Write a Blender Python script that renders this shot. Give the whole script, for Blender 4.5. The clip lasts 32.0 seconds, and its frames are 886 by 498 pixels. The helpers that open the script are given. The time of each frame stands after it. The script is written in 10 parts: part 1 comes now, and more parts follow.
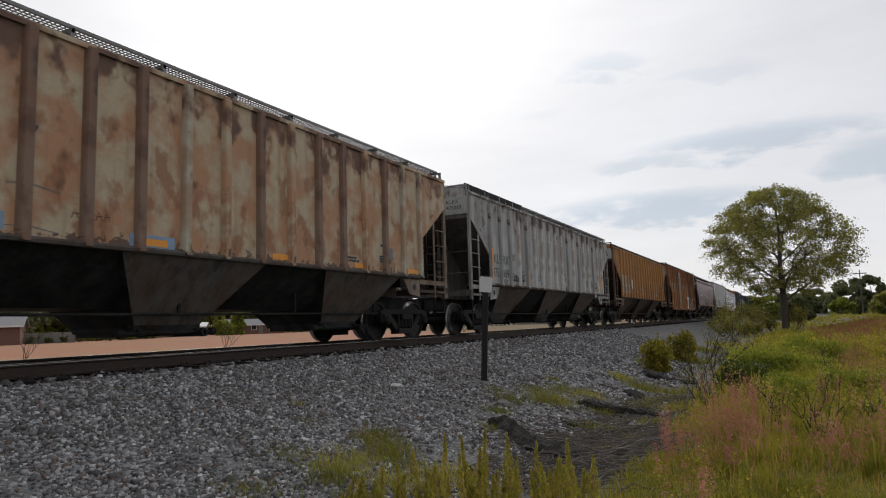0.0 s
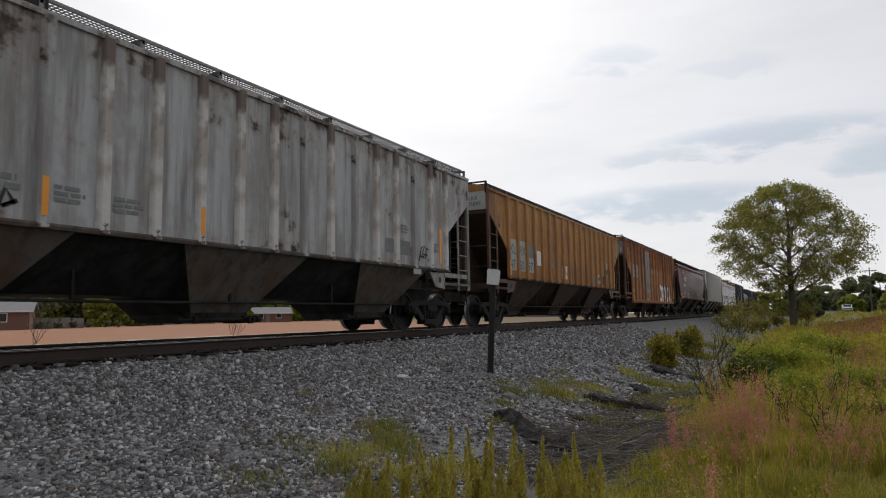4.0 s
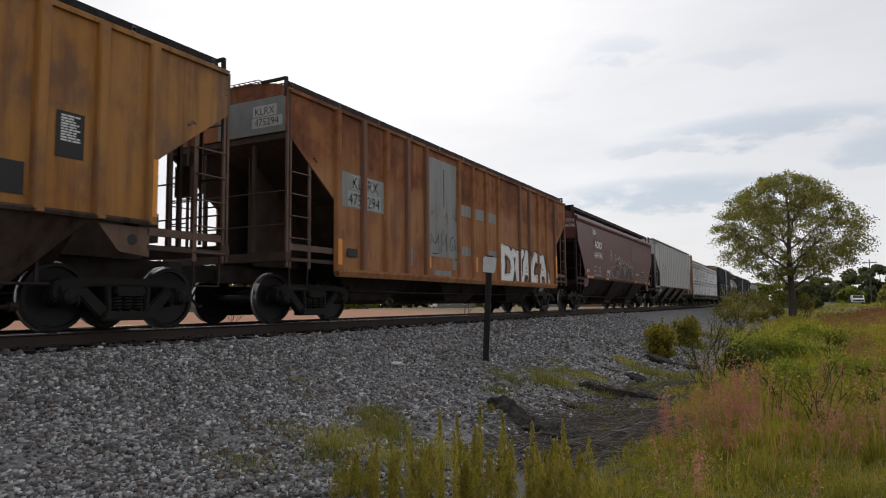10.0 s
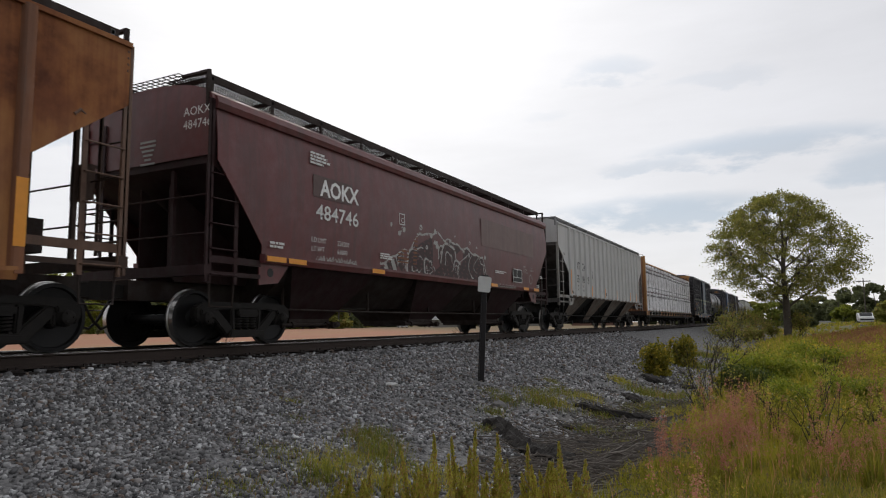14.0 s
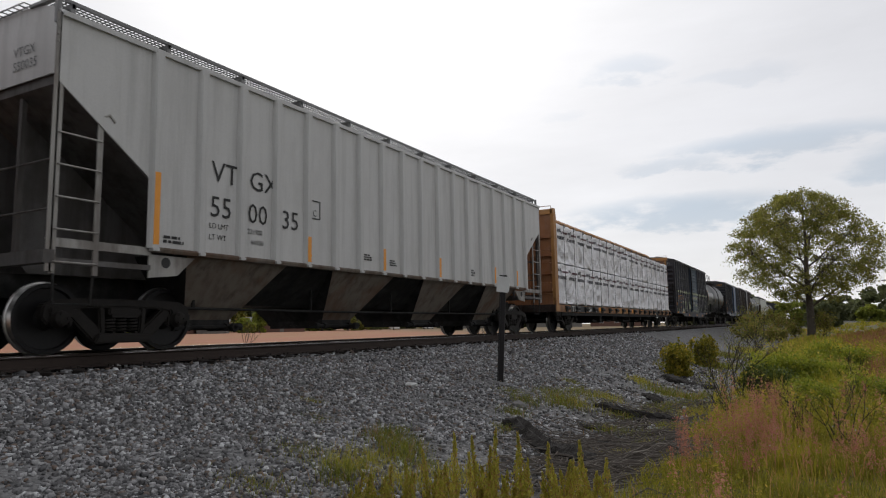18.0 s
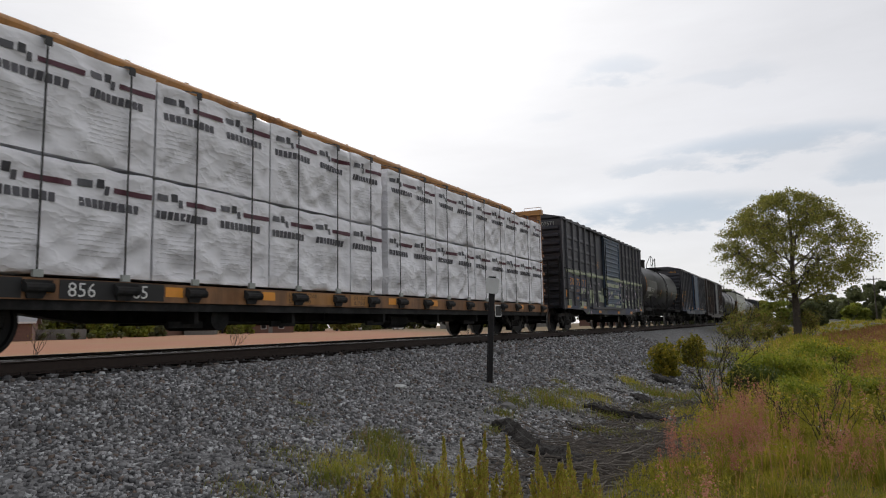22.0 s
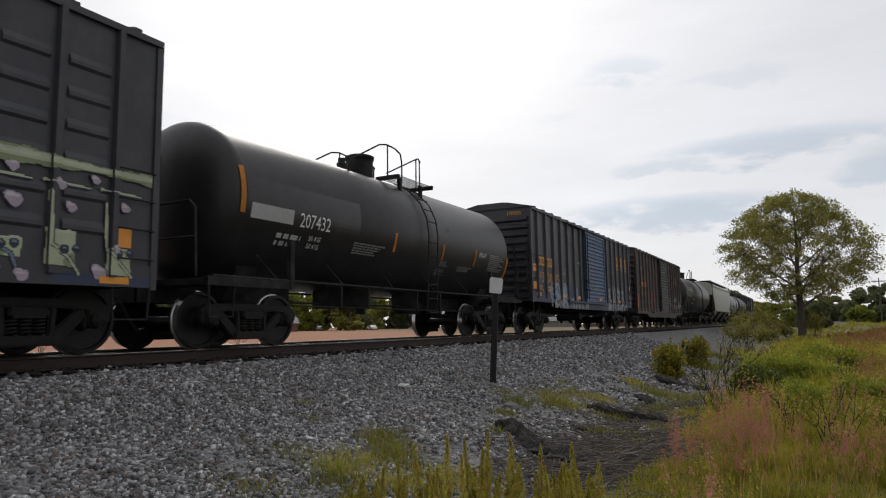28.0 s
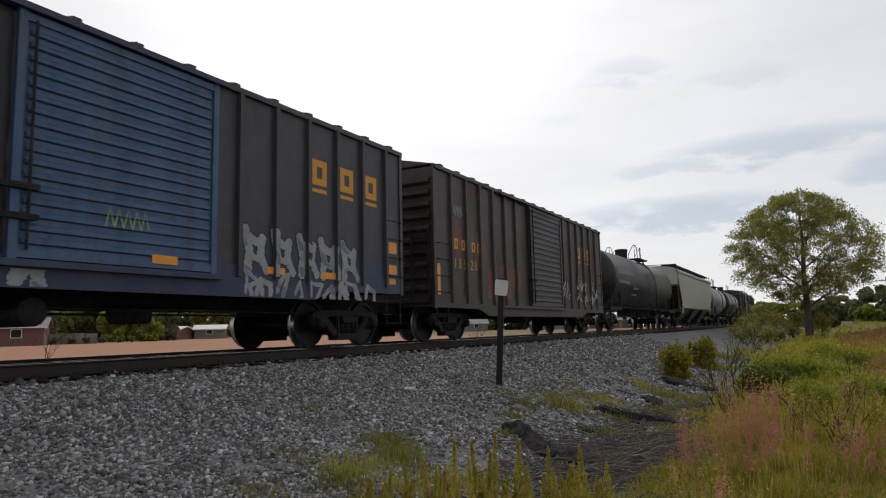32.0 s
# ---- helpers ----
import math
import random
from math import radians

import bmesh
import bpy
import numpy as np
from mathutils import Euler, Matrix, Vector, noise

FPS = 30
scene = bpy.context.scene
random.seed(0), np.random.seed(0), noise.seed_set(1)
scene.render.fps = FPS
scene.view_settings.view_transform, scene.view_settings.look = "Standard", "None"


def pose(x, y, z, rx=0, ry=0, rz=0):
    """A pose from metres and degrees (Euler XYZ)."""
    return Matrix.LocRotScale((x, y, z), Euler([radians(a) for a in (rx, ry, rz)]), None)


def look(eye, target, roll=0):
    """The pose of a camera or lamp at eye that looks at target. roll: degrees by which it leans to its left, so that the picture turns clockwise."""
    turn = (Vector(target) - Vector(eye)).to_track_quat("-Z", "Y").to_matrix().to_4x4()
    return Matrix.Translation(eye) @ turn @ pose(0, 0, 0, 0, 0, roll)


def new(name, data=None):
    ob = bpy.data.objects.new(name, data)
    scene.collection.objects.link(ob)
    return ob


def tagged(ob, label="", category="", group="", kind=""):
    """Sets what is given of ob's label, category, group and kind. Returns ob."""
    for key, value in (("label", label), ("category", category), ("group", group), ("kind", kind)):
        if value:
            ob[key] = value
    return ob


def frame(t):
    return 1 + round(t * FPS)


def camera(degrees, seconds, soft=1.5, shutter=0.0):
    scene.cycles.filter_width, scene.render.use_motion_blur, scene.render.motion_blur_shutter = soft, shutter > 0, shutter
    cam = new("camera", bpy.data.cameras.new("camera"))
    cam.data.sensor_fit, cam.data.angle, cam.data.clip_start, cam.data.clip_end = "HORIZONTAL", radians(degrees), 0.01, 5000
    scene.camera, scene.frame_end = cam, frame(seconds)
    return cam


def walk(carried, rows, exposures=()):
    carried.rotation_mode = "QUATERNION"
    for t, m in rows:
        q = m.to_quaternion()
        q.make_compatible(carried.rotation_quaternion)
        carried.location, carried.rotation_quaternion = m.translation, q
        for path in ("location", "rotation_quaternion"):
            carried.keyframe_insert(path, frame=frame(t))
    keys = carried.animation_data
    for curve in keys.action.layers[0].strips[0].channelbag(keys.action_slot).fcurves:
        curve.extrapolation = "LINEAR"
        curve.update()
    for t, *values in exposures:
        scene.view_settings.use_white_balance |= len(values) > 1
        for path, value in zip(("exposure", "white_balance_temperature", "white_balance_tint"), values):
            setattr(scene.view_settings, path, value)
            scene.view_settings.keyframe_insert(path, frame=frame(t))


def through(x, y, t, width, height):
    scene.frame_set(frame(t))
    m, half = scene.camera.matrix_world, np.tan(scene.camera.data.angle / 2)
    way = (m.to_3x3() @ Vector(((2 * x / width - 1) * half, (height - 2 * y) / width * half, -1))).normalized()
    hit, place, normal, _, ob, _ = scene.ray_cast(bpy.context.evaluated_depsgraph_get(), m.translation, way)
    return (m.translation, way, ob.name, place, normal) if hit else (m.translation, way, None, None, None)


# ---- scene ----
cam = camera(67.08, 32.0, soft=1.1, shutter=0.12)
# seconds, place, pitch, roll, yaw
PATH = [
    (0, 9.354, -0.089, 0.333, 6.39, 1.75, 27.22), (0.5, 9.359, -0.086, 0.341, 6.29, 1.60, 26.86), (1, 9.358, -0.076, 0.344, 6.46, 0.58, 26.34),
    (1.5, 9.352, -0.085, 0.339, 7.00, 0.49, 26.59), (2, 9.351, -0.078, 0.349, 7.15, 0.73, 27.26), (2.5, 9.329, -0.069, 0.352, 6.65, 0.72, 27.54),
    (3, 9.342, -0.077, 0.341, 6.62, 0.86, 27.68), (3.5, 9.339, -0.082, 0.344, 5.90, 0.79, 27.53), (5.5, 9.325, -0.080, 0.342, 5.68, 1.69, 28.77),
    (6, 9.329, -0.074, 0.350, 5.86, 1.84, 28.87), (6.5, 9.325, -0.083, 0.349, 5.82, 1.80, 28.82), (7, 9.333, -0.086, 0.343, 5.87, 1.92, 28.78),
    (7.5, 9.335, -0.081, 0.347, 5.73, 1.91, 28.65), (8, 9.339, -0.083, 0.340, 5.39, 2.13, 28.33), (8.5, 9.344, -0.091, 0.334, 5.62, 2.24, 28.13),
    (9, 9.356, -0.091, 0.325, 5.52, 1.52, 27.35), (9.5, 9.361, -0.026, 0.327, 5.63, 1.46, 27.78), (10, 9.383, 0.014, 0.305, 4.77, 0.56, 27.76),
    (10.5, 9.384, 0.015, 0.310, 6.28, 1.97, 26.70), (11, 9.393, 0.034, 0.314, 5.93, 2.05, 26.60), (11.5, 9.379, 0.036, 0.305, 6.03, 1.83, 26.21),
    (12, 9.383, 0.033, 0.318, 5.60, 1.12, 26.14), (12.5, 9.383, 0.041, 0.326, 5.80, 0.83, 26.27), (13, 9.376, 0.036, 0.324, 6.14, 0.31, 25.82),
    (13.5, 9.386, 0.027, 0.326, 6.37, 0.61, 27.17), (14, 9.374, 0.048, 0.319, 6.39, 0.64, 27.36), (14.5, 9.355, 0.052, 0.337, 6.26, 0.52, 27.35),
    (16.5, 9.368, 0.030, 0.316, 6.45, 0.97, 29.07), (17, 9.374, 0.023, 0.303, 6.63, 0.72, 28.90), (17.5, 9.379, 0.027, 0.299, 6.57, 0.63, 28.69),
    (18, 9.374, 0.028, 0.298, 6.53, 0.85, 28.93), (18.5, 9.358, 0.033, 0.313, 6.24, 0.72, 29.32), (19, 9.357, 0.040, 0.330, 5.79, 0.63, 29.12),
    (19.5, 9.357, 0.045, 0.336, 5.89, 0.61, 28.82), (20, 9.348, 0.044, 0.340, 6.15, 0.48, 28.88), (20.5, 9.350, 0.037, 0.341, 6.79, 0.57, 28.55),
    (21, 9.349, 0.041, 0.342, 6.76, 0.57, 28.21), (21.5, 9.372, 0.028, 0.327, 6.50, 0.91, 28.35), (22, 9.379, 0.024, 0.326, 6.52, 1.08, 28.02),
    (22.5, 9.390, 0.021, 0.321, 6.41, 1.27, 27.90), (23, 9.369, 0.027, 0.327, 6.65, 0.77, 28.10), (23.5, 9.378, 0.023, 0.332, 6.90, 0.48, 27.70),
    (24, 9.390, 0.020, 0.330, 6.96, 0.23, 27.42), (24.5, 9.388, 0.021, 0.322, 7.18, 0.45, 27.16), (25, 9.392, 0.035, 0.314, 7.07, 0.44, 27.53),
    (25.5, 9.372, 0.044, 0.324, 6.84, 0.29, 27.93), (26, 9.365, 0.064, 0.321, 6.76, 0.51, 28.03), (26.5, 9.367, 0.049, 0.325, 6.67, 0.53, 28.15),
    (28.5, 9.380, 0.028, 0.312, 6.53, 0.94, 28.47), (29, 9.398, 0.026, 0.311, 6.56, 0.90, 28.77), (29.5, 9.391, 0.036, 0.308, 6.85, 0.87, 28.68),
    (30, 9.381, 0.038, 0.313, 6.99, 0.94, 29.12), (30.5, 9.377, 0.047, 0.311, 6.97, 0.93, 28.74), (31, 9.365, 0.044, 0.311, 6.72, 1.34, 28.93),
    (31.5, 9.367, 0.035, 0.316, 7.05, 1.53, 28.91), (32, 9.363, 0.041, 0.309, 6.80, 1.28, 28.78),
]
TRAVEL = [(0, 0.00), (2, 8.44), (4, 16.89), (6, 25.37), (8, 34.07), (10, 43.15), (12, 52.61), (14, 62.39), (16, 72.43), (18, 82.70), (20, 93.25), (22, 104.09), (24, 115.06), (26, 125.99), (28, 137.04), (30, 148.36), (32, 159.85)]
walk(cam, [(t, pose(x, y, z, 90 + p, r, w)) for t, x, y, z, p, r, w in PATH])

# ---- light ----
SUN_AZ, SUN_EL = 36.0, 36.0          # degrees left of +y, above the horizon
SUN_DIR = Vector((-math.sin(radians(SUN_AZ)) * math.cos(radians(SUN_EL)), math.cos(radians(SUN_AZ)) * math.cos(radians(SUN_EL)), math.sin(radians(SUN_EL))))


class Nodes:
    """Short hand for node trees."""

    def __init__(self, tree):
        self.tree = tree

    def add(self, kind, out=0, **kw):
        n = self.tree.nodes.new(kind)
        for key, value in kw.items():
            if key == "operation":
                n.operation = value
            elif key == "sky_type":
                n.sky_type = value
            elif key == "sun_disc":
                n.sun_disc = value
            elif key == "sun_elevation":
                n.sun_elevation = value
            elif key == "sun_rotation":
                n.sun_rotation = value
            elif key == "interpolation_type":
                n.interpolation_type = value
            else:
                sock = n.inputs[int(key[1:])] if key[0] == "i" and key[1:].isdigit() else n.inputs[key.replace("_", " ")]
                if isinstance(value, bpy.types.NodeSocket):
                    self.tree.links.new(value, sock)
                else:
                    sock.default_value = value
        return n.outputs[out]

    def math(self, op, a, b=0.0, c=0.0):
        return self.add("ShaderNodeMath", operation=op, i0=a, i1=b, i2=c)

    def mix(self, f, a, b, blend="MIX"):
        n = self.tree.nodes.new("ShaderNodeMix")
        n.data_type, n.blend_type = "RGBA", blend
        for sock, value in ((n.inputs[0], f), (n.inputs[6], a), (n.inputs[7], b)):
            if isinstance(value, bpy.types.NodeSocket):
                self.tree.links.new(value, sock)
            else:
                sock.default_value = value if isinstance(value, float) else (*value[:3], 1.0)
        return n.outputs[2]

    def noise(self, vec, scale, detail=4.0, rough=0.55):
        return self.add("ShaderNodeTexNoise", Vector=vec, Scale=scale, Detail=detail, Roughness=rough)

    def ramp(self, f, lo, hi):
        return self.add("ShaderNodeMapRange", interpolation_type="SMOOTHSTEP", i0=f, i1=lo, i2=hi, i3=0.0, i4=1.0)

    def mapping(self, vec, scale=(1, 1, 1), loc=(0, 0, 0)):
        return self.add("ShaderNodeMapping", i0=vec, i1=loc, i3=scale)


def sky():
    world = bpy.data.worlds.new("sky")
    scene.world = world
    world.use_nodes = True
    k = Nodes(world.node_tree)
    back = world.node_tree.nodes["Background"]
    d = k.add("ShaderNodeTexCoord", 0)
    sep = world.node_tree.nodes.new("ShaderNodeSeparateXYZ")
    world.node_tree.links.new(d, sep.inputs[0])
    x, y, z = sep.outputs
    # clear air behind the cloud
    blue = k.add("ShaderNodeTexSky", sky_type="NISHITA", sun_disc=False, sun_elevation=radians(SUN_EL), sun_rotation=radians(-SUN_AZ))
    blue = k.mix(1.0, blue, (0.10, 0.10, 0.10), "MULTIPLY")
    # thin cloud sheet, bright towards the veiled sun
    up = k.math("MAXIMUM", z, 0.0)
    h = k.math("ADD", up, 0.16)
    px, py = k.math("DIVIDE", x, h), k.math("DIVIDE", y, h)
    flat = k.add("ShaderNodeCombineXYZ", i0=px, i1=py, i2=0.0)
    dot = k.add("ShaderNodeVectorMath", 1, operation="DOT_PRODUCT", i0=d, i1=SUN_DIR)
    near = k.math("POWER", k.math("MAXIMUM", k.math("MULTIPLY_ADD", dot, 0.5, 0.5), 0.0), 24.0)
    az = k.math("ARCTAN2", k.math("MULTIPLY", x, -1.0), y)
    el = k.math("ARCSINE", z)
    low = k.math("POWER", 2.718, k.math("DIVIDE", up, -0.16))
    wide = k.math("MULTIPLY_ADD", k.math("MULTIPLY_ADD", dot, 0.5, 0.5), 0.34, 0.66)
    bright = k.math("ADD", k.math("MULTIPLY_ADD", near, SKY_SUN, k.math("MULTIPLY", wide, SKY_BACK)), k.math("MULTIPLY", low, SKY_LOW))
    cloud = k.mix(near, (0.985, 0.98, 1.01), (1.0, 0.985, 0.965))
    n1 = k.noise(k.mapping(flat, (0.8, 1.1, 1.0), (3.1, 1.7, 0.0)), 1.3, 7.0, 0.55)
    sheet = k.add("ShaderNodeCombineXYZ", i0=k.math("MULTIPLY", az, 7.0), i1=k.math("MULTIPLY", el, 24.0), i2=0.0)
    n2 = k.noise(k.mapping(sheet, (1.3, 1.0, 1.0), (2.3, 4.4, 0.0)), 1.0, 8.0, 0.6)
    n3 = k.noise(k.mapping(sheet, (0.45, 0.6, 1.0), (9.0, 1.4, 0.0)), 1.0, 6.0, 0.6)
    body = k.math("ADD", k.math("MULTIPLY_ADD", n1, 0.20, 0.80), k.math("MULTIPLY", n3, 0.20))
    # darker streaks of cloud, ragged by noise
    wob = k.math("MULTIPLY_ADD", n2, 0.07, -0.035)
    dark = None
    for a0, e0, wa, we, amount in ((1.0, 13.4, 8.5, 1.2, 0.9), (9.0, 12.6, 4.5, 0.6, 0.6), (8.5, 9.0, 9.0, 1.2, 1.0), (-7.0, 11.0, 4.0, 1.6, 0.8), (12.5, 20.6, 3.2, 1.0, 0.5), (4.0, 19.0, 4.0, 0.8, 0.3), (18.0, 17.0, 2.0, 0.7, 0.2), (62.0, 16.0, 12.0, 2.0, 0.5), (150.0, 18.0, 25.0, 3.0, 0.8), (-80.0, 20.0, 25.0, 3.5, 0.8)):
        da = k.math("DIVIDE", k.math("SUBTRACT", az, radians(a0)), radians(wa))
        de = k.math("DIVIDE", k.math("ADD", k.math("SUBTRACT", el, radians(e0)), wob), radians(we))
        r = k.math("ADD", k.math("MULTIPLY", da, da), k.math("MULTIPLY", de, de))
        m = k.math("MULTIPLY", k.math("SUBTRACT", 1.0, k.ramp(k.math("ADD", r, k.math("MULTIPLY_ADD", n2, -4.2, 2.1)), 0.0, 1.6)), amount)
        dark = m if dark is None else k.math("MAXIMUM", dark, m)
    cloud = k.mix(k.math("MULTIPLY", dark, k.math("MULTIPLY_ADD", n3, 0.6, 0.62)), cloud, (0.66, 0.735, 0.83))
    v = k.math("MULTIPLY", bright, body)
    cloud = k.mix(1.0, cloud, k.add("ShaderNodeCombineXYZ", i0=v, i1=v, i2=v), "MULTIPLY")
    col = k.mix(0.9, blue, cloud)
    world.node_tree.links.new(col, back.inputs[0])
    back.inputs[1].default_value = 1.0


SKY_SUN, SKY_BACK, SKY_LOW = 0.46, 0.80, 0.11
sky()
sun = new("sun", bpy.data.lights.new("sun", "SUN"))
sun.data.energy, sun.data.angle, sun.data.color = 0.9, radians(18), (1.0, 0.95, 0.88)
sun.matrix_world = look(SUN_DIR * 50, (0, 0, 0))
scene.view_settings.exposure = 0.0


# ---- materials ----
def material(name):
    m = bpy.data.materials.new(name)
    m.use_nodes = True
    k = Nodes(m.node_tree)
    return m, k, m.node_tree.nodes["Principled BSDF"]


def link(k, sock, value):
    if isinstance(value, bpy.types.NodeSocket):
        k.tree.links.new(value, sock)
    else:
        sock.default_value = value


def finish(k, b, color, rough, metal=0.0, bump=None, depth=0.004):
    link(k, b.inputs["Base Color"], color)
    link(k, b.inputs["Roughness"], rough)
    b.inputs["Metallic"].default_value = metal
    if bump is not None:
        n = k.add("ShaderNodeBump", Height=bump, Distance=depth, Strength=1.0)
        k.tree.links.new(n, b.inputs["Normal"])


def paint(name, color, rust=0.3, rust_color=(0.16, 0.055, 0.02), fade=0.25, grime=0.35, gloss=0.5, seed=0.0, patch=0.7, grime_color=(0.035, 0.03, 0.026), soft=0.10, light=None, zones=(), blotch=1.0, spec=0.4, stain=None):
    """Old paint on steel: faded, streaked with grime, rust breaking through."""
    m, k, b = material(name)
    v = k.mapping(k.add("ShaderNodeTexCoord", 3), (1, 1, 1), (seed * 7.3, seed * 13.1, seed * 3.7))
    big = k.noise(v, patch, 5.0, 0.6)
    mid = k.noise(v, 3.2, 6.0, 0.65)
    fine = k.noise(v, 38.0, 4.0, 0.6)
    streak = k.noise(k.mapping(v, (5.0, 5.0, 0.35)), 1.0, 6.0, 0.65)
    pale = tuple(min(1, c * 0.6 + 0.25) for c in color)
    col = k.mix(k.math("MULTIPLY", k.ramp(mid, 0.35, 0.75), fade), color, pale)
    col = k.mix(k.math("MULTIPLY", k.ramp(fine, 0.3, 0.8), 0.18), col, tuple(c * 0.6 for c in color))
    g = k.math("MULTIPLY", k.ramp(streak, 0.42, 0.72), grime)
    col = k.mix(g, col, grime_color)
    f = k.math("ADD", k.math("MULTIPLY", big, 0.55), k.math("ADD", k.math("MULTIPLY", mid, 0.25), k.math("MULTIPLY", streak, 0.2)))
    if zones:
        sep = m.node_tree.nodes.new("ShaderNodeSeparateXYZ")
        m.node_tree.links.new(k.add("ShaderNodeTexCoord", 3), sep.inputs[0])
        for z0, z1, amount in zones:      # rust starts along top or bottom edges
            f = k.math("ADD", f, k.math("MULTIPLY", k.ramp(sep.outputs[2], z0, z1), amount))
    edge = 0.68 - 0.34 * rust
    r1 = k.ramp(f, edge + 0.05 - soft * 0.5, edge + 0.05 + soft * 0.5)
    r2 = k.ramp(k.math("ADD", f, k.math("MULTIPLY", fine, 0.05 if soft < 0.2 else 0.01)), edge + 0.07, edge + (0.15 if soft < 0.2 else 0.26))
    rc = k.mix(k.ramp(mid, 0.3, 0.7), rust_color, tuple(c * 0.45 for c in rust_color))
    if light is None:
        light = tuple(c0 * 0.45 + c1 * 1.2 * 0.55 for c0, c1 in zip(color, rust_color))
    col = k.mix(k.math("MULTIPLY", r1, 0.8), col, light)
    col = k.mix(k.math("MULTIPLY", r2, blotch), col, rc)
    if stain:        # broad soft stains, longer than wide, and small scabs
        amount, tint = stain
        w1 = k.noise(k.mapping(v, (1.0, 1.0, 0.55), (4.0, 9.0, 2.0)), 1.5, 4.0, 0.6)
        w2 = k.noise(k.mapping(v, (1.0, 1.0, 0.8), (1.0, 3.0, 7.0)), 5.5, 5.0, 0.7)
        col = k.mix(k.math("MULTIPLY", k.ramp(k.math("ADD", w1, k.math("MULTIPLY", w2, 0.18)), 0.55, 0.76), amount), col, tint)
        col = k.mix(k.math("MULTIPLY", k.ramp(w2, 0.68, 0.73), amount * 0.6), col, tuple(c * 0.7 for c in tint))
    rough = k.math("ADD", gloss, k.math("MULTIPLY", r1, 0.3))
    b.inputs["Specular IOR Level"].default_value = spec
    finish(k, b, col, rough, 0.0, k.math("ADD", k.math("MULTIPLY", mid, 0.6), k.math("MULTIPLY", fine, 0.25)), 0.006)
    return m


def plain(name, color, rough=0.6, metal=0.0, vary=0.35, scale=6.0, bump=0.003, spec=0.4):
    """A plain surface with grain at two scales."""
    m, k, b = material(name)
    b.inputs["Specular IOR Level"].default_value = spec
    v = k.add("ShaderNodeTexCoord", 3)
    n, f = k.noise(v, scale, 5.0, 0.6), k.noise(v, scale * 9, 3.0, 0.6)
    col = k.mix(k.math("MULTIPLY", k.ramp(n, 0.3, 0.75), vary), color, tuple(c * 0.4 for c in color))
    col = k.mix(k.math("MULTIPLY", k.ramp(f, 0.4, 0.8), vary * 0.6), col, tuple(min(1, c * 1.35 + 0.01) for c in color))
    finish(k, b, col, rough, metal, k.math("ADD", n, k.math("MULTIPLY", f, 0.3)), bump)
    return m


def leafy(name, a, b2, dry=(0.2, 0.15, 0.05), dryness=0.15, through=0.35):
    """Leaves: a colour per leaf, some light shining through."""
    m, k, b = material(name)
    r = k.add("ShaderNodeNewGeometry", 8)
    v = k.noise(k.add("ShaderNodeTexCoord", 3), 0.35, 3.0)
    col = k.mix(r, a, b2)
    col = k.mix(k.math("MULTIPLY", k.ramp(v, 0.35, 0.7), 0.55), col, tuple(c * 0.55 for c in a))
    v2 = k.noise(k.add("ShaderNodeTexCoord", 3), 1.7, 3.0)
    col = k.mix(k.math("MULTIPLY", k.ramp(v2, 0.45, 0.7), 0.45), col, tuple(min(1.0, c * 1.25) for c in b2))
    v3 = k.noise(k.add("ShaderNodeTexCoord", 3), 5.5, 3.0, 0.6)
    col = k.mix(k.math("MULTIPLY", k.ramp(v3, 0.55, 0.72), 0.38), col, tuple(c * 0.42 for c in a))
    col = k.mix(k.ramp(k.math("FRACT", k.math("MULTIPLY", r, 7.31)), 1.0 - dryness, 1.001 - dryness * 0.6), col, dry)
    finish(k, b, col, 0.65)
    t = k.add("ShaderNodeBsdfTranslucent", Color=col)
    s = k.add("ShaderNodeMixShader", i0=through, i1=b.outputs[0], i2=t)
    k.tree.links.new(s, m.node_tree.nodes["Material Output"].inputs[0])
    return m


M = {}


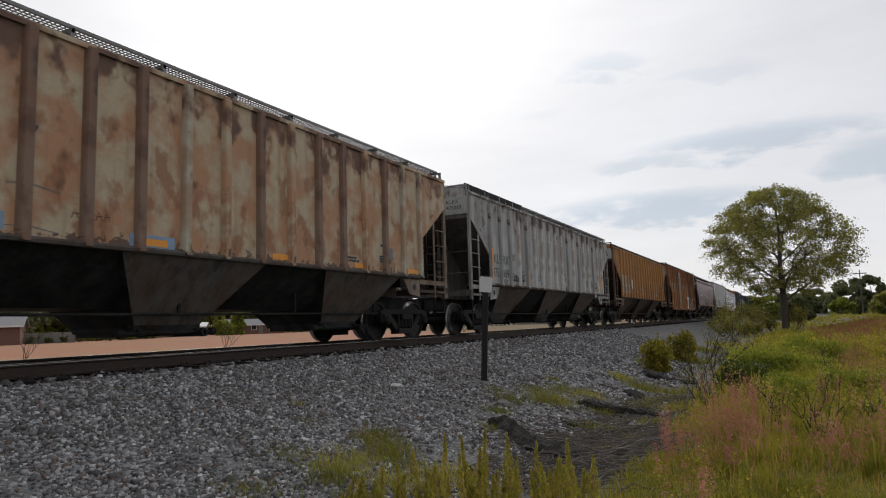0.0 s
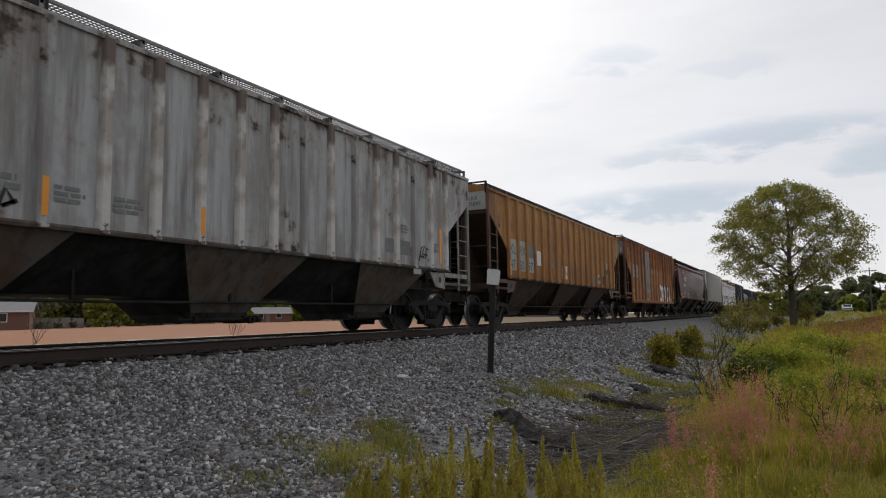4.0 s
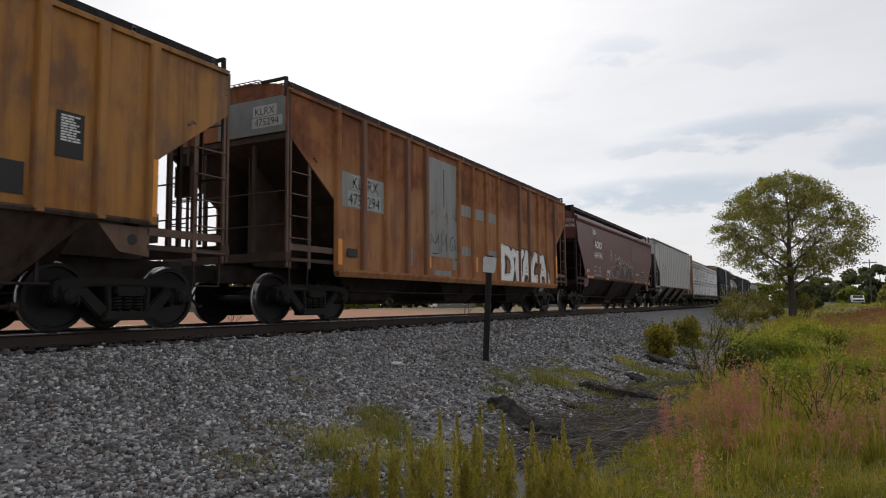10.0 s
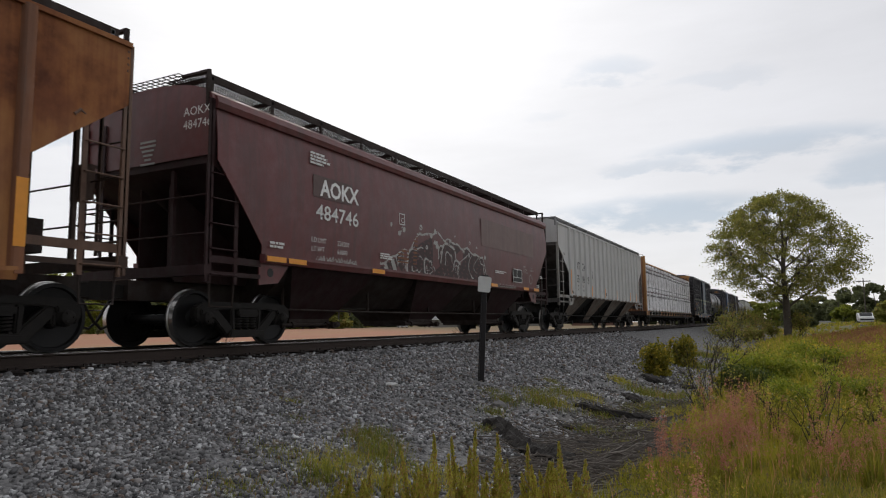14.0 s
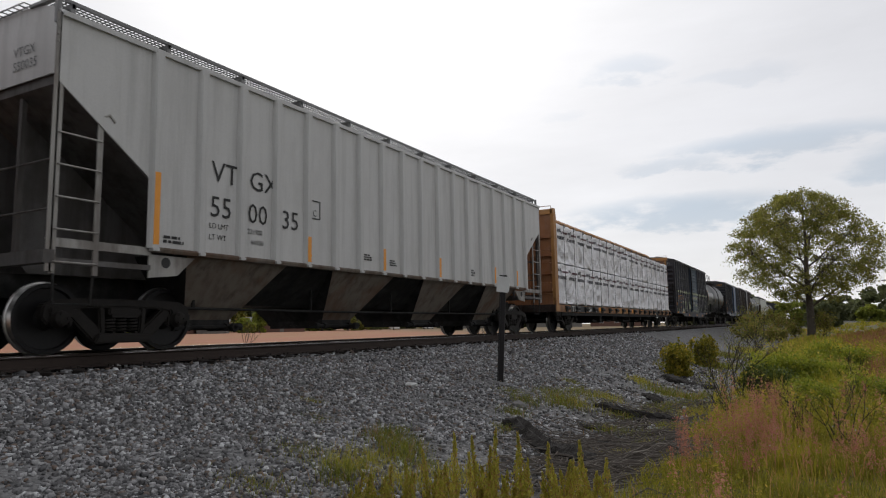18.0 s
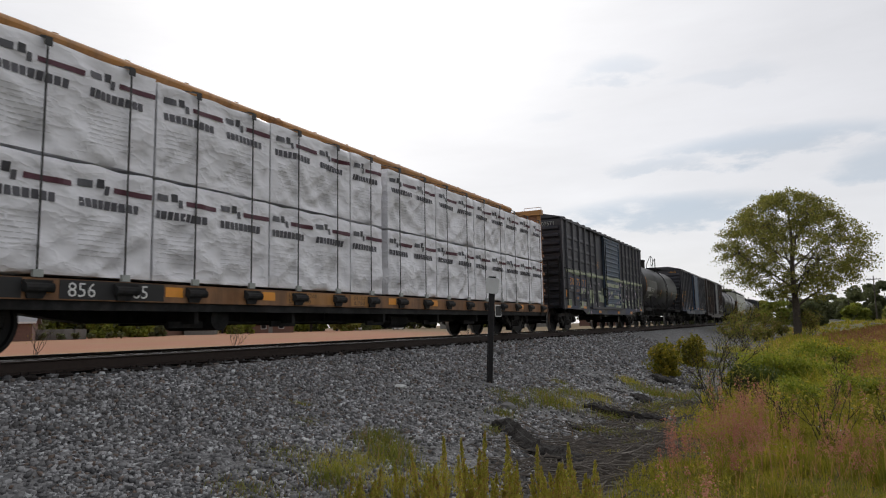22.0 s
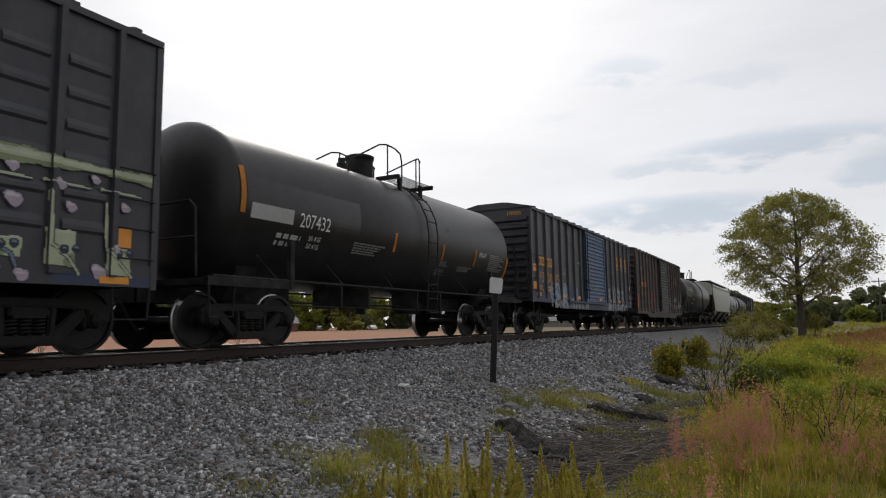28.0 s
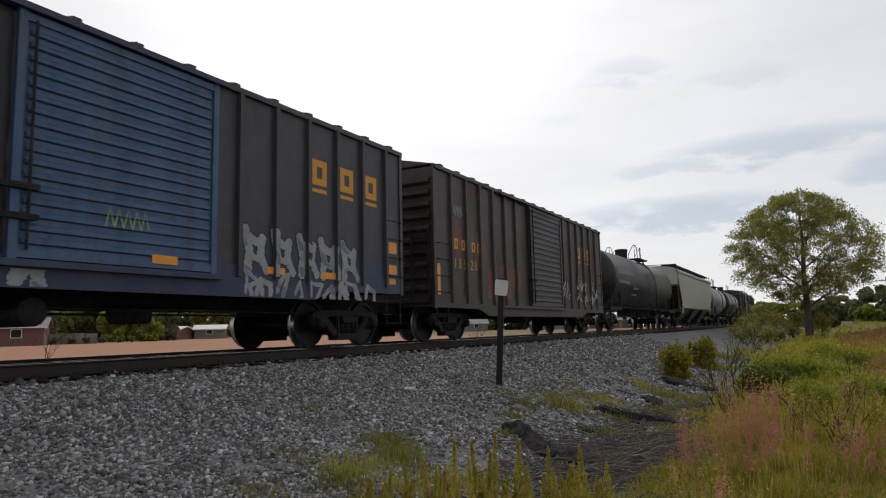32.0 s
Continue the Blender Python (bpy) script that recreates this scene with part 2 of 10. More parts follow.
def blotched(name, base, rust, dark, seed):
    """Tan paint with soft round blooms of orange rust and dark brown stains."""
    m, k, b = material(name)
    v = k.mapping(k.add("ShaderNodeTexCoord", 3), (1, 1, 1), (seed * 5.1, seed * 3.3, seed * 7.7))
    sep = m.node_tree.nodes.new("ShaderNodeSeparateXYZ")
    m.node_tree.links.new(k.add("ShaderNodeTexCoord", 3), sep.inputs[0])
    z = sep.outputs[2]
    n1, n2, n3 = k.noise(v, 1.5, 3.0, 0.5), k.noise(k.mapping(v, (1, 1, 0.7)), 2.6, 3.0, 0.5), k.noise(v, 7.0, 5.0, 0.65)
    fine = k.noise(v, 42.0, 4.0, 0.6)
    streak = k.noise(k.mapping(v, (6.0, 6.0, 0.4)), 1.0, 5.0, 0.6)
    col = k.mix(k.math("MULTIPLY", k.ramp(n3, 0.35, 0.75), 0.45), base, tuple(c * 0.72 for c in base))
    col = k.mix(k.math("MULTIPLY", k.ramp(k.math("ADD", n1, k.math("MULTIPLY", n3, 0.12)), 0.46, 0.66), 0.72), col, rust)
    col = k.mix(k.math("MULTIPLY", k.ramp(k.math("ADD", n2, k.math("MULTIPLY", n3, 0.10)), 0.57, 0.70), 0.75), col, tuple(c * 0.62 for c in rust))
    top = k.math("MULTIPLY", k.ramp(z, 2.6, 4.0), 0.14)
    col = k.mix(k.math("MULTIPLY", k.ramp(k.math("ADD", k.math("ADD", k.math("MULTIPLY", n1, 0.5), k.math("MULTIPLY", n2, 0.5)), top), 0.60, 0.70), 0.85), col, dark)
    chips = k.math("ADD", n3, k.math("MULTIPLY", k.ramp(z, 1.72, 1.5), 0.22))
    col = k.mix(k.math("MULTIPLY", k.ramp(chips, 0.68, 0.74), 0.9), col, dark)
    col = k.mix(k.math("MULTIPLY", k.ramp(streak, 0.5, 0.75), 0.35), col, tuple(c * 0.5 for c in rust))
    col = k.mix(k.math("MULTIPLY", k.ramp(fine, 0.4, 0.8), 0.15), col, dark)
    finish(k, b, col, 0.65, 0.0, k.math("ADD", n3, k.math("MULTIPLY", fine, 0.25)), 0.005)
    return m


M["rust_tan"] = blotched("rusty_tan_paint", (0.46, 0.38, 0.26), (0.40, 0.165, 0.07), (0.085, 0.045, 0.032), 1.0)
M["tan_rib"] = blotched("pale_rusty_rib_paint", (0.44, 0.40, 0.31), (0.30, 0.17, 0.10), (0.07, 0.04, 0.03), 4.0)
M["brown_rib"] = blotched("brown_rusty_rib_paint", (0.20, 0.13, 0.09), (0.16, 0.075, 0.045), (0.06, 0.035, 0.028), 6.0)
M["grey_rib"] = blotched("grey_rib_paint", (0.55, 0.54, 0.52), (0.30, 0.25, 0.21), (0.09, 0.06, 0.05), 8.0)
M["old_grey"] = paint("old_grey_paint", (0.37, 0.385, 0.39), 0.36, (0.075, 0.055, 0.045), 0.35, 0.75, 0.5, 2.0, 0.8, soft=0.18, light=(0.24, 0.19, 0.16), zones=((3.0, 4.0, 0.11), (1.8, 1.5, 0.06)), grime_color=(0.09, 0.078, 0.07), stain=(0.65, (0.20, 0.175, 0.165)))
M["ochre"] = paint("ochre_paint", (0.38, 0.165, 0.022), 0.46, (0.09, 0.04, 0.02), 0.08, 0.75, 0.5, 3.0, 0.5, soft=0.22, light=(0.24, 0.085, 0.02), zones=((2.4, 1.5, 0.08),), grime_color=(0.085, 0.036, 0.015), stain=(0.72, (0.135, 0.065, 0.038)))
M["ochre_rib"] = paint("ochre_rib_paint", (0.36, 0.165, 0.035), 0.5, (0.10, 0.042, 0.022), 0.1, 0.6, 0.5, 31.0, 0.9, soft=0.3, stain=(0.6, (0.22, 0.085, 0.03)))
M["orange_rib"] = paint("rusted_rib_paint", (0.22, 0.085, 0.035), 0.5, (0.09, 0.035, 0.02), 0.1, 0.6, 0.6, 32.0, 0.9, soft=0.3)
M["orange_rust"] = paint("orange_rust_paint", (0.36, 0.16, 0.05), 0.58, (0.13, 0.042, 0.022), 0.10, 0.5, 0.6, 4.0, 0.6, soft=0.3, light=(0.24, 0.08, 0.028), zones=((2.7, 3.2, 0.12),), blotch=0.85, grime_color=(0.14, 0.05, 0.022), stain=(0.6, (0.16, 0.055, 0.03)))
M["maroon"] = paint("maroon_paint", (0.128, 0.031, 0.031), 0.2, (0.07, 0.022, 0.018), 0.12, 0.4, 0.42, 5.0, stain=(0.45, (0.075, 0.036, 0.036)))
# maroon taken nearly to black: the shade of car end and bays, as colour
M["maroon_end"] = paint("shaded_maroon_paint", (0.030, 0.012, 0.013), 0.3, (0.018, 0.010, 0.009), 0.08, 0.6, 0.55, 23.0, spec=0.12)
M["light_grey"] = paint("light_grey_paint", (0.52, 0.52, 0.512), 0.10, (0.16, 0.10, 0.07), 0.15, 0.2, 0.45, 6.0, soft=0.16, stain=(0.3, (0.40, 0.395, 0.385)))
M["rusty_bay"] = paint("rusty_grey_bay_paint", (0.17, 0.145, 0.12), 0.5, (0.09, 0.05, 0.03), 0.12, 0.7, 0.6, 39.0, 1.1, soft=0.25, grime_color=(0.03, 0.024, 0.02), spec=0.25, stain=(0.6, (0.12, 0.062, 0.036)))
# bay grey: base lowered for the shade on down-facing plates, plus soot streaks
M["hopper_grey"] = paint("shaded_sooty_grey_paint", (0.115, 0.104, 0.094), 0.5, (0.075, 0.042, 0.026), 0.12, 0.75, 0.6, 7.0, 1.1, soft=0.2, grime_color=(0.02, 0.017, 0.015), spec=0.25, stain=(0.55, (0.095, 0.055, 0.036)))
# end paints: base darkened for shade under the overhang, grime and rust over it
M["end_grey"] = paint("shaded_grimy_grey_end_paint", (0.105, 0.10, 0.098), 0.5, (0.075, 0.055, 0.045), 0.12, 0.8, 0.6, 33.0, 1.2, soft=0.25, grime_color=(0.03, 0.027, 0.025), spec=0.25, stain=(0.6, (0.05, 0.044, 0.04)))
M["end_brown"] = paint("shaded_grimy_brown_end_paint", (0.055, 0.032, 0.023), 0.4, (0.05, 0.025, 0.017), 0.12, 0.6, 0.6, 34.0, 1.0, soft=0.25, spec=0.2, stain=(0.5, (0.035, 0.022, 0.018)))
M["grey_rail_paint"] = paint("worn_grey_post_paint", (0.33, 0.32, 0.30), 0.5, (0.09, 0.055, 0.04), 0.15, 0.6, 0.55, 35.0, 1.5, soft=0.2, stain=(0.6, (0.10, 0.08, 0.07)))
M["rusty_rail_paint"] = paint("rusty_tan_post_paint", (0.26, 0.20, 0.15), 0.55, (0.10, 0.05, 0.03), 0.15, 0.6, 0.6, 36.0, 1.5, soft=0.2, stain=(0.6, (0.08, 0.05, 0.035)))
M["brown_rail_paint"] = paint("rusted_brown_post_paint", (0.14, 0.075, 0.048), 0.5, (0.06, 0.03, 0.02), 0.15, 0.5, 0.6, 37.0, 1.5, soft=0.2, stain=(0.5, (0.05, 0.03, 0.022)))
# bay brown: underside shade is in the base colour, soot and stains on top
M["hopper_brown"] = paint("shaded_sooty_brown_paint", (0.075, 0.047, 0.034), 0.35, (0.04, 0.024, 0.017), 0.12, 0.8, 0.6, 8.0, grime_color=(0.018, 0.014, 0.012), spec=0.15, stain=(0.35, (0.11, 0.088, 0.074)))
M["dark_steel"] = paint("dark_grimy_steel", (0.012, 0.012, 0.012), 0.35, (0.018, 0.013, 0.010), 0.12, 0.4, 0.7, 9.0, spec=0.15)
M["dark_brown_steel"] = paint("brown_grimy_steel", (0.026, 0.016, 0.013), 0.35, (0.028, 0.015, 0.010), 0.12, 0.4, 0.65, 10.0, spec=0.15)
M["box_black"] = paint("faded_black_paint", (0.037, 0.038, 0.046), 0.36, (0.062, 0.042, 0.034), 0.08, 0.3, 0.45, 11.0, soft=0.25, stain=(0.5, (0.024, 0.026, 0.038)))
M["box_blue"] = paint("faded_blue_paint", (0.038, 0.092, 0.19), 0.2, (0.05, 0.045, 0.04), 0.18, 0.6, 0.45, 12.0)
M["box_slate"] = paint("faded_slate_blue_paint", (0.044, 0.082, 0.135), 0.25, (0.045, 0.04, 0.036), 0.15, 0.6, 0.45, 40.0, stain=(0.4, (0.03, 0.035, 0.04)))
M["box_navy"] = paint("navy_paint", (0.022, 0.035, 0.085), 0.15, (0.05, 0.035, 0.03), 0.1, 0.4, 0.5, 13.0)
M["box_brown"] = paint("rust_brown_paint", (0.042, 0.030, 0.028), 0.42, (0.022, 0.016, 0.015), 0.12, 0.45, 0.5, 14.0, soft=0.2, light=(0.085, 0.04, 0.032))
M["tank_black"] = paint("tank_black_paint", (0.012, 0.012, 0.013), 0.08, (0.026, 0.017, 0.014), 0.04, 0.15, 0.40, 15.0, spec=0.36)
M["tank_grey"] = paint("tank_grey_paint", (0.22, 0.23, 0.22), 0.1, (0.06, 0.04, 0.03), 0.1, 0.4, 0.45, 16.0)
M["beam_yellow"] = paint("ochre_beam_paint", (0.38, 0.18, 0.05), 0.4, (0.15, 0.06, 0.025), 0.15, 0.4, 0.55, 17.0)
M["beam_side"] = paint("dirty_ochre_sill_paint", (0.26, 0.125, 0.048), 0.45, (0.11, 0.05, 0.025), 0.15, 0.6, 0.6, 38.0, 1.2, soft=0.25, stain=(0.6, (0.09, 0.05, 0.03)))
M["beam_brown"] = paint("brown_bulkhead_paint", (0.27, 0.11, 0.042), 0.35, (0.16, 0.06, 0.026), 0.15, 0.35, 0.55, 18.0)
M["pale_hopper"] = paint("pale_olive_grey_paint", (0.40, 0.41, 0.35), 0.1, (0.2, 0.12, 0.08), 0.15, 0.25, 0.5, 19.0)
M["wheel"] = plain("wheel_steel", (0.013, 0.0125, 0.013), 0.5, 0.0, spec=0.18)
M["tread"] = plain("polished_tread", (0.45, 0.44, 0.43), 0.28, 1.0, 0.15)
M["cast"] = plain("cast_steel_frame", (0.016, 0.0138, 0.0125), 0.6, 0.0, 0.5, 9.0, spec=0.17)
M["rail_side"] = plain("rusty_rail", (0.036, 0.024, 0.019), 0.8, 0.0, 0.4, 14.0)
M["rail_top"] = plain("polished_rail_top", (0.6, 0.59, 0.58), 0.18, 1.0, 0.1, 3.0, 0.0005)
M["tie"] = plain("creosoted_wood", (0.028, 0.022, 0.019), 0.9, 0.0, 0.5, 12.0, 0.01)
M["old_wood"] = plain("rotten_wood", (0.026, 0.023, 0.021), 0.95, 0.0, 0.6, 10.0, 0.03)
M["post"] = plain("dark_steel_post", (0.014, 0.012, 0.013), 0.6, 0.0)
M["plate"] = plain("pale_sign_plate", (0.62, 0.63, 0.62), 0.45, 0.0, 0.2)
M["white"] = plain("white_lettering", (0.70, 0.70, 0.68), 0.6, 0.0, 0.25, 20.0, 0.0)
M["green_text"] = plain("dark_slate_lettering", (0.028, 0.055, 0.062), 0.6, 0.0, 0.3, 20.0, 0.0)
M["grey_patch"] = plain("pale_grey_patch", (0.36, 0.38, 0.36), 0.6, 0.0, 0.35, 5.0, 0.0)
M["mid_patch"] = plain("grey_patch", (0.17, 0.18, 0.18), 0.6, 0.0, 0.35, 5.0, 0.0)
M["black_text"] = plain("black_lettering", (0.02, 0.02, 0.02), 0.6, 0.0, 0.2, 20.0, 0.0)
M["yellow_text"] = plain("yellow_lettering", (0.65, 0.30, 0.03), 0.6, 0.0, 0.25, 20.0, 0.0)
M["orange_mark"] = plain("orange_reflector", (0.75, 0.30, 0.03), 0.4, 0.0, 0.15, 8.0, 0.0)
M["pale_green"] = plain("pale_green_spray", (0.38, 0.42, 0.28), 0.6, 0.0, 0.3, 4.0, 0.0)
M["lavender"] = plain("lavender_spray", (0.36, 0.30, 0.36), 0.6, 0.0, 0.3, 4.0, 0.0)
M["sky_spray"] = plain("pale_blue_spray", (0.22, 0.32, 0.45), 0.6, 0.0, 0.4, 4.0, 0.0)
M["salmon_spray"] = plain("faded_red_spray", (0.17, 0.065, 0.045), 0.6, 0.0, 0.6, 2.0, 0.0)
M["maroon_bar"] = plain("maroon_print", (0.09, 0.025, 0.04), 0.5, 0.0, 0.1, 8.0, 0.0)
M["grey_print"] = plain("grey_print", (0.58, 0.58, 0.59), 0.5, 0.0, 0.1, 8.0, 0.0)
M["strap"] = plain("dark_strap", (0.03, 0.03, 0.03), 0.5, 0.0, 0.2)
M["galv"] = plain("galvanised_grating", (0.20, 0.20, 0.20), 0.5, 0.3, 0.4, 10.0)
M["red_dot"] = plain("red_cap_paint", (0.35, 0.03, 0.03), 0.5)


def wrap_material():
    m, k, b = material("white_plastic_wrap")
    v = k.add("ShaderNodeTexCoord", 3)
    n = k.noise(v, 1.6, 4.0, 0.55)
    folds = None
    for turn, scale, seed in ((0.5, 2.2, 0.0), (-0.65, 2.8, 5.0), (1.35, 1.6, 9.0)):
        q = m.node_tree.nodes.new("ShaderNodeMapping")
        q.inputs[1].default_value, q.inputs[2].default_value, q.inputs[3].default_value = (seed, seed, seed), (turn, 0.0, 0.0), (1.0, 0.55, 1.0)
        m.node_tree.links.new(v, q.inputs[0])
        w = k.noise(q.outputs[0], scale, 3.0, 0.5)
        ridge = k.math("POWER", k.math("SUBTRACT", 1.0, k.math("MINIMUM", k.math("MULTIPLY", k.math("ABSOLUTE", k.math("SUBTRACT", w, 0.5)), 7.0), 1.0)), 2.0)
        folds = ridge if folds is None else k.math("ADD", folds, k.math("MULTIPLY", ridge, 0.8))
    col = k.mix(k.math("MULTIPLY", k.ramp(n, 0.4, 0.8), 0.5), (0.76, 0.76, 0.785), (0.66, 0.66, 0.69))
    finish(k, b, col, 0.36, 0.0, folds, 0.010)
    return m


M["wrap"] = wrap_material()
M["grass"] = leafy("grass_blades", (0.20, 0.215, 0.018), (0.45, 0.385, 0.042), (0.52, 0.30, 0.12), 0.13, 0.45)
M["weed"] = leafy("meadow_weed_leaves", (0.20, 0.215, 0.018), (0.50, 0.43, 0.045), (0.56, 0.40, 0.08), 0.14, 0.5)
M["sorrel"] = leafy("sorrel_heads", (0.50, 0.18, 0.13), (0.60, 0.29, 0.21), (0.45, 0.28, 0.15), 0.08, 0.45)
M["sorrel_dull"] = leafy("dull_sorrel_heads", (0.30, 0.135, 0.07), (0.40, 0.21, 0.10), (0.36, 0.24, 0.08), 0.2, 0.45)
M["fennel"] = leafy("feathery_weed", (0.32, 0.32, 0.035), (0.50, 0.44, 0.08), (0.46, 0.30, 0.08), 0.12, 0.5)
M["bush"] = leafy("bush_leaves", (0.11, 0.14, 0.016), (0.28, 0.27, 0.03), (0.45, 0.32, 0.04), 0.12, 0.45)
M["gold_bush"] = leafy("golden_bush_leaves", (0.10, 0.115, 0.014), (0.40, 0.33, 0.03), (0.50, 0.36, 0.04), 0.15, 0.5)
M["tree"] = leafy("tree_leaves", (0.155, 0.172, 0.034), (0.35, 0.33, 0.07), (0.36, 0.28, 0.09), 0.08, 0.55)
M["wood_far"] = leafy("dark_foliage", (0.085, 0.10, 0.042), (0.17, 0.185, 0.08), (0.10, 0.10, 0.04), 0.08, 0.45)
M["brush"] = leafy("olive_brush_leaves", (0.14, 0.155, 0.028), (0.33, 0.305, 0.06), (0.36, 0.22, 0.09), 0.18, 0.5)
M["lime"] = leafy("lime_foliage", (0.14, 0.18, 0.025), (0.30, 0.32, 0.04), (0.2, 0.18, 0.04), 0.06)
M["flower"] = leafy("yellow_flowers", (0.55, 0.38, 0.02), (0.62, 0.48, 0.04), (0.3, 0.25, 0.03), 0.1)
M["pale_flower"] = leafy("pale_flowers", (0.5, 0.5, 0.55), (0.6, 0.6, 0.6), (0.5, 0.5, 0.45), 0.1)
M["bark"] = plain("bark", (0.10, 0.085, 0.07), 0.95, 0.0, 0.6, 5.0, 0.03)
M["twig"] = plain("dead_twigs", (0.055, 0.045, 0.038), 0.95, 0.0, 0.5, 12.0)
M["brick_wall"] = plain("red_brown_brick", (0.16, 0.09, 0.07), 0.9, 0.0, 0.4, 4.0)
M["roof_grey"] = plain("grey_shingles", (0.20, 0.20, 0.21), 0.9, 0.0, 0.4, 3.0)
M["white_wall"] = plain("white_boards", (0.65, 0.65, 0.64), 0.7, 0.0, 0.2, 3.0)
M["fence_wood"] = plain("grey_fence_boards", (0.20, 0.19, 0.175), 0.9, 0.0, 0.4, 3.0)
M["car_white"] = plain("white_car_paint", (0.75, 0.75, 0.75), 0.25, 0.0, 0.05)
M["car_glass"] = plain("dark_glass", (0.02, 0.022, 0.025), 0.08, 0.0, 0.05)
M["asphalt"] = plain("asphalt", (0.055, 0.055, 0.055), 0.9, 0.0, 0.4, 3.0)


# ---- mesh helpers ----
class Shape:
    """Gathers faces of one mesh."""

    def __init__(self):
        self.v, self.f, self.slots = [], [], []

    def add(self, verts, faces, slot=0):
        o = len(self.v)
        self.v += [tuple(p) for p in verts]
        self.f += [tuple(i + o for i in f) for f in faces]
        self.slots += [slot] * len(faces)
        return self

    def box(self, x0, x1, y0, y1, z0, z1, slot=0):
        v = [(x, y, z) for x in (x0, x1) for y in (y0, y1) for z in (z0, z1)]
        return self.add(v, [(0, 1, 3, 2), (4, 6, 7, 5), (0, 4, 5, 1), (2, 3, 7, 6), (0, 2, 6, 4), (1, 5, 7, 3)], slot)

    def prism(self, poly, a, b, axis="x", slot=0):
        """A polygon carried from a to b along an axis: (y, z) for x, (x, z) for y, (x, y) for z."""
        put = {"x": lambda p, q: (q, p[0], p[1]), "y": lambda p, q: (p[0], q, p[1]), "z": lambda p, q: (p[0], p[1], q)}[axis]
        n = len(poly)
        v = [put(p, a) for p in poly] + [put(p, b) for p in poly]
        f = [tuple(range(n))[::-1], tuple(range(n, 2 * n))] + [(i, (i + 1) % n, (i + 1) % n + n, i + n) for i in range(n)]
        return self.add(v, f, slot)

    def loft(self, rings, slot=0, caps=True):
        n = len(rings[0])
        v = [p for r in rings for p in r]
        f = [(j * n + i, j * n + (i + 1) % n, (j + 1) * n + (i + 1) % n, (j + 1) * n + i) for j in range(len(rings) - 1) for i in range(n)]
        if caps:
            f += [tuple(range(n))[::-1], tuple(range((len(rings) - 1) * n, len(rings) * n))]
        return self.add(v, f, slot)

    def tube(self, points, r, n=6, slot=0, r1=None):
        pts = [Vector(p) for p in points]
        rings = []
        side = None
        for i, p in enumerate(pts):
            d = (pts[min(i + 1, len(pts) - 1)] - pts[max(i - 1, 0)]).normalized()
            if side is None:
                side = d.orthogonal().normalized()
            else:
                side = (side - d * side.dot(d)).normalized()
            up = d.cross(side)
            q = r if r1 is None else r + (r1 - r) * i / (len(pts) - 1)
            rings.append([p + (side * math.cos(a) + up * math.sin(a)) * q for a in (2 * math.pi * j / n for j in range(n))])
        return self.loft(rings, slot)

    def turned(self, profile, centre, n=24, axis="x", slot=0):
        """A profile of (along, radius) turned round an axis through centre."""
        rings = []
        for a, r in profile:
            ring = []
            for j in range(n):
                t = 2 * math.pi * j / n
                c, s = math.cos(t) * r, math.sin(t) * r
                ring.append((centre[0] + a, centre[1] + c, centre[2] + s) if axis == "x" else (centre[0] + c, centre[1] + a, centre[2] - s) if axis == "y" else (centre[0] + c, centre[1] + s, centre[2] + a))
            rings.append(ring)
        return self.loft(rings, slot)

    def mesh(self, name, mats, smooth=None):
        me = bpy.data.meshes.new(name)
        me.from_pydata(self.v, [], self.f)
        for m in mats if isinstance(mats, (list, tuple)) else [mats]:
            me.materials.append(m)
        me.polygons.foreach_set("material_index", self.slots)
        bm = bmesh.new()
        bm.from_mesh(me)
        bmesh.ops.recalc_face_normals(bm, faces=bm.faces)
        bm.to_mesh(me)
        bm.free()
        if smooth:
            me.polygons.foreach_set("use_smooth", [True] * len(me.polygons))
            me.set_sharp_from_angle(angle=radians(smooth))
        me.update()
        return me


def part(name, shape, mats, parent, label="", smooth=None):
    me = shape.mesh(name, mats, smooth) if isinstance(shape, Shape) else shape
    ob = new(name, me)
    ob.parent = parent
    return tagged(ob, label)


def thing(name, label, category, group="", kind=""):
    return tagged(new(name), label, category, group, kind)


def lettering(name, text, size, mats, parent, where, facing="x", label="", wide=1.0, bold=0.0):
    """Words in the built-in font; where is the left end of the base line. facing x: read from +x; -y: read from -y."""
    cu = bpy.data.curves.new(name, "FONT")
    cu.body, cu.size, cu.resolution_u = text, size / 0.72, 2
    cu.offset = bold
    ob = bpy.data.objects.new(name, cu)
    me = bpy.data.meshes.new_from_object(ob)
    bpy.data.objects.remove(ob)
    for v in me.vertices:
        a, c = v.co.x * wide, v.co.y
        v.co = (where[0], where[1] + a, where[2] + c) if facing == "x" else (where[0] + a, where[1], where[2] + c)
    me.materials.clear()
    me.materials.append(mats)
    o = new(name, me)
    o.parent = parent
    return tagged(o, label)


def bars(shape, x, y, z, width, lines, height, gap, rng, slot=0):
    """Small writing that cannot be read: broken bars, line under line."""
    for i in range(lines):
        a, end = y, y + width * rng.uniform(0.6, 1.0)
        while a < end:
            w = rng.uniform(0.06, 0.2) * min(1.0, width * 2)
            shape.box(x, x + 0.003, a, min(a + w, end), z - i * (height + gap) - height, z - i * (height + gap), slot)
            a += w + height * 0.6
    return shape


